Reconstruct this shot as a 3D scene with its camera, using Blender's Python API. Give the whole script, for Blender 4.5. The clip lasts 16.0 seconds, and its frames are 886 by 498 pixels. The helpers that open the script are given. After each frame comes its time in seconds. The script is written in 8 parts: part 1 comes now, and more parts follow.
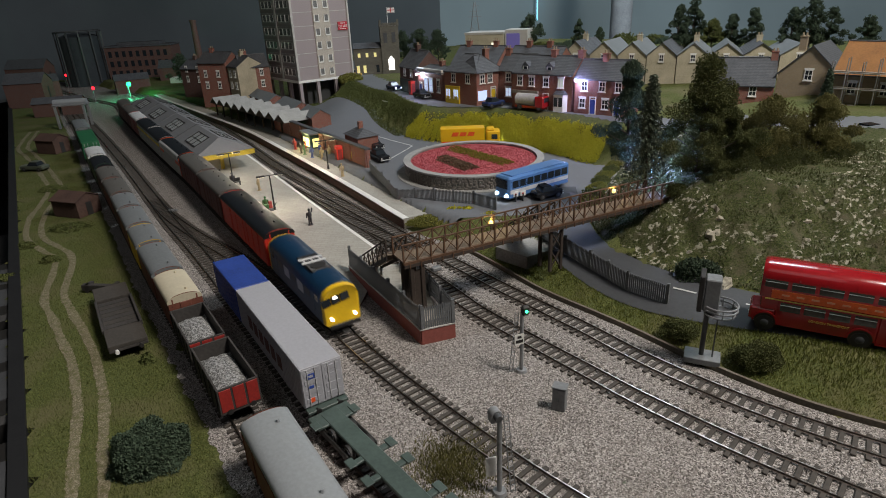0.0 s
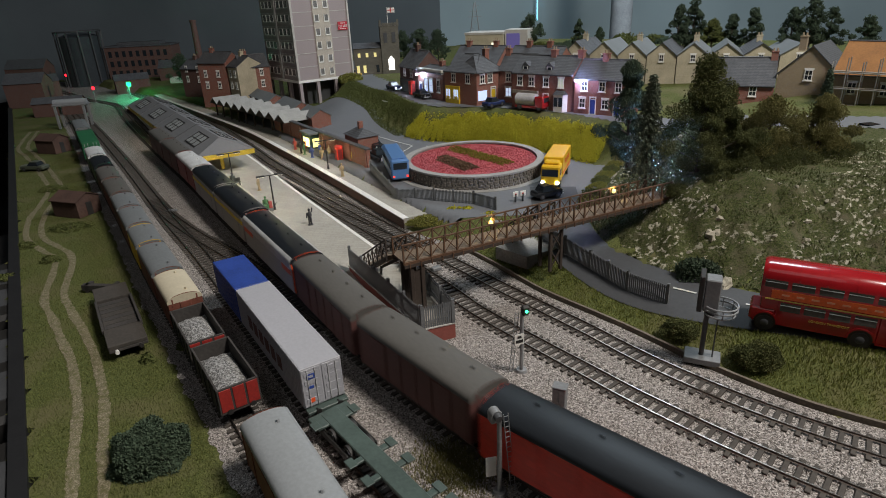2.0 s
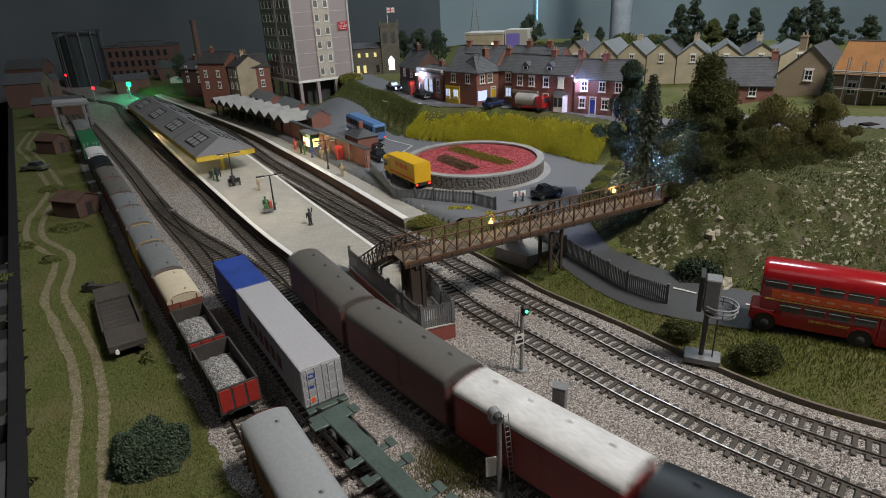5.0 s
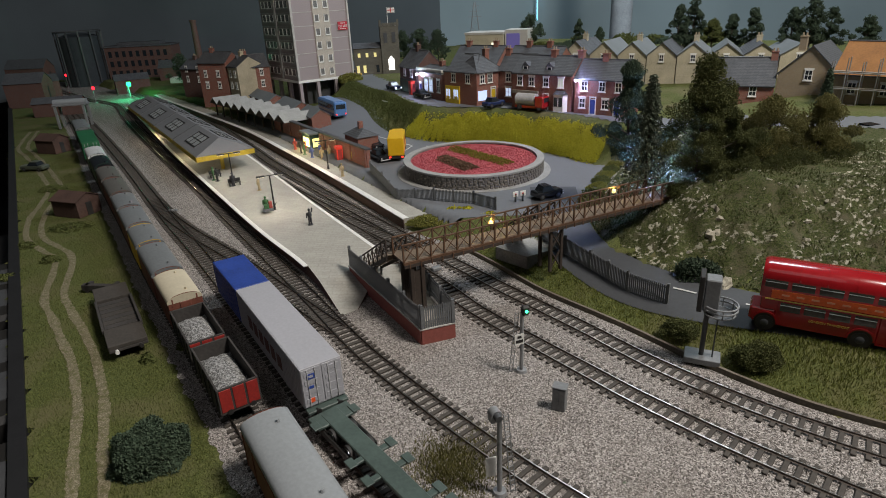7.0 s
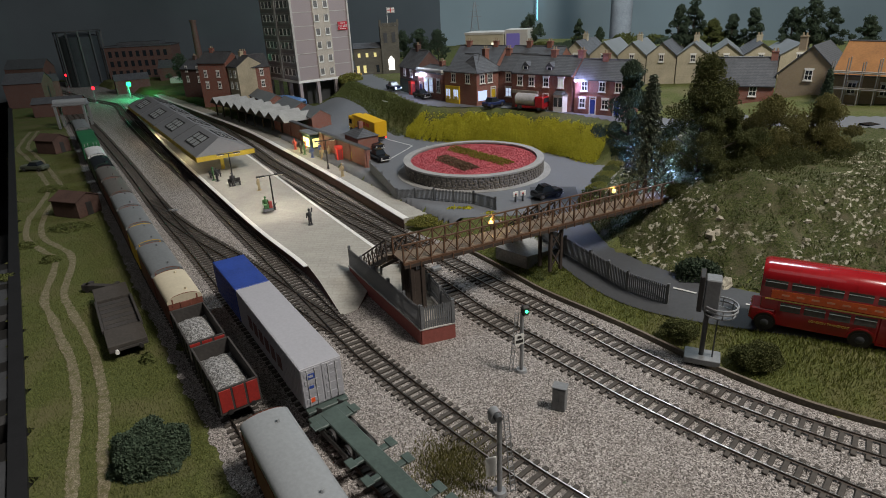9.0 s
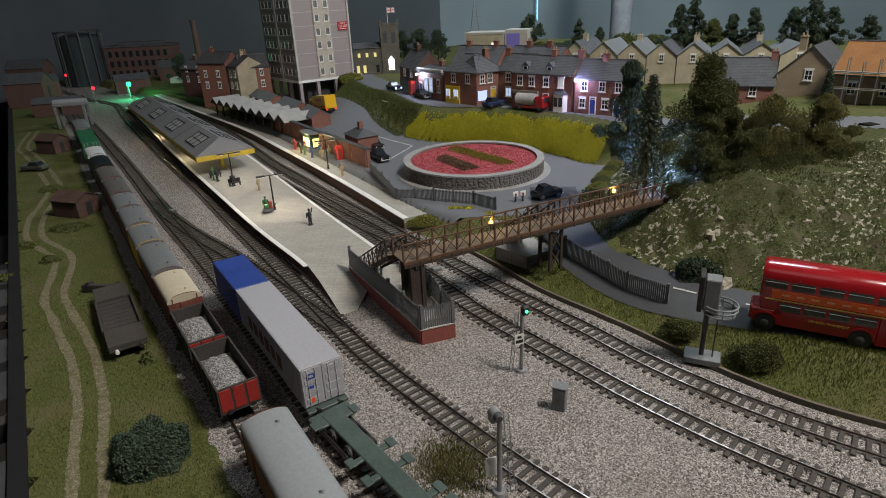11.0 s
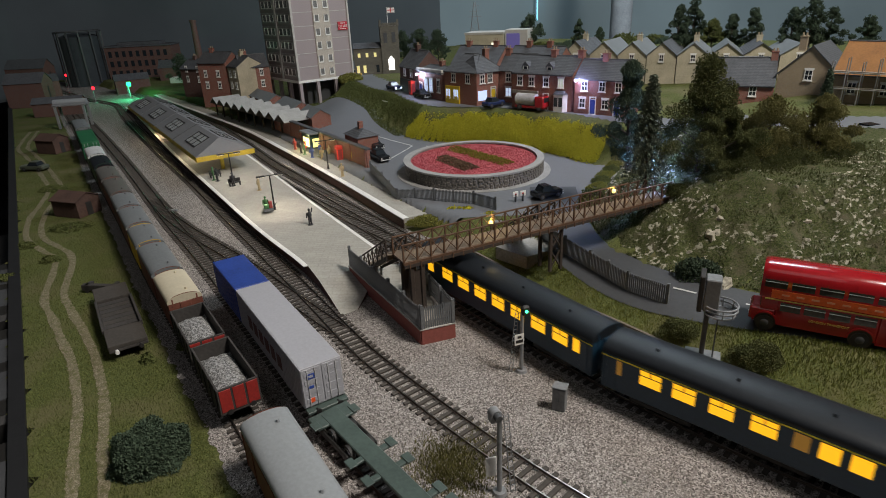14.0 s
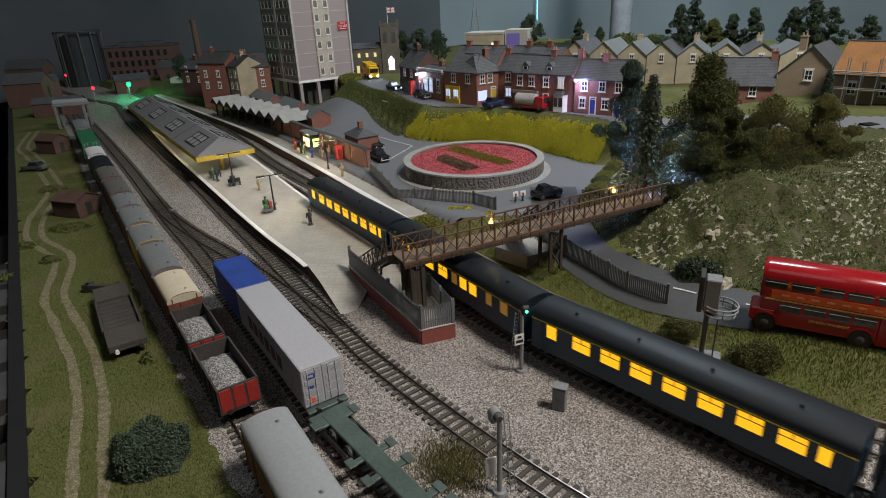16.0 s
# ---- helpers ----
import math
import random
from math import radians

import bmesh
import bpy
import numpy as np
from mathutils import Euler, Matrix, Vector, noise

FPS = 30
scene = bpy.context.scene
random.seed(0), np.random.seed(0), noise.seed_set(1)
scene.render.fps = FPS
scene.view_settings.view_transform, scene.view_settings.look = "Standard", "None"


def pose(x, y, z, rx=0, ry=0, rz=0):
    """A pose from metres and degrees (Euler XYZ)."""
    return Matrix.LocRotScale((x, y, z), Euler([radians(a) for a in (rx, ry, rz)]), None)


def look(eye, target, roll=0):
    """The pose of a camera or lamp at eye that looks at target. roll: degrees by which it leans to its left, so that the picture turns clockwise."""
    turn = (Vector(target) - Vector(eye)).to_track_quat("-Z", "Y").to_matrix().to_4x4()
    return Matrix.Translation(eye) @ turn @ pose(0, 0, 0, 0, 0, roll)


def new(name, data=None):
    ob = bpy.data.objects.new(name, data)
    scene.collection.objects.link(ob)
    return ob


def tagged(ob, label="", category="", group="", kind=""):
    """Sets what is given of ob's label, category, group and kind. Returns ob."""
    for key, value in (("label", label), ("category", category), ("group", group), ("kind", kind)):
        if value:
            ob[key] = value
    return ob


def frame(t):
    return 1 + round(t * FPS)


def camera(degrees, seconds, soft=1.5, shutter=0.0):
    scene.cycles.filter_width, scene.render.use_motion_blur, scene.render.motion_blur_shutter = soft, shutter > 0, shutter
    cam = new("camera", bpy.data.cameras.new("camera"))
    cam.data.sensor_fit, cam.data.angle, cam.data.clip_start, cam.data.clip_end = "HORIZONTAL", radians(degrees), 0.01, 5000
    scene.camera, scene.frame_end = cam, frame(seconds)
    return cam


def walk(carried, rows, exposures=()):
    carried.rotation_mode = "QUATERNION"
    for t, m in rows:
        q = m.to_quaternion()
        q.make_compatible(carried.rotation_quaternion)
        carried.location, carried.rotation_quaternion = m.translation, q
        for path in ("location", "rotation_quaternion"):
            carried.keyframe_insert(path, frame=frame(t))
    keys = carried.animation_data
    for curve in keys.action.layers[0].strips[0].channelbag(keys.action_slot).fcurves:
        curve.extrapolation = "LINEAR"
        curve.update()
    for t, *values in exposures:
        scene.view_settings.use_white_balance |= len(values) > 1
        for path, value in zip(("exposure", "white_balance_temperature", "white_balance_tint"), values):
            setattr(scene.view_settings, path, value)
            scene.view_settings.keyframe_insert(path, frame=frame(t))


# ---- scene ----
# The place is a 4 mm to the foot model railway; lengths below are in centimetres and become metres through C.
C = 0.01
EYE_Z = 29.2
TILT = 23.0
cam = camera(73.5, 16.0, soft=0.95, shutter=0.5)
_eye = (0, 0, EYE_Z * C)
_aim = (0, math.cos(radians(TILT)), EYE_Z * C - math.sin(radians(TILT)))
walk(cam, [(0.0, look(_eye, _aim, -2.6)), (16.0, look(_eye, _aim, -2.6))], exposures=[(0.0, -0.06), (3.5, 0.05), (7.0, 0.03), (9.0, -0.04), (12.5, -0.05), (16.0, 0.02)])

# ---- room light ----
world = bpy.data.worlds.new("room_air")
world.use_nodes = True
world.node_tree.nodes["Background"].inputs[0].default_value = (0.75, 0.88, 1.0, 1)
world.node_tree.nodes["Background"].inputs[1].default_value = 0.012
scene.world = world


def area_lamp(name, x, y, z, target, sx, sy, watts, colour):
    d = bpy.data.lights.new(name, "AREA")
    d.shape, d.size, d.size_y, d.energy, d.color = "RECTANGLE", sx * C, sy * C, watts, colour
    o = new(name, d)
    o.matrix_world = look((x * C, y * C, z * C), tuple(c * C for c in target))
    return o


def point_lamp(name, x, y, z, watts, colour, radius=0.15):
    d = bpy.data.lights.new(name, "POINT")
    d.energy, d.color, d.shadow_soft_size = watts, colour, radius * C
    o = new(name, d)
    o.location = (x * C, y * C, z * C)
    return o


area_lamp("ceiling_lamp_main", 100, -5, 175, (34, 50, 0), 42, 42, 44.0, (1.0, 0.945, 0.88))
# Unseen fill added over the far end to brighten town and backcloth.
area_lamp("backdrop_fill", 74, 178, 140, (42, 215, 8), 60, 50, 17.0, (0.76, 0.9, 1.0))
# Unseen fill added at front left to lift the shaded train sides.
area_lamp("front_fill", -75, -60, 190, (-15, 60, 0), 130, 130, 2.8, (0.95, 0.96, 1.0))


# ---- mesh tools ----
class M:
    """A growing list of corners and faces, in centimetres."""

    def __init__(self):
        self.v, self.f = [], []

    def add(self, vs, fs):
        o = len(self.v)
        self.v += [tuple(p) for p in vs]
        self.f += [tuple(i + o for i in f) for f in fs]
        return self

    def box(self, x0, x1, y0, y1, z0, z1, b=0.0):
        if b <= 0:
            return self.add([(x, y, z) for x in (x0, x1) for y in (y0, y1) for z in (z0, z1)],
                            [(0, 1, 3, 2), (4, 6, 7, 5), (0, 4, 5, 1), (2, 3, 7, 6), (0, 2, 6, 4), (1, 5, 7, 3)])
        c, h = ((x0 + x1) / 2, (y0 + y1) / 2, (z0 + z1) / 2), ((x1 - x0) / 2, (y1 - y0) / 2, (z1 - z0) / 2)
        b = min(b, 0.45 * min(h) * 2)
        idx, vs = {}, []
        for sx in (-1, 1):
            for sy in (-1, 1):
                for sz in (-1, 1):
                    for ax in range(3):
                        s = (sx, sy, sz)
                        idx[(s, ax)] = len(vs)
                        vs.append(tuple(c[k] + s[k] * (h[k] - (0 if k == ax else b)) for k in range(3)))
        fs = []
        for ax in range(3):
            a1, a2 = (ax + 1) % 3, (ax + 2) % 3
            for sg in (-1, 1):
                quad = []
                for p, q in ((-1, -1), (1, -1), (1, 1), (-1, 1)):
                    s = [0, 0, 0]
                    s[ax], s[a1], s[a2] = sg, p, q
                    quad.append(idx[(tuple(s), ax)])
                fs.append(tuple(quad if sg > 0 else quad[::-1]))
            for p in (-1, 1):
                for q in (-1, 1):
                    e = []
                    for t in (-1, 1):
                        s = [0, 0, 0]
                        s[ax], s[a1], s[a2] = t, p, q
                        e.append(tuple(s))
                    fs.append((idx[(e[0], a1)], idx[(e[1], a1)], idx[(e[1], a2)], idx[(e[0], a2)]) if p * q > 0 else
                              (idx[(e[0], a2)], idx[(e[1], a2)], idx[(e[1], a1)], idx[(e[0], a1)]))
        for sx in (-1, 1):
            for sy in (-1, 1):
                for sz in (-1, 1):
                    t = tuple(idx[((sx, sy, sz), k)] for k in range(3))
                    fs.append(t if sx * sy * sz > 0 else t[::-1])
        return self.add(vs, fs)

    def cyl(self, p0, p1, r0, r1=None, n=10, caps=True):
        r1 = r0 if r1 is None else r1
        p0, p1 = Vector(p0), Vector(p1)
        d = (p1 - p0).normalized()
        u = d.orthogonal().normalized()
        w = d.cross(u)
        vs = []
        for p, r in ((p0, r0), (p1, r1)):
            vs += [p + r * (math.cos(2 * math.pi * k / n) * u + math.sin(2 * math.pi * k / n) * w) for k in range(n)]
        fs = [(k, (k + 1) % n, n + (k + 1) % n, n + k) for k in range(n)]
        if caps:
            fs += [tuple(range(n))[::-1], tuple(range(n, 2 * n))]
        return self.add(vs, fs)

    def ext(self, prof, x0, x1, caps=True):
        """A (y, z) outline, drawn along x."""
        n = len(prof)
        self.add([(x, y, z) for x in (x0, x1) for y, z in prof], [(k, (k + 1) % n, n + (k + 1) % n, n + k) for k in range(n)] +
                 ([tuple(range(n))[::-1], tuple(range(n, 2 * n))] if caps else []))
        return self

    def poly(self, pts, z0, z1):
        """A flat outline with thickness."""
        n = len(pts)
        return self.add([(x, y, z) for z in (z0, z1) for x, y in pts], [(k, (k + 1) % n, n + (k + 1) % n, n + k) for k in range(n)] +
                        [tuple(range(n))[::-1], tuple(range(n, 2 * n))])

    def ball(self, c, r, n=10, m=6, sq=(1, 1, 1)):
        vs = [(c[0], c[1], c[2] - r * sq[2])]
        for j in range(1, m):
            a = -math.pi / 2 + math.pi * j / m
            vs += [(c[0] + sq[0] * r * math.cos(a) * math.cos(2 * math.pi * k / n), c[1] + sq[1] * r * math.cos(a) * math.sin(2 * math.pi * k / n),
                    c[2] + sq[2] * r * math.sin(a)) for k in range(n)]
        vs.append((c[0], c[1], c[2] + r * sq[2]))
        fs = [(0, 1 + (k + 1) % n, 1 + k) for k in range(n)]
        for j in range(m - 2):
            fs += [(1 + j * n + k, 1 + j * n + (k + 1) % n, 1 + (j + 1) * n + (k + 1) % n, 1 + (j + 1) * n + k) for k in range(n)]
        last = len(vs) - 1
        fs += [(1 + (m - 2) * n + k, 1 + (m - 2) * n + (k + 1) % n, last) for k in range(n)]
        return self.add(vs, fs)

    def tube(self, pts, r, n=6):
        for a, b in zip(pts[:-1], pts[1:]):
            self.cyl(a, b, r, r, n)
        return self

    def torus(self, c, R, r, n=28, k=6):
        """A level ring of tube."""
        vs = []
        for i in range(n):
            a = 2 * math.pi * i / n
            for j in range(k):
                b = 2 * math.pi * j / k
                q = R + r * math.cos(b)
                vs.append((c[0] + q * math.cos(a), c[1] + q * math.sin(a), c[2] + r * math.sin(b)))
        return self.add(vs, [(i * k + j, ((i + 1) % n) * k + j, ((i + 1) % n) * k + (j + 1) % k, i * k + (j + 1) % k) for i in range(n) for j in range(k)])

    def sweep(self, path, prof, z=0.0, s0=None, s1=None, step=1.0):
        """A (side, height) outline drawn along a path on the ground."""
        s0, s1 = 0.0 if s0 is None else s0, path.length if s1 is None else s1
        k = max(2, int((s1 - s0) / step) + 1)
        n = len(prof)
        vs, fs = [], []
        for i in range(k):
            x, y, dx, dy = path.at(s0 + (s1 - s0) * i / (k - 1))
            vs += [(x + dy * a, y - dx * a, z + h) for a, h in prof]
        for i in range(k - 1):
            fs += [(i * n + j, i * n + (j + 1) % n, (i + 1) * n + (j + 1) % n, (i + 1) * n + j) for j in range(n)]
        fs += [tuple(range(n))[::-1], tuple(range((k - 1) * n, k * n))]
        return self.add(vs, fs)

    def moved(self, m):
        self.v = [tuple(m @ Vector(p)) for p in self.v]
        return self

    def join(self, other, m=None):
        return self.add([tuple(m @ Vector(p)) for p in other.v] if m else other.v, other.f)

    def mesh(self, name, material, smooth=True):
        me = bpy.data.meshes.new(name)
        me.from_pydata([(x * C, y * C, z * C) for x, y, z in self.v], [], self.f)
        me.materials.append(material)
        if smooth:
            me.shade_smooth()
            me.set_sharp_from_angle(angle=radians(38))
        me.update()
        return me


def cmpose(x, y, z, rz=0.0, rx=0.0, ry=0.0):
    return pose(x * C, y * C, z * C, rx, ry, rz)


def thing(name, label, category, x=0.0, y=0.0, z=0.0, rz=0.0, group="", kind=""):
    o = new(name)
    o.empty_display_size = 0.01
    o.matrix_basis = cmpose(x, y, z, rz)
    return tagged(o, label, category, group, kind)


def part(name, m, material, parent, label="", smooth=True):
    o = new(name, m.mesh(name, material, smooth))
    o.parent = parent
    return tagged(o, label)


def single(name, m, material, label, category, x=0.0, y=0.0, z=0.0, rz=0.0, group="", kind="", smooth=True):
    o = new(name, m.mesh(name, material, smooth))
    o.matrix_basis = cmpose(x, y, z, rz)
    return tagged(o, label, category, group, kind)


class Path:
    """A smooth line over the ground through a few corners."""

    def __init__(self, pts, per=10):
        P = [Vector(p) for p in pts]
        P = [2 * P[0] - P[1]] + P + [2 * P[-1] - P[-2]]
        self.p = []
        for i in range(1, len(P) - 2):
            a, b, c, d = P[i - 1:i + 3]
            for k in range(per):
                t = k / per
                self.p.append(0.5 * ((2 * b) + (c - a) * t + (2 * a - 5 * b + 4 * c - d) * t * t + (3 * b - a - 3 * c + d) * t ** 3))
        self.p.append(P[-2])
        self.s = [0.0]
        for a, b in zip(self.p[:-1], self.p[1:]):
            self.s.append(self.s[-1] + (b - a).length)
        self.length = self.s[-1]
        self.sa, self.pa = np.array(self.s), np.array([tuple(q) for q in self.p])

    def at(self, s):
        i = int(np.clip(np.searchsorted(self.sa, s) - 1, 0, len(self.p) - 2))
        a, b = self.p[i], self.p[i + 1]
        d = (b - a).normalized()
        q = a + d * (s - self.s[i])
        return q.x, q.y, d.x, d.y

    def near(self, x, y):
        """Signed distance (positive to the right of the way) and length along."""
        a, b = self.pa[:-1], self.pa[1:]
        ab = b - a
        t = np.clip(((x - a[:, 0]) * ab[:, 0] + (y - a[:, 1]) * ab[:, 1]) / (ab ** 2).sum(1), 0, 1)
        qx, qy = x - a[:, 0] - t * ab[:, 0], y - a[:, 1] - t * ab[:, 1]
        d = np.hypot(qx, qy)
        i = int(d.argmin())
        side = ab[i, 0] * qy[i] - ab[i, 1] * qx[i]
        return (-d[i] if side > 0 else d[i]), self.s[i] + t[i] * math.hypot(*ab[i])


# ---- materials ----
def mat(name, col, rough=0.6, metal=0.0, var=0.25, scale=4.0, bump=0.15, col2=None, fine=40.0, spec=0.5, coat=0.0, worn=0.5):
    """Paint, card or metal with stains at two sizes; scale and fine are per centimetre / 10."""
    m = bpy.data.materials.new(name)
    m.use_nodes = True
    nt = m.node_tree
    b = nt.nodes["Principled BSDF"]
    tc = nt.nodes.new("ShaderNodeTexCoord")
    n1, n2 = nt.nodes.new("ShaderNodeTexNoise"), nt.nodes.new("ShaderNodeTexNoise")
    for n, s, det in ((n1, scale * 10, 4), (n2, fine * 10, 3)):
        n.inputs["Scale"].default_value, n.inputs["Detail"].default_value = s, det
        nt.links.new(tc.outputs["Object"], n.inputs["Vector"])
    add = nt.nodes.new("ShaderNodeMath")
    add.operation = "MULTIPLY_ADD"
    add.inputs[1].default_value, = (1 - worn,)
    nt.links.new(n2.outputs["Fac"], add.inputs[0])
    mul = nt.nodes.new("ShaderNodeMath")
    mul.operation = "MULTIPLY"
    mul.inputs[1].default_value = worn
    nt.links.new(n1.outputs["Fac"], mul.inputs[0])
    nt.links.new(mul.outputs[0], add.inputs[2])
    ramp = nt.nodes.new("ShaderNodeValToRGB")
    ramp.color_ramp.elements[0].position, ramp.color_ramp.elements[1].position = 0.32, 0.68
    c2 = col2 or tuple(min(1, c * (1 + var)) for c in col)
    ramp.color_ramp.elements[0].color = (*[c * (1 - var) for c in col], 1) if col2 is None else (*col, 1)
    ramp.color_ramp.elements[1].color = (*c2, 1)
    nt.links.new(add.outputs[0], ramp.inputs[0])
    nt.links.new(ramp.outputs[0], b.inputs["Base Color"])
    b.inputs["Roughness"].default_value, b.inputs["Metallic"].default_value = rough, metal
    b.inputs["Specular IOR Level"].default_value = spec
    b.inputs["Coat Weight"].default_value = coat
    if bump:
        bp = nt.nodes.new("ShaderNodeBump")
        bp.inputs["Strength"].default_value, bp.inputs["Distance"].default_value = bump, 0.0005
        nt.links.new(n2.outputs["Fac"], bp.inputs["Height"])
        nt.links.new(bp.outputs[0], b.inputs["Normal"])
    return m


def glow(name, col, strength):
    m = bpy.data.materials.new(name)
    m.use_nodes = True
    b = m.node_tree.nodes["Principled BSDF"]
    b.inputs["Base Color"].default_value = (*[c * 0.5 for c in col], 1)
    b.inputs["Emission Color"].default_value, b.inputs["Emission Strength"].default_value = (*col, 1), strength
    return m


def brickwork(name, c1, c2, mortar, size=0.15, spread=0.5, flat=False):
    """Printed card brick for walls far from the eye, upright in object space."""
    m = mat(name, c1, 0.8)
    nt = m.node_tree
    b = nt.nodes["Principled BSDF"]
    ramp = next(n for n in nt.nodes if n.type == "VALTORGB")
    tc = next(n for n in nt.nodes if n.type == "TEX_COORD")
    sep, comb = nt.nodes.new("ShaderNodeSeparateXYZ"), nt.nodes.new("ShaderNodeCombineXYZ")
    s = nt.nodes.new("ShaderNodeMath")
    s.operation = "ADD"
    nt.links.new(tc.outputs["Object"], sep.inputs[0])
    nt.links.new(sep.outputs[0], s.inputs[0])
    if flat:
        s.inputs[1].default_value = 0
    else:
        nt.links.new(sep.outputs[1], s.inputs[1])
    nt.links.new(s.outputs[0], comb.inputs[0])
    nt.links.new(sep.outputs[1 if flat else 2], comb.inputs[1])
    br = nt.nodes.new("ShaderNodeTexBrick")
    br.inputs["Color1"].default_value, br.inputs["Color2"].default_value, br.inputs["Mortar"].default_value = (*c1, 1), (*c2, 1), (*mortar, 1)
    br.inputs["Scale"].default_value = 1.0
    br.inputs["Brick Width"].default_value, br.inputs["Row Height"].default_value = 2 * size * C, size * 0.8 * C
    br.inputs["Mortar Size"].default_value = 0.1 * size * C
    nt.links.new(comb.outputs[0], br.inputs["Vector"])
    mix = nt.nodes.new("ShaderNodeMix")
    mix.data_type, mix.blend_type = "RGBA", "MULTIPLY"
    mix.inputs[0].default_value = spread
    ramp.color_ramp.elements[0].color, ramp.color_ramp.elements[1].color = (0.55, 0.55, 0.55, 1), (1, 1, 1, 1)
    nt.links.new(br.outputs["Color"], mix.inputs[6])
    nt.links.new(ramp.outputs[0], mix.inputs[7])
    nt.links.new(mix.outputs[2], b.inputs["Base Color"])
    return m


def speckle(name, cols, cell=0.16, rough=0.85, bump=0.8, patch=None):
    """Loose stone or flock: many small cells in a few colours, with larger patches."""
    m = bpy.data.materials.new(name)
    m.use_nodes = True
    nt = m.node_tree
    b = nt.nodes["Principled BSDF"]
    tc, vo = nt.nodes.new("ShaderNodeTexCoord"), nt.nodes.new("ShaderNodeTexVoronoi")
    vo.inputs["Scale"].default_value = 1 / (cell * C)
    nt.links.new(tc.outputs["Object"], vo.inputs["Vector"])
    ramp = nt.nodes.new("ShaderNodeValToRGB")
    ramp.color_ramp.elements.remove(ramp.color_ramp.elements[1])
    for i, c in enumerate(cols):
        e = ramp.color_ramp.elements[0] if i == 0 else ramp.color_ramp.elements.new(i / len(cols))
        e.position, e.color = i / len(cols), (*c, 1)
    ramp.color_ramp.interpolation = "CONSTANT"
    sep = nt.nodes.new("ShaderNodeSeparateColor")
    nt.links.new(vo.outputs["Color"], sep.inputs[0])
    nt.links.new(sep.outputs[0], ramp.inputs[0])
    out = ramp.outputs[0]
    if patch:
        pc, psize, lo, hi = patch
        no = nt.nodes.new("ShaderNodeTexNoise")
        no.inputs["Scale"].default_value, no.inputs["Detail"].default_value = 1 / (psize * C), 5
        nt.links.new(tc.outputs["Object"], no.inputs["Vector"])
        mr = nt.nodes.new("ShaderNodeMapRange")
        mr.inputs[1].default_value, mr.inputs[2].default_value = lo, hi
        nt.links.new(no.outputs["Fac"], mr.inputs[0])
        mix = nt.nodes.new("ShaderNodeMix")
        mix.data_type = "RGBA"
        nt.links.new(mr.outputs[0], mix.inputs[0])
        nt.links.new(out, mix.inputs[6])
        mix.inputs[7].default_value = (*pc, 1)
        out = mix.outputs[2]
    nt.links.new(out, b.inputs["Base Color"])
    b.inputs["Roughness"].default_value = rough
    b.inputs["Specular IOR Level"].default_value = 0.25
    bp = nt.nodes.new("ShaderNodeBump")
    bp.inputs["Strength"].default_value, bp.inputs["Distance"].default_value = bump, 0.001
    nt.links.new(sep.outputs[1], bp.inputs["Height"])
    nt.links.new(bp.outputs[0], b.inputs["Normal"])
    return m


def glass(name, col=(0.02, 0.025, 0.03), rough=0.08):
    return mat(name, col, rough, 0.0, 0.2, 3, 0.0, spec=0.6)


BALLAST = speckle("ballast_stone", [(0.09, 0.08, 0.072), (0.33, 0.3, 0.28), (0.19, 0.17, 0.157), (0.46, 0.425, 0.4), (0.26, 0.235, 0.22)], 0.095,
                  bump=1.0, patch=((0.2, 0.178, 0.155), 9, 0.55, 0.95))
DIRTY = speckle("dark_ballast", [(0.05, 0.045, 0.04), (0.12, 0.11, 0.10), (0.08, 0.075, 0.07), (0.18, 0.165, 0.15)], 0.16)
GRASS = speckle("grass_flock", [(0.062, 0.074, 0.02), (0.095, 0.108, 0.03), (0.12, 0.13, 0.04), (0.075, 0.087, 0.025)], 0.09, 0.95, 0.6,
                patch=((0.13, 0.115, 0.055), 6, 0.48, 0.72))


def hill_cover():
    """Dark turf with brown scree and bare chalk breaking through it."""
    m = speckle("rough_hill_turf", [(0.032, 0.042, 0.012), (0.05, 0.062, 0.018), (0.066, 0.074, 0.024), (0.088, 0.085, 0.042)], 0.12, 0.95, 1.0, patch=((0.1, 0.088, 0.055), 1.7, 0.53, 0.74))
    nt = m.node_tree
    b = nt.nodes["Principled BSDF"]
    turf_out = b.inputs["Base Color"].links[0].from_socket
    tc = next(n for n in nt.nodes if n.type == "TEX_COORD")
    fac = None
    for size, lo, hi in ((0.5, 0.555, 0.63), (5.5, 0.46, 0.56)):
        no, mr = nt.nodes.new("ShaderNodeTexNoise"), nt.nodes.new("ShaderNodeMapRange")
        no.inputs["Scale"].default_value, no.inputs["Detail"].default_value = 1 / (size * C), 4
        mr.inputs[1].default_value, mr.inputs[2].default_value = lo, hi
        nt.links.new(tc.outputs["Object"], no.inputs["Vector"])
        nt.links.new(no.outputs["Fac"], mr.inputs[0])
        if fac is None:
            fac = mr.outputs[0]
        else:
            mu = nt.nodes.new("ShaderNodeMath")
            mu.operation = "MULTIPLY"
            nt.links.new(fac, mu.inputs[0])
            nt.links.new(mr.outputs[0], mu.inputs[1])
            fac = mu.outputs[0]
    mix = nt.nodes.new("ShaderNodeMix")
    mix.data_type = "RGBA"
    nt.links.new(fac, mix.inputs[0])
    nt.links.new(turf_out, mix.inputs[6])
    mix.inputs[7].default_value = (0.4, 0.375, 0.3, 1)
    nt.links.new(mix.outputs[2], b.inputs["Base Color"])
    return m


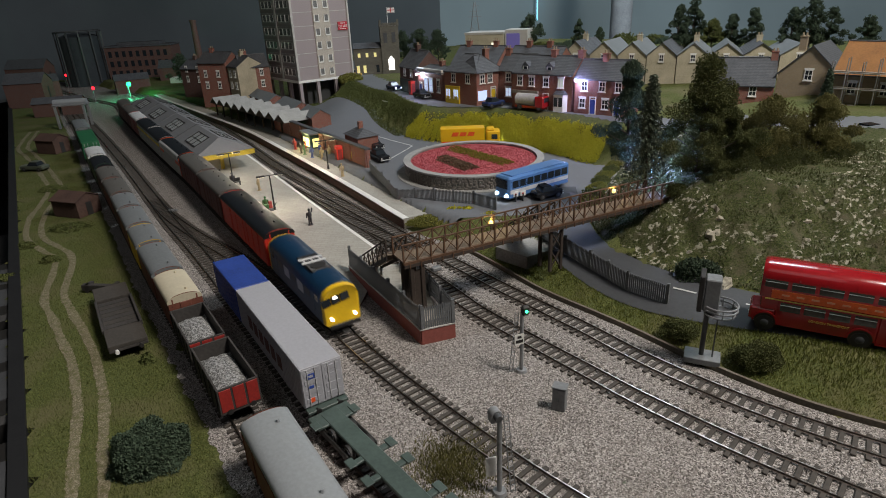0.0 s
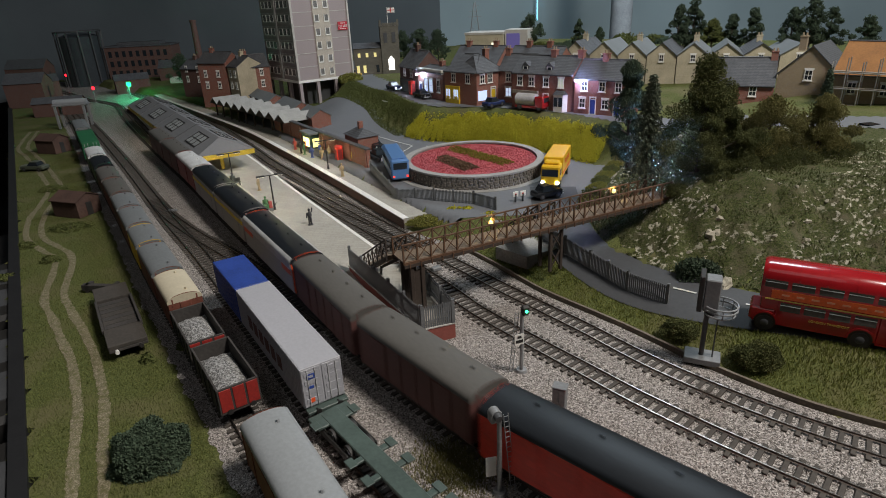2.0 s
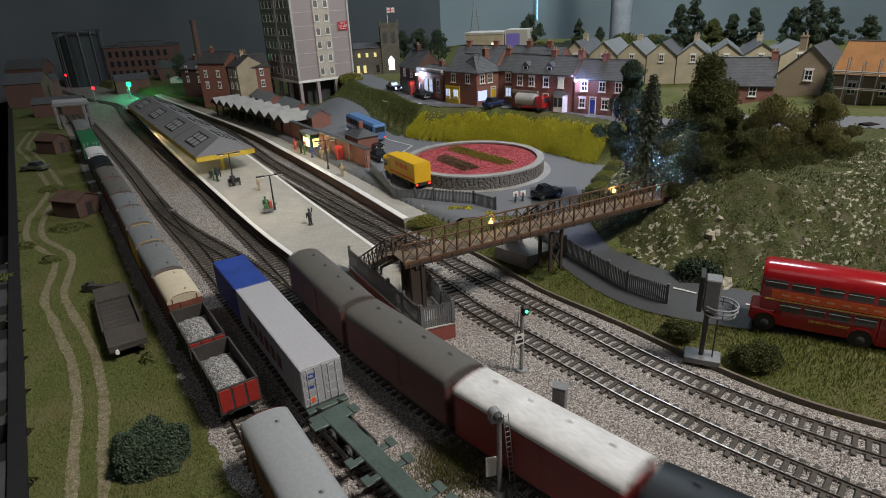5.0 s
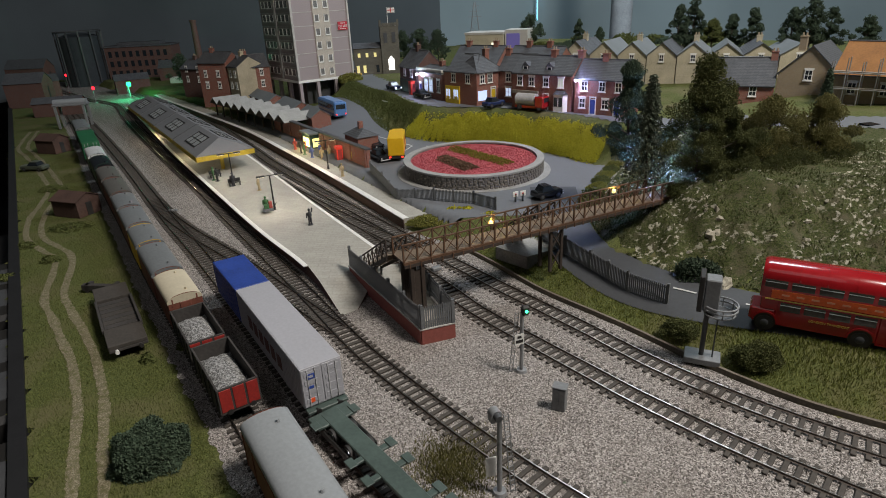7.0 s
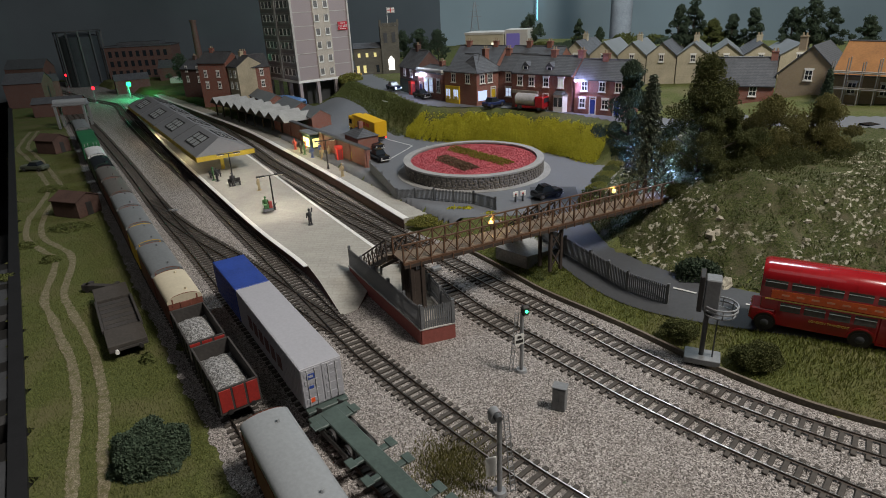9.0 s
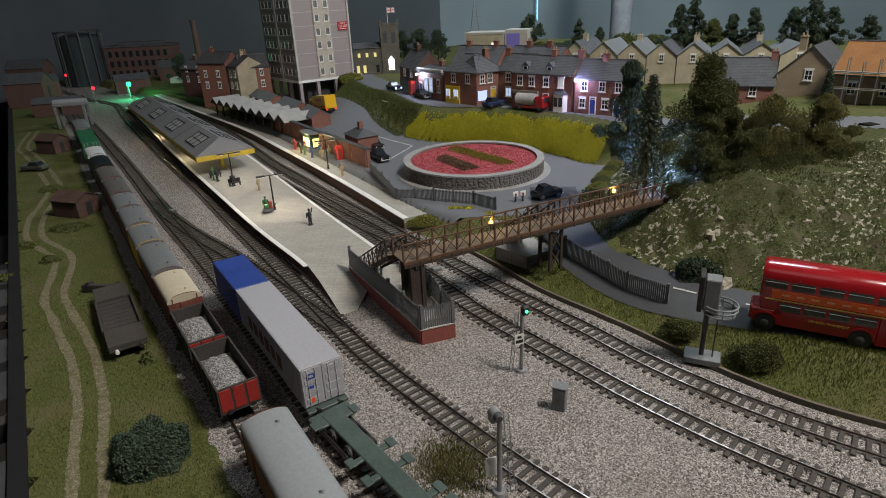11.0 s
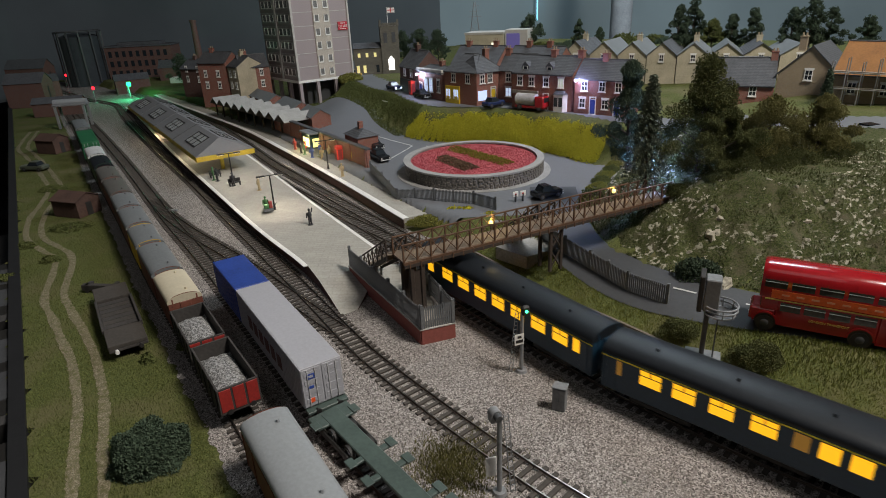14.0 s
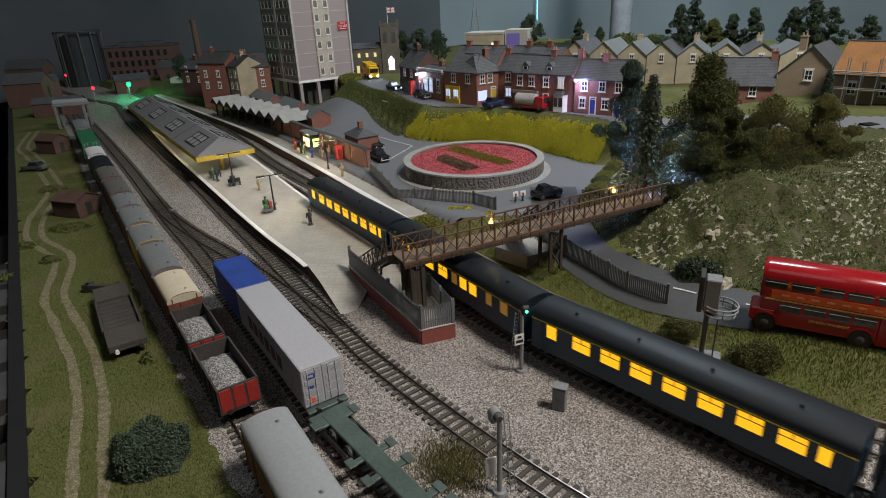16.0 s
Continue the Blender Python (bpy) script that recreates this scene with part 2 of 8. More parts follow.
ROCK_GRASS = hill_cover()
ROAD_DARK = mat("dark_road_card", (0.052, 0.055, 0.06), 0.7, 0, 0.15, 0.6, 0.1, fine=30)
ROAD = mat("road_card", (0.13, 0.135, 0.145), 0.75, 0, 0.12, 0.6, 0.1, fine=30)
WHITE = mat("white_paint", (0.75, 0.74, 0.7), 0.6, 0, 0.1)
BLACK = mat("soot_black", (0.022, 0.02, 0.019), 0.65, 0, 0.3)
FRAME = mat("underframe_black", (0.018, 0.017, 0.016), 0.55, 0, 0.3)
STEEL = mat("polished_rail", (0.42, 0.39, 0.36), 0.3, 1.0, 0.1, 3, 0.0)
RUST = mat("rusty_rail_side", (0.09, 0.07, 0.055), 0.7, 0.2, 0.25)
SLEEPER = mat("sleeper_brown", (0.055, 0.047, 0.04), 0.8, 0, 0.35)
CHROME = mat("bright_wheel_rim", (0.6, 0.6, 0.6), 0.25, 1.0, 0.1)
WOOD = mat("weathered_wood", (0.22, 0.19, 0.15), 0.8, 0, 0.3)
GREY = mat("grey_paint", (0.16, 0.165, 0.17), 0.5)
DARKGREY = mat("dark_grey_paint", (0.06, 0.062, 0.066), 0.5)
CONCRETE = mat("grey_concrete", (0.3, 0.295, 0.28), 0.85)
PLATFORM = brickwork("platform_slabs", (0.43, 0.41, 0.36), (0.4, 0.38, 0.335), (0.375, 0.355, 0.315), 0.8, 0.6, True)
RED_BRICK = brickwork("red_brick", (0.24, 0.075, 0.05), (0.3, 0.1, 0.065), (0.27, 0.2, 0.17))
DARK_BRICK = brickwork("dark_brick", (0.1, 0.045, 0.035), (0.14, 0.06, 0.045), (0.13, 0.1, 0.09))
BUFF_BRICK = brickwork("buff_brick", (0.33, 0.25, 0.15), (0.38, 0.29, 0.18), (0.36, 0.31, 0.24))
SLATE = brickwork("roof_slates", (0.085, 0.09, 0.1), (0.115, 0.12, 0.13), (0.05, 0.05, 0.055), 0.3, 0.7)
STONE = brickwork("church_stone", (0.12, 0.108, 0.085), (0.16, 0.145, 0.115), (0.14, 0.13, 0.11), 0.35, 0.8)
DARK_GLASS = glass("dark_window_glass")
WARM_GLOW = glow("warm_lit_window", (1.0, 0.5, 0.012), 1.05)
COOL_GLOW = glow("cool_lit_window", (0.62, 0.74, 1.0), 0.8)
LAMP_WHITE = glow("headlamp_glow", (1.0, 0.93, 0.75), 6.0)

# ---- lines of the plan ----
EDGE = Path([(180, 3), (110, 4), (75, 9), (52, 19), (38, 28.5), (30.5, 32.9), (25.8, 36.4), (21.4, 41.3), (16.4, 48.2), (10.3, 55.8), (6.2, 62.7), (1.2, 70.2), (-5.2, 77.2), (-17, 96.7),
             (-32.3, 121.8), (-50, 149), (-87, 199), (-130, 250)])
STREET = Path([(180, 45), (110, 50), (70, 64), (52, 78), (40, 90), (31, 100.5), (24, 111), (14.5, 119), (8, 122.5), (-1, 126), (-7, 136), (-11, 148), (-19, 163), (-30, 195), (-40, 240)])
HILL = Path([(180, 20), (110, 22), (75, 30), (50, 41), (38, 46), (29.1, 49.8), (23.2, 54.1), (19.6, 59.6), (18.2, 67), (20, 77), (26, 90), (34, 104)])
LEFT = Path([(30, -60), (-5, -8), (-14, 8), (-20, 17), (-28.3, 30.1), (-45.1, 55.8), (-88.2, 121.4), (-140, 200), (-190, 275)])
T1 = Path([(-190, 290), (-150, 248), (-126, 222), (-108.5, 206), (-93.6, 181.6), (-73.7, 149.6), (-56.1, 122.2), (-42.9, 101.9), (-32.7, 85.6), (-25.2, 73.8), (-19.6, 64.9),
           (-14.4, 56.6), (-8.7, 47.3), (-5.1, 42.2), (-1.2, 37.2), (2.5, 32.7), (6.9, 27.8), (13.5, 21.5), (24, 13.5), (38, 5.5), (56, -2.5), (80, -10), (110, -14), (150, -15), (300, -15), (480, -15)])
T2 = Path([(-150, 275), (-112, 230), (-87.6, 195), (-69.7, 167.1), (-42.4, 123.5), (-30.8, 105.4), (-22.6, 92.6), (-16.6, 83.2), (-10.4, 73.8), (-4.4, 64.6), (-1.3, 59.8), (0.8, 56.2),
           (3.5, 51.6), (8.1, 45.4), (11.1, 41.5), (14.0, 37.7), (16.6, 34.7), (18.8, 32.3), (22.6, 28.6), (29, 23), (40, 15.5), (56, 8), (80, 1), (110, -4), (150, -6), (300, -6), (480, -6)])
T3 = Path([(-145, 280), (-107, 234), (-82.5, 198), (-64, 169), (-41.8, 131), (-33.1, 115.8), (-23.4, 100.9), (-15.5, 88.6), (-9.3, 79.3), (-5.7, 73.9), (-1.7, 68.2), (1.6, 63.4), (4.0, 60.0),
           (7.0, 55.7), (9.9, 51.8), (13.1, 47.5), (16.0, 43.2), (18.6, 39.9), (22.2, 36.0), (26.4, 32.3), (31, 29), (42, 22), (58, 14.5), (90, 7)])
S1 = Path([(-135, 220), (-112, 185), (-87.3, 147), (-67.5, 115.8), (-54.1, 95.3), (-46.6, 83.8), (-33.6, 63.6), (-24.3, 49.6), (-19.2, 41.9), (-15.2, 36.0), (-12.2, 31.5), (-9.6, 27.6), (-7.0, 23.4), (-2, 15.5), (8, 4)])
S2 = Path([(-128, 213), (-94.5, 164.9), (-78.0, 140.7), (-62.5, 117.5), (-48.7, 96.4), (-40.5, 83.8), (-32.8, 72.6), (-26.6, 63.3), (-21.0, 54.7), (-14.9, 45.3), (-9.1, 36.3), (-4.4, 29.7), (1.5, 22.5), (12, 13), (26, 5)])
XO = Path([(-47.5, 94.5), (-41.2, 85.6), (-35.1, 78.2), (-28.9, 71.5), (-23.6, 65.6), (-17.9, 58.6), (-13.2, 52.9), (-10.4, 49.6)])
XO2 = Path([(-36, 113.5), (-28, 101.3), (-20.5, 90.5), (-13.5, 81), (-7.3, 73.1), (-3.5, 68.7), (0.2, 65.0)])


def smooth(t):
    t = min(1.0, max(0.0, t))
    return t * t * (3 - 2 * t)


def fbm(x, y, s, o=0.0):
    return noise.noise((x / s, y / s, o)) + 0.5 * noise.noise((2.1 * x / s, 2.1 * y / s, o + 7)) + 0.25 * noise.noise((4.3 * x / s, 4.3 * y / s, o + 3))


def height(x, y):
    d = EDGE.near(x, y)[0]
    if d < 0:
        return 0.0
    z = 2 * smooth((d - 0.2) / 7) if y < 74 else 2 * smooth((d - 2.2) / 1.5)
    ramp = 5.5 * smooth((y - 112) / 60) * smooth((d - 4) / 8) * smooth((x + 36) / 15)
    e = STREET.near(x, y)[0]
    z = z + ramp
    z += (8.0 - z) * smooth((e + 5) / 5)
    if e > 22:
        z += 5.5 * smooth((e - 22) / 60) * (0.35 + 0.65 * smooth((x + 30) / 50))
        z += 3.2 * math.exp(-((x - 31) / 9) ** 2 - ((y - 185) / 10) ** 2) + 3.5 * math.exp(-((x - 66) / 8) ** 2 - ((y - 156) / 8) ** 2)
    g = HILL.near(x, y)[0]
    if g > 0 and y < 105:
        rough = (1.2 * fbm(x, y, 3.6) + 0.35 * abs(fbm(x, y, 0.9, 4.0))) * smooth(g / 3) * (1 - smooth((g - 12) / 6))
        z = max(z, 2 + 7.0 * smooth(g / 13) + rough + 0.09 * max(0, min(30, g - 8)))
    return z


def ground_sheet():
    xs, ys = np.arange(-200, 171, 1.75), np.arange(-31, 301, 1.75)
    idx, vs, fs = {}, [], []
    for i, x in enumerate(xs):
        for j, y in enumerate(ys):
            if LEFT.near(x, y)[0] > -1.5 and y < (300 if x < -60 else 268 - 0.85 * max(0, x)):
                idx[i, j] = len(vs)
                sunk = 0.9 if HILL.near(x, y)[0] > 2 and STREET.near(x, y)[0] < -1.5 and y < 97 and x < 117 else 0.02
                vs.append((x, y, height(x, y) - sunk + 0.05 * noise.noise((x / 3, y / 3, 0))))
    for i in range(len(xs) - 1):
        for j in range(len(ys) - 1):
            q = [(i, j), (i + 1, j), (i + 1, j + 1), (i, j + 1)]
            if all(k in idx for k in q):
                fs.append(tuple(idx[k] for k in q))
    single("ground", M().add(vs, fs), GRASS, "mixed green flock grass on the layout board", "grass ground", kind="structure")


def ribbon(path, half, z, s0, s1, step=1.5, lift=0.05, follow=True):
    m, vs, fs = M(), [], []
    n = int((s1 - s0) / step) + 1
    k = 4
    for i in range(n + 1):
        x, y, dx, dy = path.at(s0 + (s1 - s0) * i / n)
        for j in range(k + 1):
            a = half * (2 * j / k - 1)
            px, py = x + dy * a, y - dx * a
            vs.append((px, py, (height(px, py) if follow else z) + lift))
    for i in range(n):
        fs += [(i * (k + 1) + j, i * (k + 1) + j + 1, (i + 1) * (k + 1) + j + 1, (i + 1) * (k + 1) + j) for j in range(k)]
    return m.add(vs, fs)


def sheet(test, x0, x1, y0, y1, step, lift):
    """A patch of ground cover wherever test(x, y) holds."""
    xs, ys = np.arange(x0, x1, step), np.arange(y0, y1, step)
    idx, vs, fs = {}, [], []
    for i, x in enumerate(xs):
        for j, y in enumerate(ys):
            if test(x, y):
                idx[i, j] = len(vs)
                vs.append((x, y, height(x, y) + lift))
    for i in range(len(xs) - 1):
        for j in range(len(ys) - 1):
            q = [(i, j), (i + 1, j), (i + 1, j + 1), (i, j + 1)]
            if all(k in idx for k in q):
                fs.append(tuple(idx[k] for k in q))
    return M().add(vs, fs)


ground_sheet()
single("staging_board", M().box(170.2, 500, -30, 40, -1.2, 0.0), DIRTY, "dark flat board that carries the running lines onward", "layout board", kind="structure")


def in_ballast(x, y):
    return EDGE.near(x, y)[0] < -1.3 and S1.near(x, y)[0] < 1.0


single("ballast_bed", sheet(in_ballast, -180, 120, -28, 290, 1.25, 0.04), BALLAST, "pale grey granite ballast between the tracks", "ballast", kind="structure")


def verge(path, inner, outer, s0, s1, z, ragged):
    """A strip of ballast whose outer edge wanders."""
    vs, fs = [], []
    n = int((s1 - s0) / 0.35)
    for i in range(n + 1):
        x, y, dx, dy = path.at(s0 + (s1 - s0) * i / n)
        o = outer + ragged * (noise.noise((x / 1.6, y / 1.6, 5)) + 0.6 * noise.noise((x / 0.5, y / 0.5, 2)))
        for a, zz in ((inner, z), ((inner + o) / 2, z + 0.02), (o, z - 0.03)):
            vs.append((x + dy * a, y - dx * a, zz))
    for i in range(n):
        fs += [(3 * i + j, 3 * i + j + 1, 3 * i + j + 4, 3 * i + j + 3) for j in range(2)]
    return M().add(vs, fs)


single("ballast_verge", verge(S1, -1.5, 2.7, 0, S1.length, 0.06, 0.5), BALLAST, "ragged ballast verge beside the goods siding", "ballast", kind="structure")
single("ballast_verge", verge(EDGE, -3.2, -0.2, 0, EDGE.length, 0.06, 0.0), BALLAST, "ballast shoulder against the retaining kerb", "ballast", kind="structure")


def loose_stones():
    r = random.Random(2)
    vs, fs = [], []
    for _ in range(70000):
        y = 22 + 66 * r.random() ** 1.5
        x = r.uniform(-16 - 0.62 * (y - 22), 44 - 0.62 * (y - 22))
        if EDGE.near(x, y)[0] > -0.4 or S1.near(x, y)[0] > 2.6 or in_platform(x, y):
            continue
        s, a = r.uniform(0.045, 0.1), r.uniform(0, 6.28)
        k = len(vs)
        for j in range(3):
            vs.append((x + s * math.cos(a + 2.09 * j) * r.uniform(0.7, 1.2), y + s * math.sin(a + 2.09 * j) * r.uniform(0.7, 1.2), 0.04))
        vs.append((x + r.uniform(-0.03, 0.03), y + r.uniform(-0.03, 0.03), 0.05 + s * r.uniform(0.6, 1.3)))
        fs += [(k, k + 1, k + 3), (k + 1, k + 2, k + 3), (k + 2, k, k + 3)]
    tagged(single("ballast_stones", M().add(vs, fs), STONES, "loose pale and dark ballast chippings", "ballast", smooth=False), kind="stuff")


def in_platform(x, y):
    return y > 46 and T1.near(x, y)[0] < -3.2 and T2.near(x, y)[0] > 3.0


single("hillside", sheet(lambda x, y: HILL.near(x, y)[0] > 0.4 and STREET.near(x, y)[0] < 1 and y < 100, 15, 100, 20, 100, 0.5, 0.08), ROCK_GRASS,
       "rough grassy hillside with bare rock", "hillside", kind="structure")


# ---- track ----
SLEEPER_MESH = M().box(-0.17, 0.17, -1.45, 1.45, 0, 0.17, 0.03).mesh("sleeper", SLEEPER)


def track(label, path, s0, s1, near_s0=None, near_s1=None, pitch=0.8, wide=1.45):
    t = thing("railway_track", label, "railway track", kind="structure")
    for side in (-0.825, 0.825):
        part("rail", M().sweep(path, [(side - 0.12, 0.17), (side + 0.12, 0.17), (side + 0.04, 0.21), (side + 0.04, 0.31), (side - 0.04, 0.31), (side - 0.04, 0.21)], 0.05, s0, s1, 0.8), RUST, t, "rusty rail side")
        part("rail_head", M().sweep(path, [(side - 0.045, 0.31), (side + 0.045, 0.31), (side + 0.04, 0.355), (side - 0.04, 0.355)], 0.05, s0, s1, 0.8), STEEL, t, "polished rail head")
    rest = M()
    n = int((s1 - s0) / pitch)
    for i in range(n):
        s = s0 + i * pitch
        x, y, dx, dy = path.at(s)
        a = math.degrees(math.atan2(dy, dx))
        if near_s0 is not None and near_s0 < s < near_s1:
            o = new("sleeper", SLEEPER_MESH)
            o.parent = t
            o.matrix_basis = cmpose(x, y, 0.05, a + random.uniform(-0.8, 0.8))
        else:
            rest.join(M().box(-0.17, 0.17, -wide, wide, 0, 0.17), pose(x, y, 0.05, 0, 0, a))
    if rest.v:
        tagged(part("far_sleepers", rest, SLEEPER, t), kind="stuff")
    return t


def s_at(path, x, y):
    return path.near(x, y)[1]


track("main line track beside the island platform", T1, 20, T1.length, s_at(T1, -42, 101), s_at(T1, 14, 21))
track("through track between the two platforms", T2, 20, T2.length, s_at(T2, -22, 93), s_at(T2, 40, 15.5))
track("outer track along the retaining kerb", T3, 20, T3.length, s_at(T3, -23, 101), s_at(T3, 42, 22))
track("goods siding under the parked wagons", S1, 0, S1.length)
track("siding under the container flats", S2, 0, S2.length, s_at(S2, -63, 118), s_at(S2, -22, 53))
track("crossover between siding and main line", XO, 0, XO.length)
track("crossover between the platform tracks", XO2, 0, XO2.length)

# kerb board along the outer track
k_end = s_at(EDGE, 0.5, 71)
single("retaining_kerb", M().sweep(EDGE, [(-0.14, 0), (0.12, 0), (0.12, 0.5), (-0.14, 0.5)], 0, 0, k_end, 1.2), mat("grimy_kerb_timber", (0.13, 0.11, 0.085), 0.85, 0, 0.4, 3), "weathered low timber retaining kerb beside the track", "kerb", kind="structure")

# ---- platforms ----
ISL_L = Path([(-97, 190), (-88.9, 178.7), (-58.4, 128.4), (-37.3, 95.0), (-24.5, 75.1), (-15.6, 62.2), (-10.5, 52.5)])
ISL_R = Path([(-90, 196), (-80, 183), (-54, 143), (-38.3, 117.5), (-31.8, 106.4), (-19.8, 85.7), (-8.3, 66.4), (-3.5, 58.5), (0.4, 48.2)])


def island():
    p = thing("island_platform", "pale paved island platform with white edges and ramp", "platform", kind="structure")
    n = 60
    body, cap, edge = M(), M(), M()
    vs, es = [], []
    sl, sr = s_at(ISL_L, -15.6, 62.2), s_at(ISL_R, -8.3, 66.4)
    for i in range(n + 1):
        f = i / n
        x0, y0, _, _ = ISL_L.at(f * sl)
        x1, y1, _, _ = ISL_R.at(f * sr)
        vs.append((x0, y0, x1, y1, 1.5))
    for f in (0.33, 0.66, 1.0):
        x0, y0, _, _ = ISL_L.at(sl + f * (ISL_L.length - sl))
        vs.append((x0, y0, -8.3 + f * 2.2 - f * f * 2.9, 66.4 - 12.8 * f, 1.5 - 1.35 * f))
    pts, fs = [], []
    for x0, y0, x1, y1, z in vs:
        pts += [(x0, y0, z), (x1, y1, z), (x1, y1, 0), (x0, y0, 0)]
    for i in range(len(vs) - 1):
        a, b = 4 * i, 4 * i + 4
        fs.append((a, a + 1, b + 1, b))
        es += [(a + 1, a + 2, b + 2, b + 1), (a + 3, a, b, b + 3)]
    part("paving", M().add(pts, fs), PLATFORM, p, "", False)
    part("side_wall", M().add(pts, es), DARK_BRICK, p, "sooty dark brick platform face", False)
    part("platform_edge", M().sweep(ISL_L, [(-0.06, 1.42), (0.5, 1.42), (0.5, 1.53), (-0.06, 1.53)][::-1], 0, 0, sl, 1.5), WHITE, p, "white edge strip")
    part("platform_edge", M().sweep(ISL_R, [(-0.4, 1.42), (0.06, 1.42), (0.06, 1.53), (-0.4, 1.53)], 0, 0, sr, 1.5), WHITE, p, "white edge strip")
    return p


ISLAND = island()
P2 = Path([(-100, 217), (-87.1, 198.8), (-49.9, 149.1), (-32.3, 121.8), (-17.0, 96.7), (-5.2, 76.4)])


def platform_two():
    p = thing("side_platform", "pale paved side platform with white edge and dark wall", "platform", kind="structure")
    part("paving", M().sweep(P2, [(-4.6, 0), (0, 0), (0, 1.5), (-4.6, 1.5)], 0, 0, P2.length, 2), PLATFORM, p)
    part("side_wall", M().sweep(P2, [(-0.1, 0), (0.03, 0), (0.03, 1.3), (-0.1, 1.3)], 0, 0, P2.length, 2), DARK_BRICK, p, "sooty platform face")
    part("platform_edge", M().sweep(P2, [(-0.8, 1.42), (0.12, 1.42), (0.12, 1.54), (-0.8, 1.54)], 0, 0, P2.length, 2), WHITE, p, "white edge strip")


platform_two()

# roads
single("forecourt", sheet(lambda x, y: EDGE.near(x, y)[0] > 2.45 and STREET.near(x, y)[0] < -4.6 and y > 74 and HILL.near(x, y)[0] < 0.2 and y < 190, -50, 36, 72, 172, 0.75, 0.06),
       ROAD, "worn grey station forecourt road", "road", kind="structure")
BUSROAD = Path([(180, 14), (110, 16.5), (75, 25.5), (50, 36.5), (38, 41.6), (30.5, 45.2), (24.5, 49.3), (19.3, 54.6), (15.8, 62), (15.3, 70), (16, 78), (17, 86)])
single("lower_road", ribbon(BUSROAD, 3.4, 2, 0, BUSROAD.length, 1.2, 0.1), ROAD_DARK, "dark grey road passing under the footbridge", "road", kind="structure")
single("town_street", sheet(lambda x, y: 0.5 < STREET.near(x, y)[0] < 9.5 and y > 60, -60, 110, 55, 240, 1.0, 0.1), ROAD, "grey town street in front of the houses", "road", kind="structure")

ROUTE = Path([(-3, 110.5), (1, 112.6), (6, 113.2), (12, 111.8), (17, 106.8), (19.6, 99.5), (19.2, 92), (16.4, 85.8), (12, 82.3), (7, 81.8), (2, 83.9), (-2, 87.4), (-5.6, 92.5), (-7.9, 98), (-8.0, 104), (-7.4, 110),
              (-7.9, 115), (-10.5, 119.5), (-15, 125), (-20, 133.5), (-25, 144), (-33.5, 158), (-44.5, 172), (-56, 190), (-55, 212), (-42, 224), (-27, 210), (-19, 182), (-13, 161), (-7, 146)])
ROUTE_AWAY = Path([(-3, 110.5), (1, 112.6), (6, 113.2), (12, 111.8), (17, 106.8), (19.6, 99.5), (19.2, 92), (16.4, 85.8), (12, 82.3), (7, 81.8), (2, 83.9), (-2, 87.4), (-5.6, 92.5), (-7.9, 98), (-8.0, 104), (-7.4, 110),
              (-7.9, 115), (-10.5, 119.5), (-15, 125), (-20, 133.5), (-25, 144), (-33.5, 158), (-44.5, 172), (-58, 190), (-70, 208), (-84, 228), (-100, 250)])


# ---- rolling stock; each vehicle points along +x, with its rail contact at z = 0 ----
def wheelset(m, x, r=0.6, n=14):
    for y in (-0.8, 0.8):
        m.cyl((x, y - 0.13, r), (x, y + 0.13, r), r, r, n)
    m.cyl((x, -0.8, r), (x, 0.8, r), 0.13, 0.13, 6)
    return m


def running_gear(t, L, axles, bogie=False):
    under = M().box(-L / 2 + 0.3, L / 2 - 0.3, -1.25, 1.25, 0.95, 1.25, 0.05)
    for x in axles:
        for y in (-1.12, 1.12):
            under.box(x - 0.55, x + 0.55, y - 0.12, y + 0.12, 0.45, 1.0, 0.08)
    part("underframe", under, FRAME, t, "black underframe with axle boxes")
    for x in axles:
        part("wheelset", wheelset(M(), x), FRAME, t)
    if bogie:
        k = len(axles) // 2
        for g in (axles[:k], axles[k:]):
            b = M()
            for y in (-1.3, 1.3):
                b.box(min(g) - 0.8, max(g) + 0.8, y - 0.12, y + 0.12, 0.45, 0.95, 0.1)
            part("bogie", b, FRAME, t)
        part("battery_box", M().box(-2.4, 1.6, -1.3, 1.3, 0.4, 1.0, 0.1), FRAME, t)
    for e in (-1, 1):
        for y in (-0.85, 0.85):
            part("buffer", M().cyl((e * (L / 2 - 0.3), y, 1.25), (e * (L / 2 + 0.1), y, 1.25), 0.1).cyl((e * (L / 2 + 0.1), y, 1.25), (e * (L / 2 + 0.16), y, 1.25), 0.22, 0.22, 12), FRAME, t)


def arc_roof(W, z0, rise, n=10, over=0.08):
    w = W / 2 + over
    top = [(w * math.cos(math.pi * k / n), z0 + rise * math.sin(math.pi * k / n) ** 0.8) for k in range(n + 1)]
    return top + [(-w * 0.98, z0 - 0.1), (w * 0.98, z0 - 0.1)]


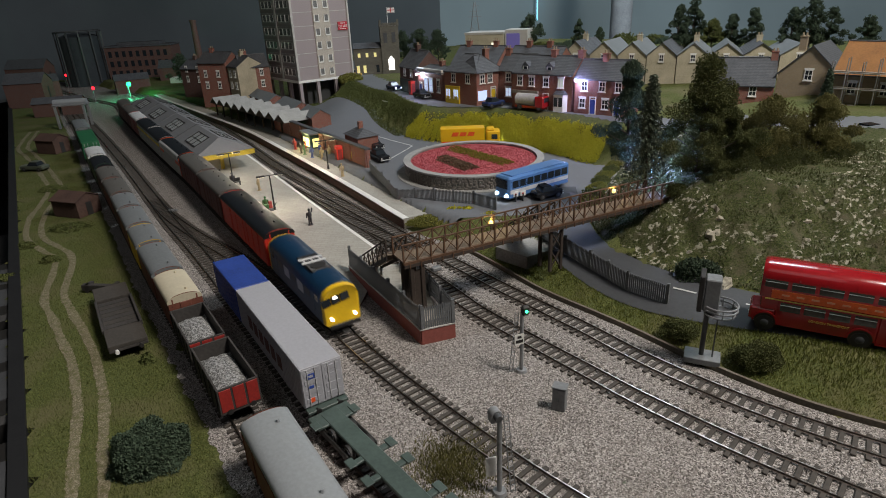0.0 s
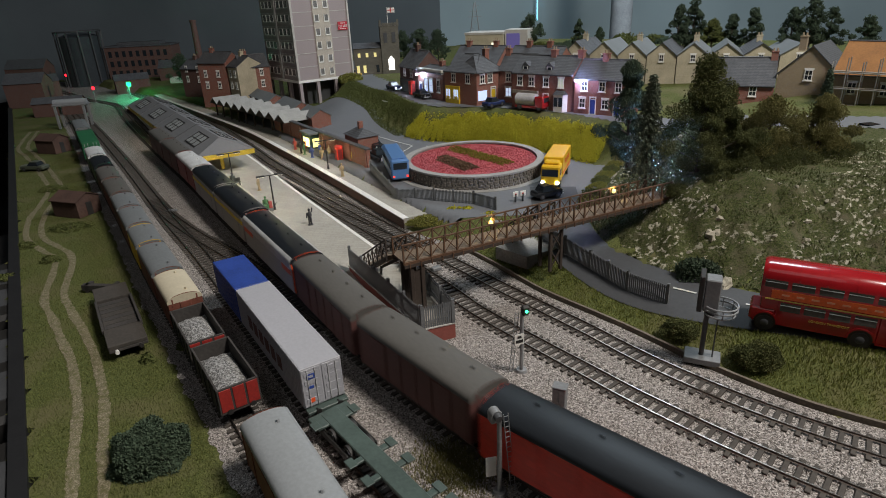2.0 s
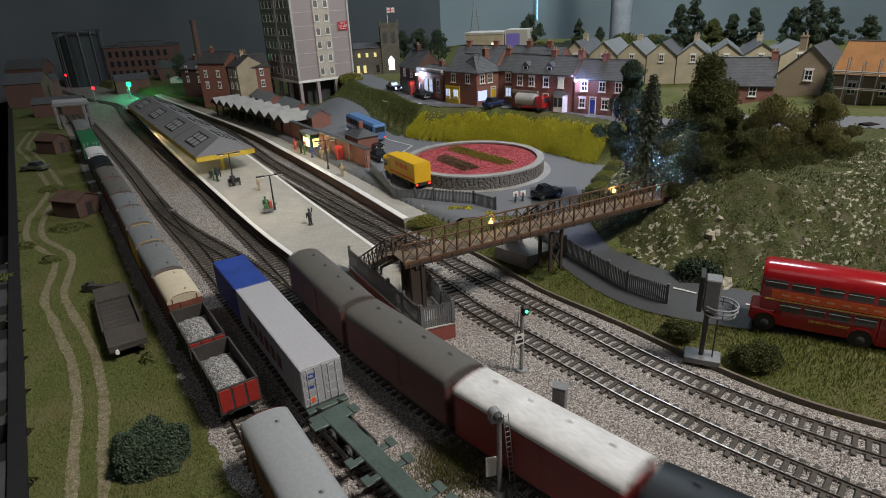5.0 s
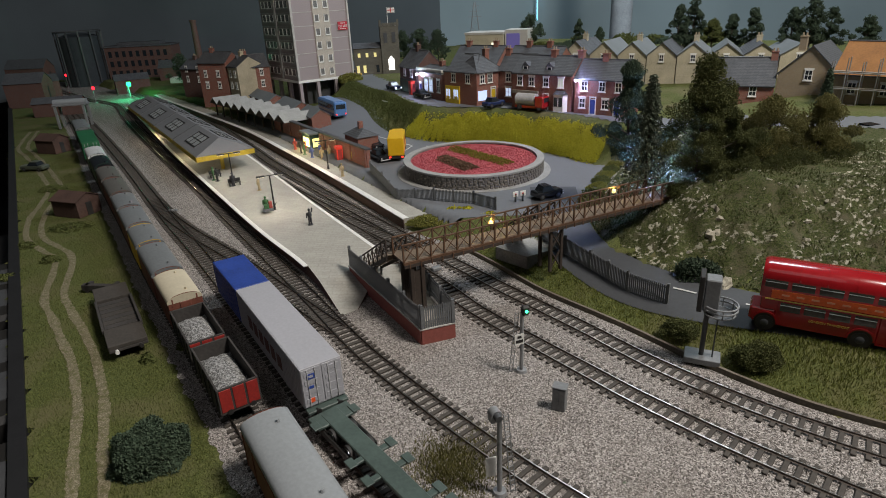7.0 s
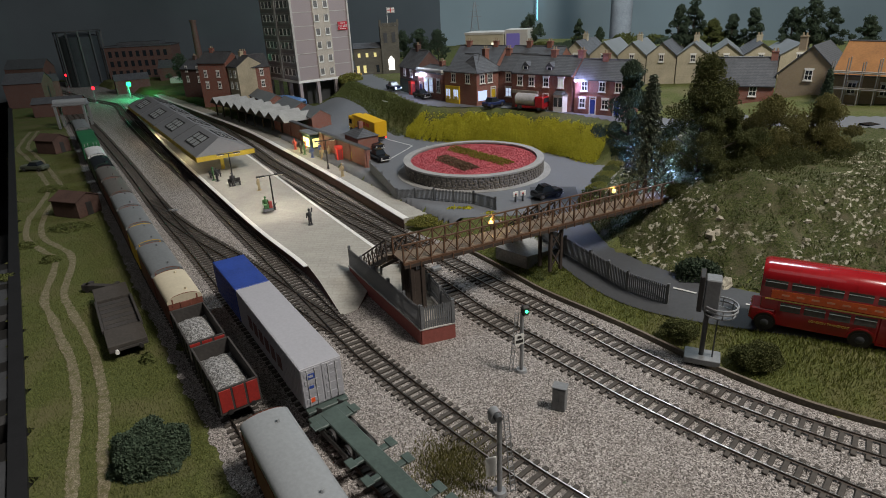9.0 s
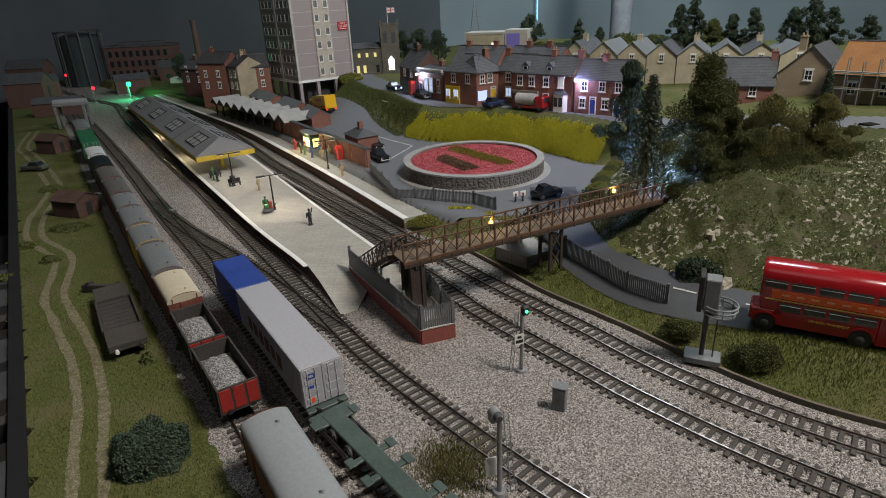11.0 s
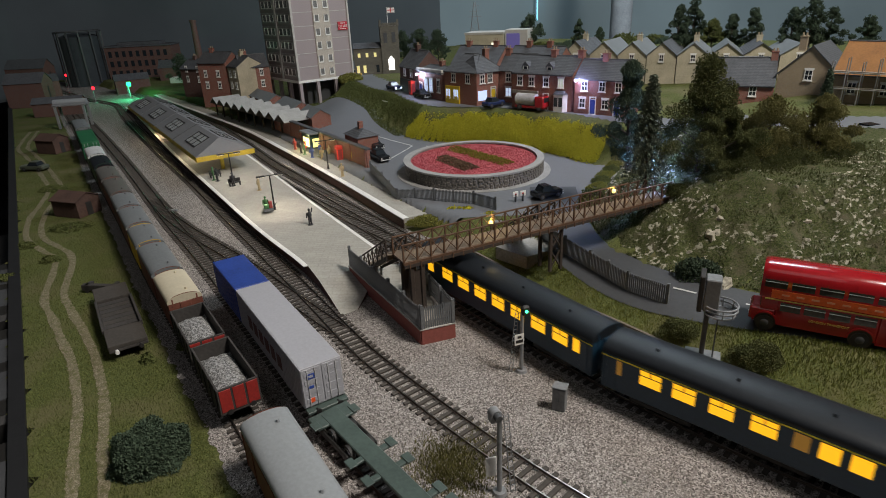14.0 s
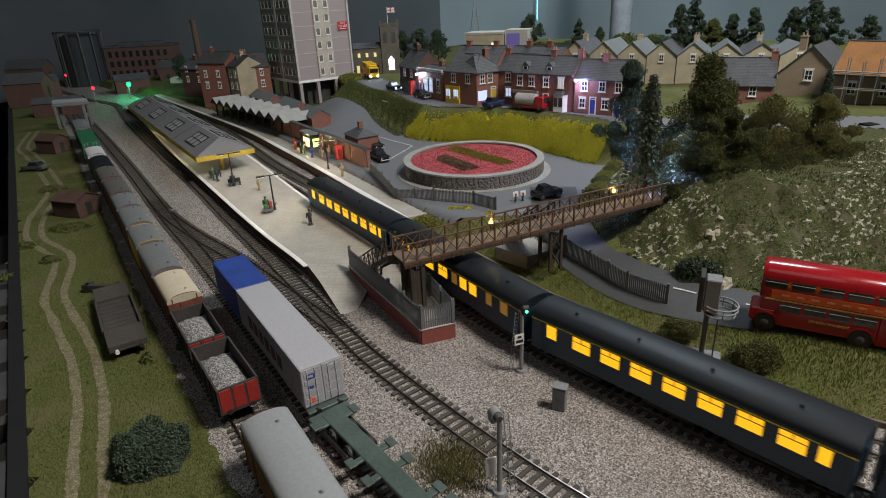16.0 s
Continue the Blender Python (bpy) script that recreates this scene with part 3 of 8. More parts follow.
def van(label, L, W, zside, rise, body, roof, group, bogie=False, stripe=None, ends=None, ribs=0, planks=0, windows=(), doors=(), vents=True, side_top=None, shoulder=None):
    """A closed van or coach."""
    t = thing("railway_coach" if bogie else "goods_van", label, "railway coach" if bogie else "goods van", group=group)
    z0 = 1.15
    h = L / 2
    b = M().box(-h, h, -W / 2, W / 2, z0, zside, 0.06)
    part("body", b, body, t)
    part("roof", M().ext(arc_roof(W, zside, rise * 0.9, 12, 0.03), -h - 0.03, h + 0.03), roof, t, "curved roof")
    for e in (-1, 1):
        m = M()
        x = e * h
        m.add([(x + e * 0.02, y * 0.96, z) for y, z in [(-W / 2, z0)] + [(-y0, z1) for y0, z1 in arc_roof(W, zside, rise, 10, 0.0)[:11]] + [(W / 2, z0)]][::e], [tuple(range(13))])
        m.box(x, x + e * 0.12, -0.5, 0.5, z0 + 0.2, zside - 0.1, 0.04) if e > 0 else m.box(x - 0.12, x, -0.5, 0.5, z0 + 0.2, zside - 0.1, 0.04)
        for y in (-1.1, 1.1):
            m.box(min(x, x + e * 0.06), max(x, x + e * 0.06), y - 0.06, y + 0.06, z0, zside + rise * 0.5)
        part("end_wall", m, ends or body, t, "" if not ends else "painted end")
    if shoulder:
        arc = [(q, z) for q, z in arc_roof(W, zside, rise * 0.9, 24, 0.05)[:25]]
        for side in (arc[:6], arc[-6:]):
            part("shoulder", M().ext([(q * 1.01, z + 0.02) for q, z in side] + [(q * 0.96, z - 0.05) for q, z in side[::-1]], -h + 0.1, h - 0.1), shoulder, t, "pale curved shoulder panel")
    if bogie:
        running_gear(t, L, [-h + 3.0, -h + 6.0, h - 6.0, h - 3.0] if L > 16 else [-h + 2.4, -h + 4.8, h - 4.8, h - 2.4], True)
    else:
        running_gear(t, L, [-h * 0.58, h * 0.58])
    for sgn in (-1, 1):
        y = sgn * W / 2
        if ribs:
            for k in range(ribs):
                x = -h + 0.3 + (L - 0.6) * k / (ribs - 1)
                part("rib", M().box(x - 0.06, x + 0.06, min(y, y + sgn * 0.05), max(y, y + sgn * 0.05), z0 + 0.02, zside - 0.05), body, t)
        for k in range(planks):
            z = z0 + (zside - z0) * (k + 0.5) / planks
            part("plank", M().box(-h + 0.12, h - 0.12, min(y, y + sgn * 0.03), max(y, y + sgn * 0.03), z - (zside - z0) * 0.43 / planks, z + (zside - z0) * 0.43 / planks), body, t)
        for x, wd in doors:
            part("door", M().box(x - wd / 2, x + wd / 2, min(y, y + sgn * 0.06), max(y, y + sgn * 0.06), z0 + 0.08, zside - 0.12, 0.03), body, t)
        if stripe:
            part("stripe", M().box(-h + 0.02, h - 0.02, min(y, y + sgn * 0.075), max(y, y + sgn * 0.075), stripe[1], stripe[2]), stripe[0], t, "painted stripe")
        if side_top:
            for x0, x1, zz0, zz1, mm in side_top:
                part("panel", M().box(x0, x1, min(y, y + sgn * 0.04), max(y, y + sgn * 0.04), zz0, zz1), mm, t)
        for x, wd, za, zb, gm in windows:
            w = part("window", M().box(x - wd / 2, x + wd / 2, min(y, y + sgn * 0.03), max(y, y + sgn * 0.03), za, zb, 0.0), gm, t, "lit window" if gm is not DARK_GLASS else "")
            if wd > 1.2:
                part("window_bar", M().box(x - wd / 2, x + wd / 2, min(y, y + sgn * 0.05), max(y, y + sgn * 0.05), zb - 0.42, zb - 0.36), body, w)
                part("window_bar", M().box(x - 0.04, x + 0.04, min(y, y + sgn * 0.05), max(y, y + sgn * 0.05), zb - 0.4, zb), body, w)
    if vents:
        for k in range(4 if bogie else 2):
            x = -h * 0.7 + 1.4 * h * k / (3 if bogie else 1)
            part("roof_vent", M().cyl((x, 0.45, zside + rise - 0.1), (x, 0.45, zside + rise + 0.12), 0.13, 0.1, 8), roof, t)
    return t


def put(path, s, t):
    """Stand a vehicle on a track."""
    x0, y0, _, _ = path.at(s - 2.5)
    x1, y1, _, _ = path.at(s + 2.5)
    t.matrix_basis = cmpose((x0 + x1) / 2, (y0 + y1) / 2, 0.405, math.degrees(math.atan2(y1 - y0, x1 - x0)))
    return t


def open_wagon(label, L, W, hgt, side, inside, load, group):
    t = thing("open_wagon", label, "open wagon", group=group)
    h, z0, z1 = L / 2, 1.2, 1.2 + hgt
    part("floor", M().box(-h, h, -W / 2, W / 2, z0 - 0.1, z0 + 0.1), inside, t)
    for sgn in (-1, 1):
        y = sgn * (W / 2 - 0.08)
        part("side", M().box(-h, h, y - 0.08, y + 0.08, z0, z1, 0.02), inside, t, "weathered side boards")
        part("end", M().box(sgn * (h - 0.08) - 0.08, sgn * (h - 0.08) + 0.08, -W / 2 + 0.165, W / 2 - 0.165, z0, z1, 0.02), inside, t)
        for k in range(3):
            part("red_panel", M().box(-0.42 + (k - 1) * (W / 3 - 0.03), 0.42 + (k - 1) * (W / 3 - 0.03), 0, 0.05, z0 + 0.12, z1 - 0.12, 0.02).moved(pose(sgn * h, 0, 0, 0, 0, -90 * sgn) @ pose(0, 0, 0)), side, t, "red end panel")
        for k in range(5):
            x = -h + 0.5 + (L - 1) * k / 4
            part("upright", M().box(x - 0.07, x + 0.07, min(sgn * W / 2, sgn * (W / 2 + 0.07)), max(sgn * W / 2, sgn * (W / 2 + 0.07)), z0 - 0.1, z1), FRAME, t)
    if load:
        m = M()
        nx, ny = 26, 14
        vs = []
        for i in range(nx + 1):
            for j in range(ny + 1):
                u, v = 2 * i / nx - 1, 2 * j / ny - 1
                vs.append((u * (h - 0.18), v * (W / 2 - 0.18), z0 + hgt * 0.32 + 0.75 * (1 - u * u) ** 0.7 * (1 - v * v) ** 0.6 + random.uniform(-0.06, 0.06)))
        m.add(vs, [(i * (ny + 1) + j, (i + 1) * (ny + 1) + j, (i + 1) * (ny + 1) + j + 1, i * (ny + 1) + j + 1) for i in range(nx) for j in range(ny)])
        tagged(part("load", m, load, t, "heap of grey crushed stone", False), kind="stuff")
    running_gear(t, L, [-h * 0.55, h * 0.55])
    return t


WAGONRED = mat("dull_wagon_red", (0.3, 0.02, 0.015), 0.6, 0, 0.3, 2)
RED = mat("bright_red_paint", (0.58, 0.035, 0.02), 0.45)
CRIMSON = mat("crimson_paint", (0.2, 0.02, 0.02), 0.5)
BROWN = mat("bauxite_brown", (0.17, 0.055, 0.035), 0.65)
MAROON = mat("faded_maroon", (0.11, 0.045, 0.04), 0.65)
GREYROOF = mat("grey_roof", (0.15, 0.16, 0.165), 0.6, 0, 0.18, 0.8)
PALEROOF = mat("pale_grey_roof", (0.26, 0.275, 0.285), 0.55, 0, 0.12, 0.8)
WARMROOF = mat("warm_grey_roof", (0.095, 0.09, 0.082), 0.6, 0, 0.18, 0.8)
CREAMROOF = mat("cream_roof", (0.52, 0.46, 0.34), 0.65, 0, 0.1)
BLACKROOF = mat("black_roof", (0.012, 0.0145, 0.018), 0.44, 0, 0.2, spec=0.3)
WHITEROOF = mat("white_roof", (0.55, 0.55, 0.55), 0.5)
BLUE = mat("rail_blue", (0.007, 0.034, 0.078), 0.38, 0, 0.2, 0.6)
NAVY = mat("dark_blue_coach", (0.012, 0.04, 0.072), 0.4, 0, 0.2, 0.6)
YELLOW = mat("warning_yellow", (0.72, 0.45, 0.012), 0.45, 0, 0.08)
GREYSIDE = mat("grey_side", (0.36, 0.355, 0.345), 0.5, 0, 0.15, 0.8)
LINE_YELLOW = mat("yellow_lining", (0.72, 0.55, 0.03), 0.5)
ORANGE = mat("orange_red", (0.75, 0.09, 0.02), 0.45)
SILVER = mat("silver_grey", (0.45, 0.45, 0.45), 0.4)
CBLUE = mat("container_blue", (0.025, 0.06, 0.28), 0.5)
CWHITE = mat("container_grey", (0.37, 0.37, 0.4), 0.55, 0, 0.08, 0.7)
FLATGREEN = mat("wagon_green_grey", (0.06, 0.085, 0.075), 0.5)
GREEN = mat("container_green", (0.02, 0.13, 0.055), 0.5)
BOGIEGREEN = mat("dark_green", (0.02, 0.05, 0.03), 0.5)
STONE_LOAD = speckle("crushed_stone", [(0.12, 0.118, 0.115), (0.3, 0.295, 0.29), (0.2, 0.197, 0.193), (0.38, 0.375, 0.37)], 0.12)
RUSTWOOD = mat("dark_wagon_boards", (0.045, 0.04, 0.037), 0.8, 0, 0.35)


def locomotive():
    t = thing("diesel_locomotive", "blue diesel locomotive with bright yellow ends and lit headlamps", "locomotive")
    L, W = 16.7, 3.55
    h = L / 2
    prof = [(-W / 2, 1.25), (W / 2, 1.25), (W / 2, 3.9), (W / 2 - 0.2, 4.45), (W / 2 - 0.75, 4.85), (0.5, 5.02), (-0.5, 5.02), (-W / 2 + 0.75, 4.85), (-W / 2 + 0.2, 4.45), (-W / 2, 3.9)]
    part("body", M().ext(prof, -h + 0.75, h - 0.75), BLUE, t)
    for e in (-1, 1):
        m = M()
        x0, x1 = e * (h - 0.75), e * h
        mid = e * (h - 0.2)
        n = len(prof)
        ring0 = [(x0, y * 1.002, z) for y, z in prof]
        ring1 = [(mid, y * 0.97, z if z < 4 else z - 0.12) for y, z in prof]
        ring2 = [(x1 if z < 3.4 else e * (h - 0.32), y * 0.9, z if z < 4 else z - 0.3) for y, z in prof]
        vs = ring0 + ring1 + ring2
        fs = [(r * n + k, r * n + (k + 1) % n, (r + 1) * n + (k + 1) % n, (r + 1) * n + k) for r in (0, 1) for k in range(n)] + [tuple(range(2 * n, 3 * n))]
        part("cab_end", M().add(vs, fs), YELLOW, t, "yellow rounded cab front")
        for y0, y1 in ((-1.35, -0.5), (-0.4, 0.4), (0.5, 1.35)):
            part("windscreen", M().box(y0, y1, -0.03, 0.05, 3.35, 4.15, 0.03).moved(pose(e * (h - 0.16), 0, 0, 0, -e * 9, 90)), DARK_GLASS, t, "dark cab window")
        part("headcode_light", M().box(-0.2, 0.2, -0.02, 0.03, 3.9, 4.1, 0.02).moved(pose(e * (h - 0.1), 0, 0, 0, -e * 9, 90)), LAMP_WHITE if e > 0 else DARK_GLASS, t)
        for y in (-1.15, 1.15):
            part("headlamp", M().cyl((x1 - e * 0.1, y, 1.85), (x1 + e * 0.08, y, 1.85), 0.17, 0.15, 12), LAMP_WHITE if e > 0 else RED, t, "glowing headlamp" if e > 0 else "")
        part("buffer_beam", M().box(min(x1, x1 + e * 0.15), max(x1, x1 + e * 0.15), -1.5, 1.5, 0.85, 1.3, 0.04), FRAME, t)
        part("coupling", M().box(min(x1, x1 + e * 0.6), max(x1, x1 + e * 0.6), -0.35, 0.35, 0.35, 0.5, 0.04), FRAME, t)
        for sgn in (-1, 1):
            part("cab_window", M().box(e * (h - 1.9) - 0.4, e * (h - 1.9) + 0.4, min(sgn * W / 2, sgn * (W / 2 + 0.03)), max(sgn * W / 2, sgn * (W / 2 + 0.03)), 3.2, 3.9), DARK_GLASS, t)
            part("cab_door", M().box(e * (h - 2.9) - 0.3, e * (h - 2.9) + 0.3, min(sgn * W / 2, sgn * (W / 2 + 0.03)), max(sgn * W / 2, sgn * (W / 2 + 0.03)), 1.4, 3.9, 0.02), BLUE, t)
    for sgn in (-1, 1):
        for k in range(5):
            x = -4.0 + 2.0 * k
            part("grille", M().box(x - 0.8, x + 0.8, min(sgn * W / 2, sgn * (W / 2 + 0.03)), max(sgn * W / 2, sgn * (W / 2 + 0.03)), 2.5 if k % 2 else 2.9, 3.6), DARKGREY if k % 2 == 0 else SILVER, t, "side grille")
    part("roof_hatch", M().box(-0.4, 3.9, -1.05, 1.05, 4.86, 5.06, 0.08), BLACK, t, "sooty roof hatch")
    for k in range(5):
        part("hatch_rib", M().box(2.1 + 0.42 * k, 2.22 + 0.42 * k, -1.0, 1.0, 5.05, 5.13, 0.02), DARKGREY, t)
    part("fan_ring", M().cyl((2.9, 0, 5.0), (2.9, 0, 5.16), 0.8, 0.76, 20), BLACK, t, "round roof fan")
    for x in (0.75, 1.75):
        part("roof_bar", M().box(x - 0.14, x + 0.14, -1.25, 1.25, 5.02, 5.18, 0.04), WHITEROOF, t, "white roof bar")
    for y in (-0.8, 0.0, 0.8):
        part("roof_bar", M().box(0.89, 1.61, y - 0.09, y + 0.09, 5.04, 5.14, 0.03), WHITEROOF, t, "white roof bar")
    for e in (-1, 1):
        part("roof_seam", M().ext([(q * 1.004, z + 0.012) for q, z in prof if z > 3.8] + [(q * 0.99, z - 0.02) for q, z in prof[::-1] if z > 3.8], e * 5.2 - 0.04, e * 5.2 + 0.04), BLUE, t)
    running_gear(t, L - 0.4, [-h + 2.6, -h + 5.8, h - 5.8, h - 2.6], True)
    return t


def flat_with_containers(s):
    t = thing("container_wagon", "dark green-grey container flat wagon on the siding", "container wagon", group="container flats")
    L = 25.0
    part("deck", M().box(-L / 2, L / 2, -0.75, 0.75, 1.0, 1.3, 0.05), FLATGREEN, t)
    for x in np.linspace(-L / 2 + 0.4, L / 2 - 0.4, 7):
        part("cross_beam", M().box(x - 0.35, x + 0.35, -1.6, 1.6, 1.02, 1.28, 0.04), FLATGREEN, t)
    running_gear(t, L, [-L / 2 + 1.8, -L / 2 + 4.2, L / 2 - 4.2, L / 2 - 1.8])
    return put(S2, s, t)


def bare_flat(s):
    """The low end of an empty container flat, with its pockets and wheels showing."""
    t = thing("container_wagon", "empty green-grey container flat wagon with open bogies", "container wagon", group="container flats")
    L = 22.0
    h = L / 2
    part("spine", M().box(-h + 0.2, h - 0.2, -0.7, 0.7, 1.0, 1.35, 0.06), FLATGREEN, t)
    part("end_platform", M().box(h - 1.0, h, -1.5, 1.5, 1.1, 1.32, 0.05), FLATGREEN, t)
    part("end_platform", M().box(-h, -h + 1.6, -1.6, 1.6, 1.1, 1.32, 0.05), FLATGREEN, t)
    for x in (h - 1.2, h - 6.0, h - 9.4, 0.3, -3, -h + 6.0, -h + 1.2):
        o = part("outrigger", M().box(x - 0.25, x + 0.25, -1.75, 1.75, 1.08, 1.3, 0.05), FLATGREEN, t)
        for y in (-1.55, 1.55):
            part("pocket_frame", M().box(x - 0.45, x + 0.45, y - 0.3, y + 0.3, 1.28, 1.4, 0.03), FLATGREEN, o)
    for x in (h - 2.2, h - 4.4, -h + 2.2, -h + 4.4):
        w = part("wheelset", wheelset(M(), x, 0.62, 18), BLACK, t)
        for y in (-0.95, 0.95):
            part("wheel_face", M().cyl((x, y - 0.03, 0.62), (x, y + 0.03, 0.62), 0.5, 0.5, 18), CHROME, w, "bright wheel rim")
    for x0 in (h - 2.8, -h + 2.8):
        for y in (-1.15, 1.15):
            part("bogie_side", M().box(x0 - 2.0, x0 + 2.0, y - 0.1, y + 0.1, 0.4, 0.85, 0.08), FRAME, t)
    part("label_plate", M().box(h - 1.3, h - 0.7, -0.45, 0.45, 1.32, 1.335), CBLUE, t)
    return put(S2, s, t)


def container(label, L, body, s, roof=None, z=1.33, marks=None):
    t = thing("freight_container", label, "freight container", group="stacked freight containers")
    h, W, H = L / 2, 3.21, 3.42
    part("body", M().box(-h, h, -W / 2, W / 2, 0, H, 0.04), body, t)
    part("roof_panel", M().box(-h + 0.1, h - 0.1, -W / 2 + 0.1, W / 2 - 0.1, H, H + 0.02), roof or body, t)
    n = int(L / 0.42)
    for sgn in (-1, 1):
        for k in range(n):
            x = -h + 0.25 + (L - 0.5) * k / (n - 1)
            part("side_rib", M().box(x - 0.1, x + 0.1, min(sgn * W / 2, sgn * (W / 2 + 0.035)), max(sgn * W / 2, sgn * (W / 2 + 0.035)), 0.2, H - 0.2), body, t)
    for k in range(2):
        y = -W / 4 + k * W / 2
        d = part("door", M().box(h, h + 0.05, y - W / 4 + 0.06, y + W / 4 - 0.04, 0.12, H - 0.12, 0.02), body, t)
        for z0 in (0.45, 1.2, 2.0, 2.7):
            part("door_rib", M().box(h + 0.05, h + 0.08, y - 0.55, y + 0.55, z0, z0 + 0.35), body, d)
        for yy in (y - 0.3, y + 0.3):
            part("locking_bar", M().cyl((h + 0.1, yy, 0.15), (h + 0.1, yy, H - 0.15), 0.035, 0.035, 6), SILVER, d)
    if marks:
        part("mark", M().box(h + 0.075, h + 0.1, -1.15, -0.55, 2.45, 2.88), CBLUE, t, "blue square mark")
        part("mark", M().box(h + 0.102, h + 0.112, -1.02, -0.68, 2.56, 2.77), CWHITE, t)
        part("mark", M().box(h + 0.075, h + 0.1, -1.15, -0.7, 1.65, 1.85), CBLUE, t, "small blue lettering bars")
        part("mark", M().box(h + 0.075, h + 0.1, -1.1, -0.75, 0.45, 0.8), ORANGE, t)
        for k in range(6):
            x = -4.2 + 1.5 * k
            part("side_mark", M().box(x - 0.5, x + 0.5, -W / 2 - 0.06, -W / 2 - 0.03, 1.1, 2.3).box(x - 0.25, x + 0.25, -W / 2 - 0.07, -W / 2 - 0.02, 1.4, 2.0), MAROON, t, "dark red lettering bars")
    put(S2, s, t)
    t.location.z += z * C
    return t


def siding_stock():
    g = "wagons on the goods siding"
    s_near = s_at(S1, -15.4, 36.0)
    put(S1, s_at(S1, -12.3, 31.6) + 5.3, van("grey-roofed red-brown goods van at the head of the siding", 10.2, 3.2, 3.9, 0.75, BROWN, PALEROOF, g, doors=((0, 2.6),), ribs=6))
    put(S1, s_near - 4.2, open_wagon("red-ended open wagon heaped with grey stone", 7.4, 3.1, 2.1, WAGONRED, RUSTWOOD, STONE_LOAD, g))
    put(S1, s_near - 12.6, open_wagon("red-ended open wagon half filled with grey stone", 7.2, 3.1, 1.9, WAGONRED, RUSTWOOD, STONE_LOAD, g))
    s = s_at(S1, -24.3, 49.2)
    specs = [("brown planked van with a cream roof", 7.4, BROWN, CREAMROOF, 9), ("grey-roofed brown goods van", 9.6, BROWN, GREYROOF, 9), ("yellow goods van with grey roof", 7.8, YELLOW, GREYROOF, 8),
             ("grey-roofed brown goods van", 9.0, BROWN, GREYROOF, 8), ("grey-roofed brown goods van", 8.0, MAROON, GREYROOF, 8),
             ("brown goods van with dull grey roof", 10.5, BROWN, WARMROOF, 8), ("brown goods van with dull grey roof", 9.5, MAROON, WARMROOF, 8)]
    for label, L, body, roof, n in specs:
        put(S1, s - L / 2, van(label, L - 0.9, 3.1, 3.75, 0.72, body, roof, g, planks=n, doors=((0, 2.2),)))
        s -= L
    s -= 1.5
    put(S1, s - 4, van("dark green van with black roof", 8.0, 3.1, 3.8, 0.7, BOGIEGREEN, BLACKROOF, g))
    s -= 9.5
    put(S1, s - 4.5, van("dark green van with a white roof", 8.4, 3.1, 3.8, 0.7, BOGIEGREEN, WHITEROOF, g))
    s -= 12
    t = container("green freight container on the siding", 16, GREEN, 0, GREEN)
    put(S1, s - 10, t)
    t.location.z += 1.0 * C
    s -= 24
    put(S1, s - 4, van("dark green van under the loading frame", 14, 3.1, 4.2, 0.5, BOGIEGREEN, GREYROOF, g, bogie=True))
    sc = s_at(S2, -9.3, 36.2)
    flat_with_containers(sc - 12.2)
    container("pale grey freight container with door bars and blue marks", 16.0, CWHITE, sc - 8.3, CWHITE, marks=True)
    container("blue freight container with white roof edge", 8.0, CBLUE, sc - 20.4, CBLUE)
    bare_flat(sc + 11.6)


siding_stock()

# ---- the two moving trains ----
g1, g2 = "parcels train", "lit passenger train"
TRAIN1 = [(locomotive(), 17.2)]
z4 = 4.55
TRAIN1 += [
    (van("bright red parcels van with black roof", 19.2, 3.6, z4, 0.75, RED, BLACKROOF, g1, True, doors=((-6, 2), (0, 2), (6, 2)), ribs=9), 20.0),
    (van("maroon-grey parcels van with warm grey roof", 13.7, 3.5, z4, 0.75, MAROON, WARMROOF, g1, True, doors=((-4, 2), (4, 2)), ribs=8), 14.5),
    (van("maroon-grey parcels van with warm grey roof", 13.7, 3.5, z4, 0.75, MAROON, WARMROOF, g1, True, doors=((-4, 2), (4, 2)), ribs=8), 14.5),
    (van("grey parcels van with orange-red ends and black roof", 17.0, 3.6, z4 - 0.1, 0.8, GREYSIDE, BLACKROOF, g1, True, ends=ORANGE, shoulder=SILVER,
         side_top=[(-8.4, 8.4, 3.72, 4.4, SILVER), (-8.4, -4.9, 3.1, 3.7, ORANGE), (5.6, 8.4, 3.1, 3.7, ORANGE)]), 17.8),
    (van("dark grey parcels coach with yellow line", 13.5, 3.6, z4, 0.8, GREYSIDE, BLACKROOF, g1, True, stripe=(LINE_YELLOW, 3.45, 3.95), doors=((-4, 1.8), (4, 1.8))), 14.3),
    (van("dark grey parcels coach with yellow line", 13.5, 3.6, z4, 0.8, GREYSIDE, BLACKROOF, g1, True, stripe=(LINE_YELLOW, 3.45, 3.95), doors=((-4, 1.8), (4, 1.8))), 14.3),
    (van("crimson parcels van with white roof", 12.5, 3.5, z4, 0.75, CRIMSON, WHITEROOF, g1, True, doors=((0, 2.2),)), 13.3),
    (van("maroon parcels van with dark grey roof", 13.3, 3.5, z4, 0.75, MAROON, WARMROOF, g1, True, doors=((0, 2.2),)), 14.1),
    (van("maroon parcels van with dark grey roof", 13.3, 3.5, z4, 0.75, MAROON, WARMROOF, g1, True, doors=((0, 2.2),)), 14.1),
]


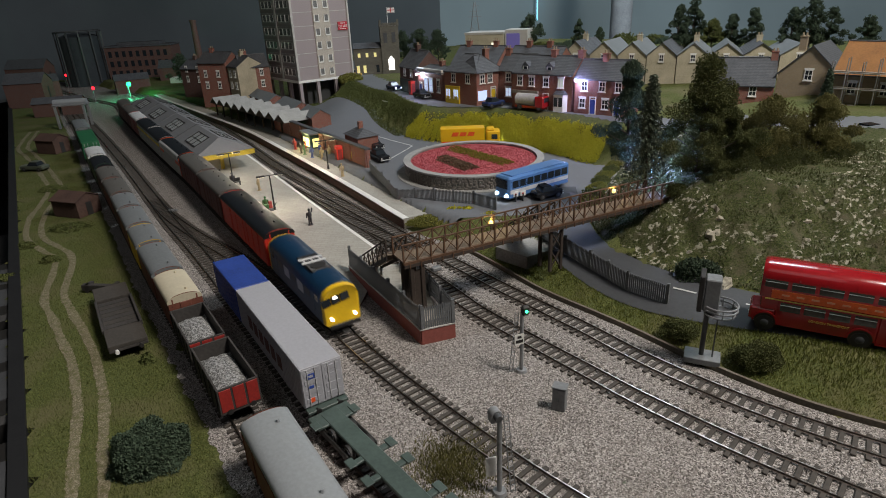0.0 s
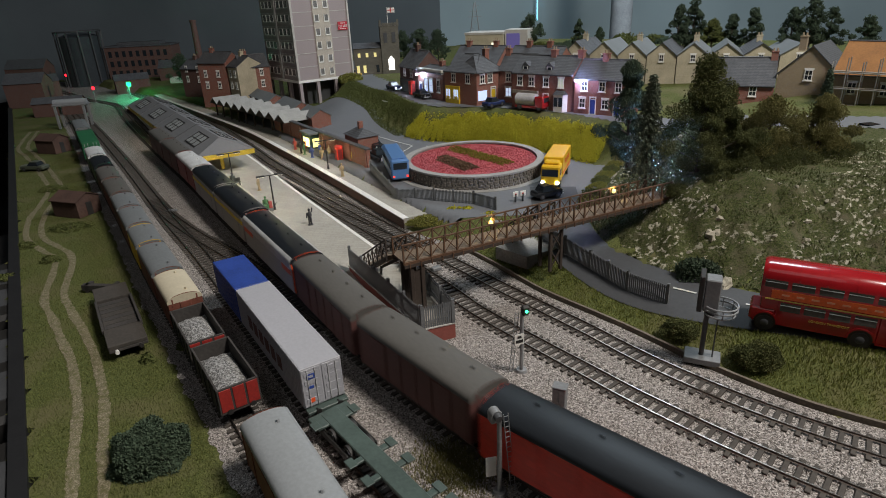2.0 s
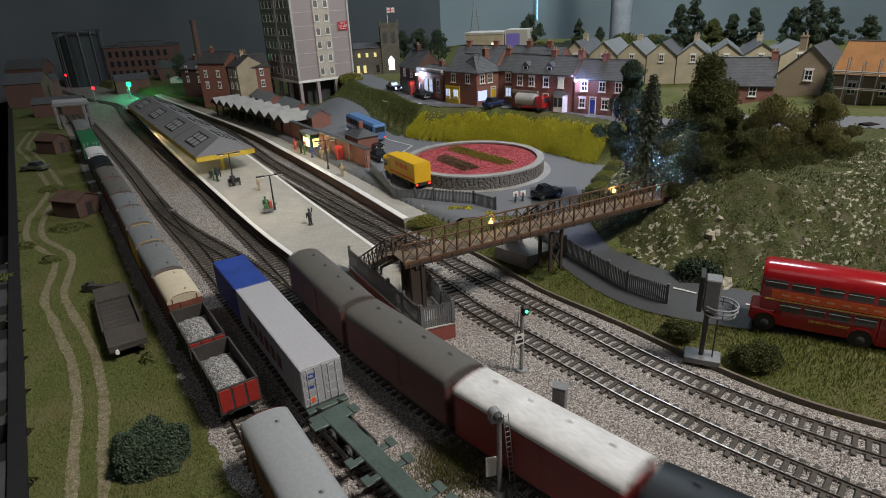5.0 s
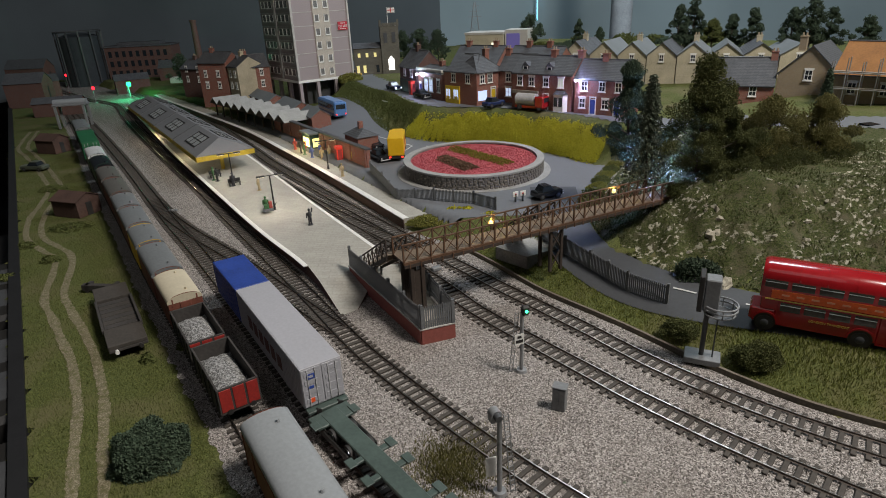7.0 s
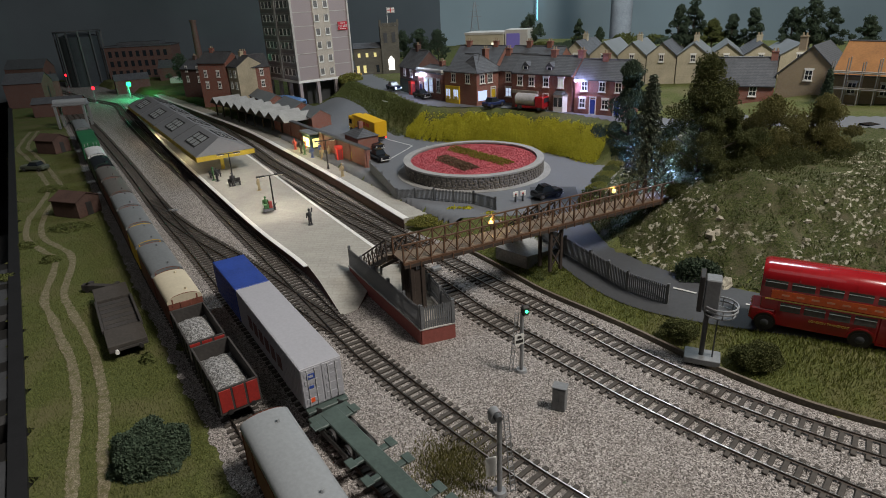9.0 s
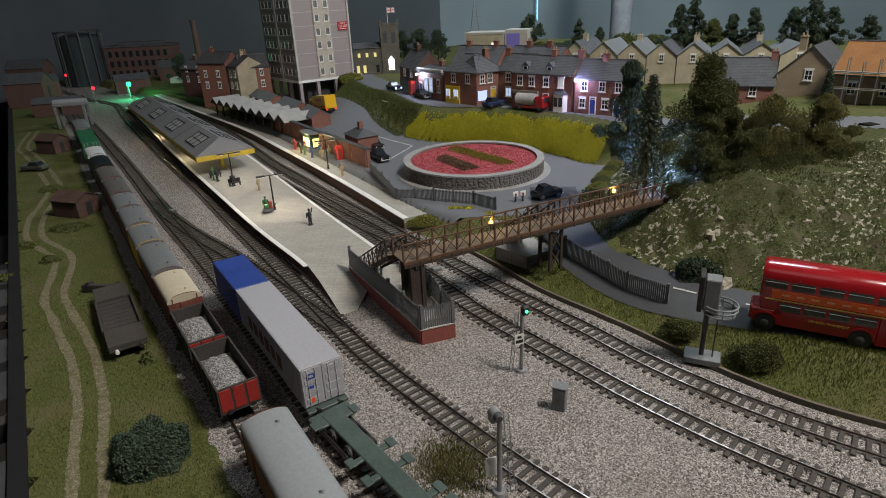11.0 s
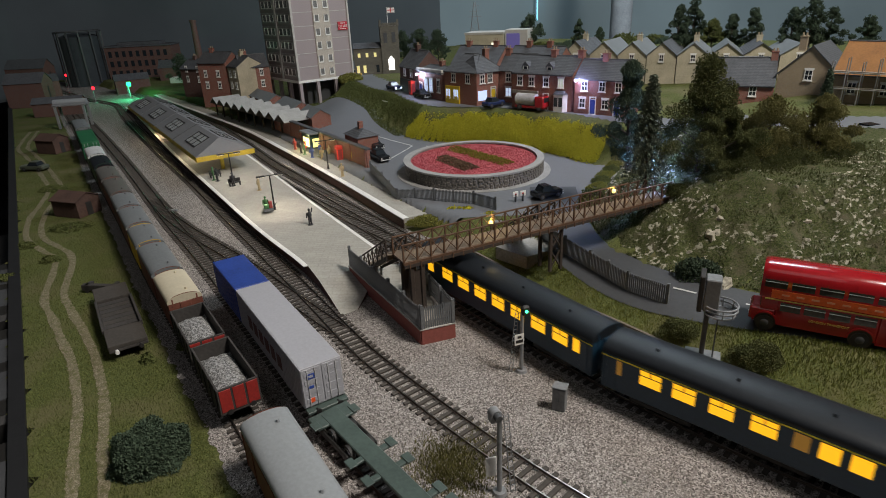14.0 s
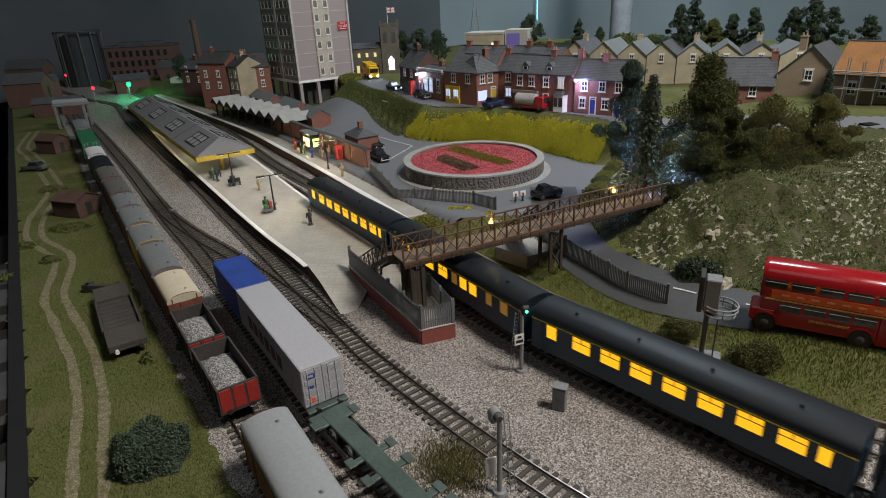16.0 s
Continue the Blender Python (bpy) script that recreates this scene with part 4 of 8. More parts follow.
def coach(label, wins):
    return van(label, 23.6, 3.6, 4.2, 0.85, NAVY, BLACKROOF, g2, True, windows=wins, doors=((-11, 0.8), (11, 0.8)), ends=NAVY, stripe=(LINE_YELLOW, 3.93, 4.0))


def row(xs, wd, lit=WARM_GLOW):
    return [(x, wd, 2.65, 3.8, lit) for x in xs]


DIM = glow("dim_lit_window", (1.0, 0.5, 0.08), 0.12)
saloon = row([-10.4], 1.0) + row([10.9], 0.55, DIM) + row([9.7], 0.95) + row([-8.5, -6.0, -3.45, -0.9, 1.65, 4.2, 6.8], 1.6)
brake = row([10.6], 0.8, DIM) + row([8.0, 5.6, 3.1, 0.5], 1.55) + row([-1.6], 0.9, DIM) + row([-3.1, -4.7], 1.1) + row([-7.2], 0.8, DIM) + row([-9.4], 1.0, DIM) + row([-11.0], 0.7, DIM)
TRAIN2 = [(coach("dark blue passenger coach with glowing yellow windows", saloon), 24.4), (coach("dark blue brake coach with some windows lit", brake), 24.4),
          (coach("dark blue passenger coach with glowing yellow windows", saloon), 24.4), (coach("dark blue passenger coach with glowing yellow windows", saloon), 24.4)]


def run(train, path, s_head, times, way=1):
    """Key each vehicle of a train by the place of its front along the track."""
    back = 0.0
    for t, pitch in train:
        rows = []
        for tt in times:
            s = s_head(tt) - way * (back + pitch / 2)
            x0, y0, _, _ = path.at(s - way * pitch * 0.33)
            x1, y1, _, _ = path.at(s + way * pitch * 0.33)
            rows.append((tt, cmpose((x0 + x1) / 2, (y0 + y1) / 2, 0.405, math.degrees(math.atan2(y1 - y0, x1 - x0)))))
        walk(t, rows)
        back += pitch


# ---- buildings ----
def window(t, x, z, w, h, glassm=DARK_GLASS, frame=WHITE, depth=0.0, name="window"):
    """A framed window on a front that looks along -y."""
    o = part(name, M().box(x - w / 2, x + w / 2, depth - 0.05, depth + 0.02, z, z + h), glassm, t)
    f = 0.13
    m = M().box(x - w / 2 - f, x - w / 2, depth - 0.14, depth, z - f, z + h + f).box(x + w / 2, x + w / 2 + f, depth - 0.14, depth, z - f, z + h + f)
    m.box(x - w / 2, x + w / 2, depth - 0.14, depth, z + h, z + h + f).box(x - w / 2, x + w / 2, depth - 0.14, depth, z - f, z)
    m.box(x - w / 2, x + w / 2, depth - 0.1, depth, z + h / 2 - 0.05, z + h / 2 + 0.05).box(x - 0.04, x + 0.04, depth - 0.1, depth, z, z + h)
    part("frame", m, frame, o)
    part("sill", M().box(x - w / 2 - 0.25, x + w / 2 + 0.25, depth - 0.25, depth, z - 0.28, z - f), frame, o)
    part("lintel", M().box(x - w / 2 - 0.25, x + w / 2 + 0.25, depth - 0.1, depth, z + h + f, z + h + 0.42), frame, o)
    return o


def door(t, x, w, h, colour, depth=0.0):
    o = part("door", M().box(x - w / 2, x + w / 2, depth - 0.06, depth + 0.02, 0, h), colour, t)
    part("door_frame", M().box(x - w / 2 - 0.14, x - w / 2, depth - 0.14, depth, 0, h + 0.5).box(x + w / 2, x + w / 2 + 0.14, depth - 0.14, depth, 0, h + 0.5).box(x - w / 2, x + w / 2, depth - 0.14, depth, h + 0.34, h + 0.5)
         .box(x - w / 2, x + w / 2, depth - 0.12, depth, h, h + 0.1), WHITE, o)
    part("door_step", M().box(x - w / 2 - 0.1, x + w / 2 + 0.1, depth - 0.5, depth, 0, 0.12), CONCRETE, o)
    return o


def house(label, p0, p1, z, depth, eave, ridge, wall, fronts=(), roof=SLATE, chimneys=(0.2,), gable=False, name="house", group="houses", hip=0.0):
    """A pitched-roof house by its two front corners; fronts is a list of calls that dress the front."""
    (x0, y0), (x1, y1) = p0, p1
    W = math.hypot(x1 - x0, y1 - y0)
    t = thing(name, label, "house", x0, y0, z, math.degrees(math.atan2(y1 - y0, x1 - x0)), group=group)
    m = M().box(0, W, 0, depth, -4.5, eave)
    mid = depth / 2
    if gable:
        m.add([(0, 0, eave), (W, 0, eave), (W / 2, 0, ridge), (0, depth, eave), (W, depth, eave), (W / 2, depth, ridge)], [(0, 1, 2), (5, 4, 3)])
    else:
        m.add([(0, 0, eave), (0, depth, eave), (0, mid, ridge), (W, 0, eave), (W, depth, eave), (W, mid, ridge)], [(0, 2, 1), (3, 4, 5)] if hip == 0 else [])
    part("wall", m, wall, t, "", False)
    r, o = M(), 0.3
    if gable:
        for a, b, sgn in ((-o, W / 2, 1), (W + o, W / 2, -1)):
            dz = (ridge - eave) / (W / 2) * o
            vs = [(a, -o, eave - dz), (b, -o, ridge), (b, depth + o, ridge), (a, depth + o, eave - dz)]
            r.add(vs + [(x, y, zz + 0.22) for x, y, zz in vs], [(0, 1, 2, 3), (7, 6, 5, 4), (0, 4, 5, 1), (1, 5, 6, 2), (2, 6, 7, 3), (3, 7, 4, 0)])
    else:
        for a, b in ((-o, mid), (depth + o, mid)):
            dz = (ridge - eave) / mid * o
            vs = [(-0.1, a, eave - dz), (W + 0.1, a, eave - dz), (W + 0.1 - hip, b, ridge), (-0.1 + hip, b, ridge)]
            r.add(vs + [(x, y, zz + 0.22) for x, y, zz in vs], [(0, 1, 2, 3), (7, 6, 5, 4), (0, 4, 5, 1), (1, 5, 6, 2), (2, 6, 7, 3), (3, 7, 4, 0)])
        if hip:
            for e, xx in ((-0.1, hip), (W + 0.1, W - hip)):
                r.add([(e, -o, eave - 0.1), (e, depth + o, eave - 0.1), (xx, mid, ridge + 0.15)], [(0, 1, 2)])
        part("ridge_tiles", M().cyl((hip, mid, ridge + 0.2), (W - hip, mid, ridge + 0.2), 0.16, 0.16, 8), DARKGREY, t)
        part("gutter", M().box(0, W, -0.42, -0.24, eave - 0.25, eave - 0.08), DARKGREY, t)
    part("roof", r, roof, t, "", False)
    for f in chimneys:
        x = f * W
        c = part("chimney", M().box(x - 0.55, x + 0.55, mid - 0.5, mid + 0.5, ridge - 1.2, ridge + 1.1).box(x - 0.65, x + 0.65, mid - 0.6, mid + 0.6, ridge + 1.1, ridge + 1.3), wall, t)
        for dx in (-0.28, 0.28):
            part("chimney_pot", M().cyl((x + dx, mid, ridge + 1.3), (x + dx, mid, ridge + 1.85), 0.17, 0.14, 8), BUFF_BRICK, c)
    for f in fronts:
        f(t, W)
    return t


DOOR_BLUE = mat("blue_door", (0.03, 0.06, 0.3), 0.4)
DOOR_YELLOW = mat("yellow_woodwork", (0.55, 0.38, 0.02), 0.45)
CREAM = mat("cream_render", (0.45, 0.4, 0.29), 0.8)
PALE = mat("pale_stone_render", (0.45, 0.43, 0.4), 0.8)
PURPLE_LIT = glow("purple_lit_hoarding", (0.35, 0.3, 0.9), 0.05)


def w2(t, W, xs, z=4.4, h=1.5, w=1.0, g=DARK_GLASS):
    for x in xs:
        window(t, x * W, z, w, h, g)


def dormer(t, x, z):
    d = part("dormer", M().box(x - 0.7, x + 0.7, 0.7, 2.6, z, z + 1.1).add([(x - 0.85, 0.55, z + 1.05), (x + 0.85, 0.55, z + 1.05), (x, 0.55, z + 1.9), (x - 0.85, 3, z + 1.05), (x + 0.85, 3, z + 1.05), (x, 3, z + 1.9)],
                                                                      [(0, 1, 2), (0, 2, 5, 3), (1, 4, 5, 2), (3, 4, 1, 0)]), SLATE, t, "", False)
    part("pane", M().box(x - 0.4, x + 0.4, 0.62, 0.7, z + 0.2, z + 0.95), DARK_GLASS, d)
    part("frame", M().box(x - 0.55, x - 0.4, 0.6, 0.7, z + 0.1, z + 1.1).box(x + 0.4, x + 0.55, 0.6, 0.7, z + 0.1, z + 1.1).box(x - 0.4, x + 0.4, 0.6, 0.7, z + 0.95, z + 1.1), WHITE, d)


def bay(t, x, glassm=DARK_GLASS):
    b = part("bay_window", M().poly([(x - 1.5, 0), (x - 1.0, -0.9), (x + 1.0, -0.9), (x + 1.5, 0)], 0, 3.2), WHITE, t, "white bay window")
    for dx in (-0.5, 0.5):
        part("pane", M().box(x + dx - 0.4, x + dx + 0.4, -0.95, -0.88, 1.0, 2.7), glassm, b)
    part("bay_roof", M().add([(x - 1.6, 0, 3.2), (x - 1.1, -1.05, 3.2), (x + 1.1, -1.05, 3.2), (x + 1.6, 0, 3.2), (x - 0.9, 0, 3.9), (x + 0.9, 0, 3.9)], [(0, 1, 4), (1, 2, 5, 4), (2, 3, 5)]), SLATE, b, "", False)


def lamp_bracket(t, x, z):
    part("wall_lamp", M().cyl((x, 0, z), (x, -0.9, z + 0.1), 0.05).ball((x, -0.95, z), 0.22), LAMP_BLUE, t, "glowing blue-white wall lamp")


LAMP_BLUE = glow("blue_white_lamp", (0.72, 0.75, 1.0), 25.0)


def shopfront(t, W):
    part("shop_front", M().box(0.4, 4.6, -0.35, 0, 0, 3.6, 0.03), DOOR_YELLOW, t, "yellow wooden shop front")
    for a, b in ((0.7, 1.9), (3.0, 4.3)):
        o = part("shop_window", M().box(a, b, -0.4, -0.34, 0.9, 2.9), COOL_GLOW, t, "lit shop window")
        for k in range(1, 3):
            part("glazing_bar", M().box(a + (b - a) * k / 3 - 0.04, a + (b - a) * k / 3 + 0.04, -0.44, -0.39, 0.9, 2.9), DOOR_YELLOW, o)
        part("display", M().box(a + 0.1, b - 0.1, -0.42, -0.4, 0.9, 1.5), DOOR_YELLOW, o)


Z = 8.1
house("red brick terrace pair with blue doors", (25.7, 112.4), (33.4, 106.3), Z, 7, 6.3, 9.2, RED_BRICK,
      [lambda t, W: w2(t, W, (0.2, 0.55, 0.86), 4.3), lambda t, W: w2(t, W, (0.17, 0.62), 1.2), lambda t, W: (door(t, 0.38 * W, 1.0, 2.7, DOOR_BLUE), door(t, 0.85 * W, 1.0, 2.7, DOOR_BLUE), lamp_bracket(t, 0.06 * W, 6.0))],
      chimneys=(0.45,))
house("red brick terrace with dormers and a white bay window", (15.3, 121.7), (25.4, 113.0), Z, 7.5, 6.8, 9.6, RED_BRICK,
      [lambda t, W: w2(t, W, (0.14, 0.34, 0.58), 4.5), lambda t, W: w2(t, W, (0.82,), 4.5, g=glow("pale_lit_window", (0.9, 0.95, 0.8), 0.35)), lambda t, W: (dormer(t, 0.2 * W, 7.0), dormer(t, 0.6 * W, 7.0), bay(t, 0.82 * W), door(t, 0.58 * W, 1.0, 2.7, BROWN)),
       lambda t, W: part("shop_fascia", M().box(0.2, 0.46 * W, -0.5, 0, 2.9, 3.5), WOOD, t)], chimneys=(0.55, 0.98))
house("set-back brick house between the terraces", (13.4, 128.5), (19.5, 124.2), Z, 6, 6.6, 9.4, RED_BRICK, [lambda t, W: w2(t, W, (0.3,), 1.4, 1.6, 1.2, COOL_GLOW), lambda t, W: w2(t, W, (0.3, 0.6), 4.4)], chimneys=(0.1,))
house("corner shop of red brick with slate hipped roof", (2.0, 131.8), (8.3, 125.0), Z, 8, 6.6, 9.6, RED_BRICK, [lambda t, W: w2(t, W, (0.3, 0.75), 4.5, g=DARK_GLASS), shopfront], chimneys=(), hip=2.5)
house("shop end wall of red brick with yellow side door", (8.4, 124.9), (13.2, 128.0), Z, 7, 6.6, 9.5, RED_BRICK, [lambda t, W: w2(t, W, (0.25, 0.6), 4.5), lambda t, W: door(t, 0.75 * W, 1.1, 3.0, DOOR_YELLOW), lambda t, W:
      part("shop_window", M().box(0.3, 2.6, -0.12, -0.02, 0.9, 2.9), COOL_GLOW, t, "lit shop window")], chimneys=(0.9,), hip=2.0)
house("brick public hall with arched windows and stone parapet", (-4.0, 142.5), (1.5, 133.0), Z, 7, 5.8, 6.6, RED_BRICK, [lambda t, W: w2(t, W, (0.35, 0.55), 1.6, 2.6, 1.5, COOL_GLOW), lambda t, W: w2(t, W, (0.85,), 1.8, 2.4, 1.1),
      lambda t, W: (part("parapet", M().box(-0.1, W + 0.1, -0.3, 0.3, 5.6, 6.5), PALE, t, "pale stone parapet"), door(t, 0.12 * W, 1.1, 2.8, DOOR_BLUE), lamp_bracket(t, 0.1 * W, 5.0))], chimneys=(0.5,))
house("end terrace with dark shop front and cream gable", (-8.6, 152.2), (-4.3, 143.6), Z, 7, 6.0, 9.5, DARK_BRICK, [lambda t, W: w2(t, W, (0.3, 0.7), 4.0, 1.4, 0.9), lambda t, W: part("shop_front", M().box(0.3, W - 0.4, -0.3, 0, 0, 3.2), BLACK, t, "black shop front")],
      chimneys=(0.4,))
house("slate-roofed houses behind the hall", (4, 147), (14, 140), Z + 0.5, 9, 6, 9.5, RED_BRICK, [lambda t, W: dormer(t, 0.3 * W, 6.3)], chimneys=(0.2, 0.8))
house("slate-roofed brick house behind the terrace", (16, 139), (26, 131), Z + 1, 8, 6, 9.0, RED_BRICK, chimneys=(0.3, 0.7))

# pale gabled rows behind
pale_row = [((31, 150), (36.5, 146.5)), ((36.7, 146.3), (42.2, 143)), ((42.4, 142.8), (47.8, 139.6)), ((48.0, 139.5), (53.5, 136.5)), ((53.7, 136.4), (59.5, 133.6)), ((59.7, 133.5), (65.5, 131)), ((65.7, 131), (72, 128.6)), ((72.2, 128.5), (79, 126.5))]
for i, (a, b) in enumerate(pale_row):
    house("cream gabled terrace house with grey roof", a, b, 9.5, 14, 5.6, 8.6 - 0.12 * i, CREAM, [lambda t, W: w2(t, W, (0.5,), 4.4, 1.3, 0.8)], GREYROOF if i % 3 else SLATE, (0.5,) if i % 2 == 0 else (), True, group="cream gabled terraces")
house("dark slate-roofed brick house among the trees", (50, 112), (60, 107), 8.3, 8, 4.0, 8.2, RED_BRICK, [lambda t, W: w2(t, W, (0.3, 0.7), 2.2)], chimneys=(0.95,))
house("buff brick gabled house", (60.5, 107.5), (67.5, 101.0), 8.3, 12, 6.0, 10.6, BUFF_BRICK, [lambda t, W: w2(t, W, (0.5,), 5.2)], chimneys=(0.2,), gable=True)


def unfinished_house():
    t = house("half-built brick house with orange roof inside scaffolding", (62.5, 95.5), (72, 84.5), 8.4, 10, 7.2, 11.5, BUFF_BRICK, [lambda t, W: w2(t, W, (0.2, 0.5, 0.8), 4.4)], mat("orange_battens", (0.27, 0.12, 0.035), 0.85), ())
    return t


unfinished_house()
SCAFF = mat("scaffold_tube", (0.4, 0.4, 0.4), 0.4, 0.6)


def scaffolding():
    t = thing("scaffolding", "pale scaffold poles and boards round the half-built house", "scaffolding", 62.5, 95.5, 8.4, math.degrees(math.atan2(-11, 9.5)))
    for i in range(8):
        x = 0.2 + i * 2.05
        for y in (-1.8, -0.6):
            part("pole", M().cyl((x, y, -0.6), (x, y, 9.2 + 0.6 * (i % 2)), 0.09, 0.09, 6), SCAFF, t)
    for z in (2.6, 5.2, 7.6):
        for y in (-1.85, -0.55):
            part("ledger", M().cyl((-0.3, y, z), (15, y, z), 0.08, 0.08, 6), SCAFF, t)
        part("board", M().box(-0.2, 14.8, -1.7, -0.7, z + 0.1, z + 0.2), WOOD, t)


scaffolding()


def flat_roof_building():
    t = thing("cinema_building", "cream flat-roofed building with purple lit hoarding", "building", 9.5, 187, 13.0, -20)
    part("wall", M().box(0, 11.5, 0, 9, -2, 5.5), CREAM, t)
    part("parapet", M().box(-0.2, 11.7, -0.2, 9.2, 5.5, 6.1), PALE, t)
    part("lit_window", M().box(8.0, 9.2, -0.1, 0, 1.0, 3.2), glow("lit_doorway", (1.0, 0.95, 0.75), 1.0), t, "bright lit window")
    part("wing", M().box(11.8, 18.5, 1, 9, -2, 6.6), PALE, t)
    part("hoarding", M().box(12.3, 16.2, 0.85, 0.98, 0.6, 5.6), PURPLE_LIT, t, "purple hoarding")


flat_roof_building()


def tower_block():
    cx, cy = -37.9, 171.4
    t = thing("tower_block", "grey concrete tower block with white windows on stilts", "tower block", cx, cy, 6.0, math.degrees(math.atan2(12.2, 15.4)))
    Wd, Dp, H = 17.5, 19.5, 42
    # The mid-grey base colour holds the reflection seen in the tower's glass.
    tower_pane = mat("reflection_grey_pane", (0.17, 0.165, 0.16), 0.25, 0, 0.5, 4, 0.0)
    conc, panel, olive = mat("tower_concrete", (0.32, 0.27, 0.27), 0.85, 0, 0.1, 0.5), mat("tower_infill", (0.36, 0.34, 0.31), 0.85), mat("tower_stair_bay", (0.45, 0.4, 0.34), 0.85)
    part("core", M().box(0, Wd, 0, Dp, 3.2, H), conc, t)
    part("slab", M().box(-0.3, Wd + 0.3, -0.3, Dp + 0.3, 2.6, 3.2), WHITE, t)
    for x in (0.3, 5.8, 11.6, Wd - 0.3):
        for y in (0.3, 6.5, 13, Dp - 0.3):
            part("stilt", M().box(x - 0.45, x + 0.45, y - 0.45, y + 0.45, -6.0, 2.6), conc, t)
    part("stair_bay", M().box(6.4, 11.6, -0.25, 0, 3.2, H), olive, t)
    part("lower_core", M().box(4, Wd - 3, 4, Dp - 3, -6, 2.6), DARKGREY, t)
    for k in range(11):
        z = 4.0 + 3.55 * k
        part("floor_band", M().box(-0.06, Wd + 0.06, -0.06, Dp + 0.06, z - 0.85, z - 0.7), PALE, t)
        for x in (7.4, 10.4):
            o = part("window", M().box(x - 0.55, x + 0.55, -0.32, -0.24, z + 0.3, z + 1.9), tower_pane, t)
            part("frame", M().box(x - 0.75, x - 0.55, -0.4, -0.24, z, z + 2.1).box(x + 0.55, x + 0.75, -0.4, -0.24, z, z + 2.1).box(x - 0.55, x + 0.55, -0.4, -0.24, z, z + 0.3), WHITE, o)
        part("infill", M().box(-0.1, 0, 1.0, 8.6, z + 0.1, z + 2.5), panel, t)
        part("infill", M().box(-0.1, 0, 10.6, 18.4, z + 0.1, z + 2.5), panel, t)
        for y0 in (1.3, 3.7, 6.1, 11.0, 13.4, 15.8):
            o = part("window", M().box(-0.16, -0.1, y0, y0 + 1.9, z + 0.6, z + 2.2), tower_pane, t)
            part("frame", M().box(-0.24, -0.1, y0 - 0.15, y0, z + 0.5, z + 2.3).box(-0.24, -0.1, y0 + 1.9, y0 + 2.05, z + 0.5, z + 2.3).box(-0.24, -0.1, y0, y0 + 1.9, z + 0.45, z + 0.6), WHITE, o)
    part("corner_rib", M().box(-0.3, 0.3, -0.3, 0.3, 3.2, H), PALE, t)
    part("corner_rib", M().box(-0.3, 0.2, 9.2, 10.0, 3.2, H), PALE, t)
    part("corner_rib", M().box(Wd - 0.3, Wd + 0.2, -0.3, 0.2, 3.2, H), PALE, t)
    sign = part("sign_board", M().box(13.9, 16.9, -0.3, -0.08, 15.8, 18.0), mat("sign_red", (0.5, 0.03, 0.05), 0.6), t, "red to-let board")
    txt = bpy.data.curves.new("lettering", "FONT")
    txt.body, txt.size, txt.extrude, txt.align_x = "TO LET", 0.9 * C, 0.0003, "CENTER"
    o = new("lettering", txt)
    txt.materials.append(WHITE)
    o.parent = sign
    o.matrix_basis = cmpose(15.4, -0.34, 16.5, 0, 90)
    part("small_print", M().box(14.6, 16.2, -0.34, -0.3, 17.5, 17.66).box(14.5, 16.3, -0.34, -0.3, 16.05, 16.18), WHITE, sign)


tower_block()


def church():
    t = thing("church", "grey stone church with battlemented tower and lit windows", "church", -24.5, 190, 7.6, 8)
    part("nave", M().box(0, 8.5, 0, 7, -1, 8.2), STONE, t)
    part("nave_roof", M().add([(0, -0.3, 8.2), (8.5, -0.3, 8.2), (8.5, 7.3, 8.2), (0, 7.3, 8.2), (0, 3.5, 9.6), (8.5, 3.5, 9.6)], [(0, 1, 5, 4), (2, 3, 4, 5), (3, 0, 4), (1, 2, 5)]), SLATE, t, "", False)
    part("tower", M().box(8.5, 14.0, -0.5, 5.2, -1, 14.2), STONE, t)
    for k in range(6):
        for y in (-0.6, 4.6):
            part("merlon", M().box(8.5 + k * 0.98, 9.1 + k * 0.98, y, y + 0.6, 14.2, 15.0), STONE, t)
    for x in (8.3, 13.6):
        part("pinnacle", M().box(x, x + 0.6, -0.7, -0.1, 14.2, 16.0), STONE, t)
    lit = glow("church_window_glow", (1.0, 0.85, 0.35), 0.6)
    for x in (1.2, 3.6, 6.1):
        part("window", M().box(x, x + 0.8, -0.1, 0, 5.6, 6.8), lit, t, "small lit window")
    for x in (0.6, 2.6, 6.6):
        part("window", M().ext([(0, 1.0), (0, 3.2), (0.1, 3.2), (0.1, 1.0)], x, x + 0.9).moved(pose(0, -0.1, 0)), lit if x < 4 else DARK_GLASS, t)
    part("great_window", M().add([(10.4, -0.6, 1.5), (12.2, -0.6, 1.5), (12.2, -0.6, 4.6), (11.3, -0.6, 5.7), (10.4, -0.6, 4.6)], [(0, 1, 2, 3, 4)]), glow("great_window_glow", (1.0, 0.96, 0.9), 2.2), t, "bright lit arched window")
    part("belfry_opening", M().box(9.4, 10.5, -0.6, -0.45, 9.5, 12.4).box(11.9, 13.0, -0.6, -0.45, 9.5, 12.4), DARKGREY, t)
    part("flagpole", M().cyl((11.2, 2.5, 14), (11.2, 2.5, 19.5), 0.08, 0.06, 6), WHITE, t)
    part("flag", M().box(11.3, 13.5, 2.45, 2.55, 17.9, 19.3), WHITE, t, "white flag with red cross")
    part("flag_cross", M().box(11.3, 13.5, 2.4, 2.6, 18.5, 18.72).box(12.2, 12.45, 2.4, 2.6, 17.9, 19.3), RED, t)


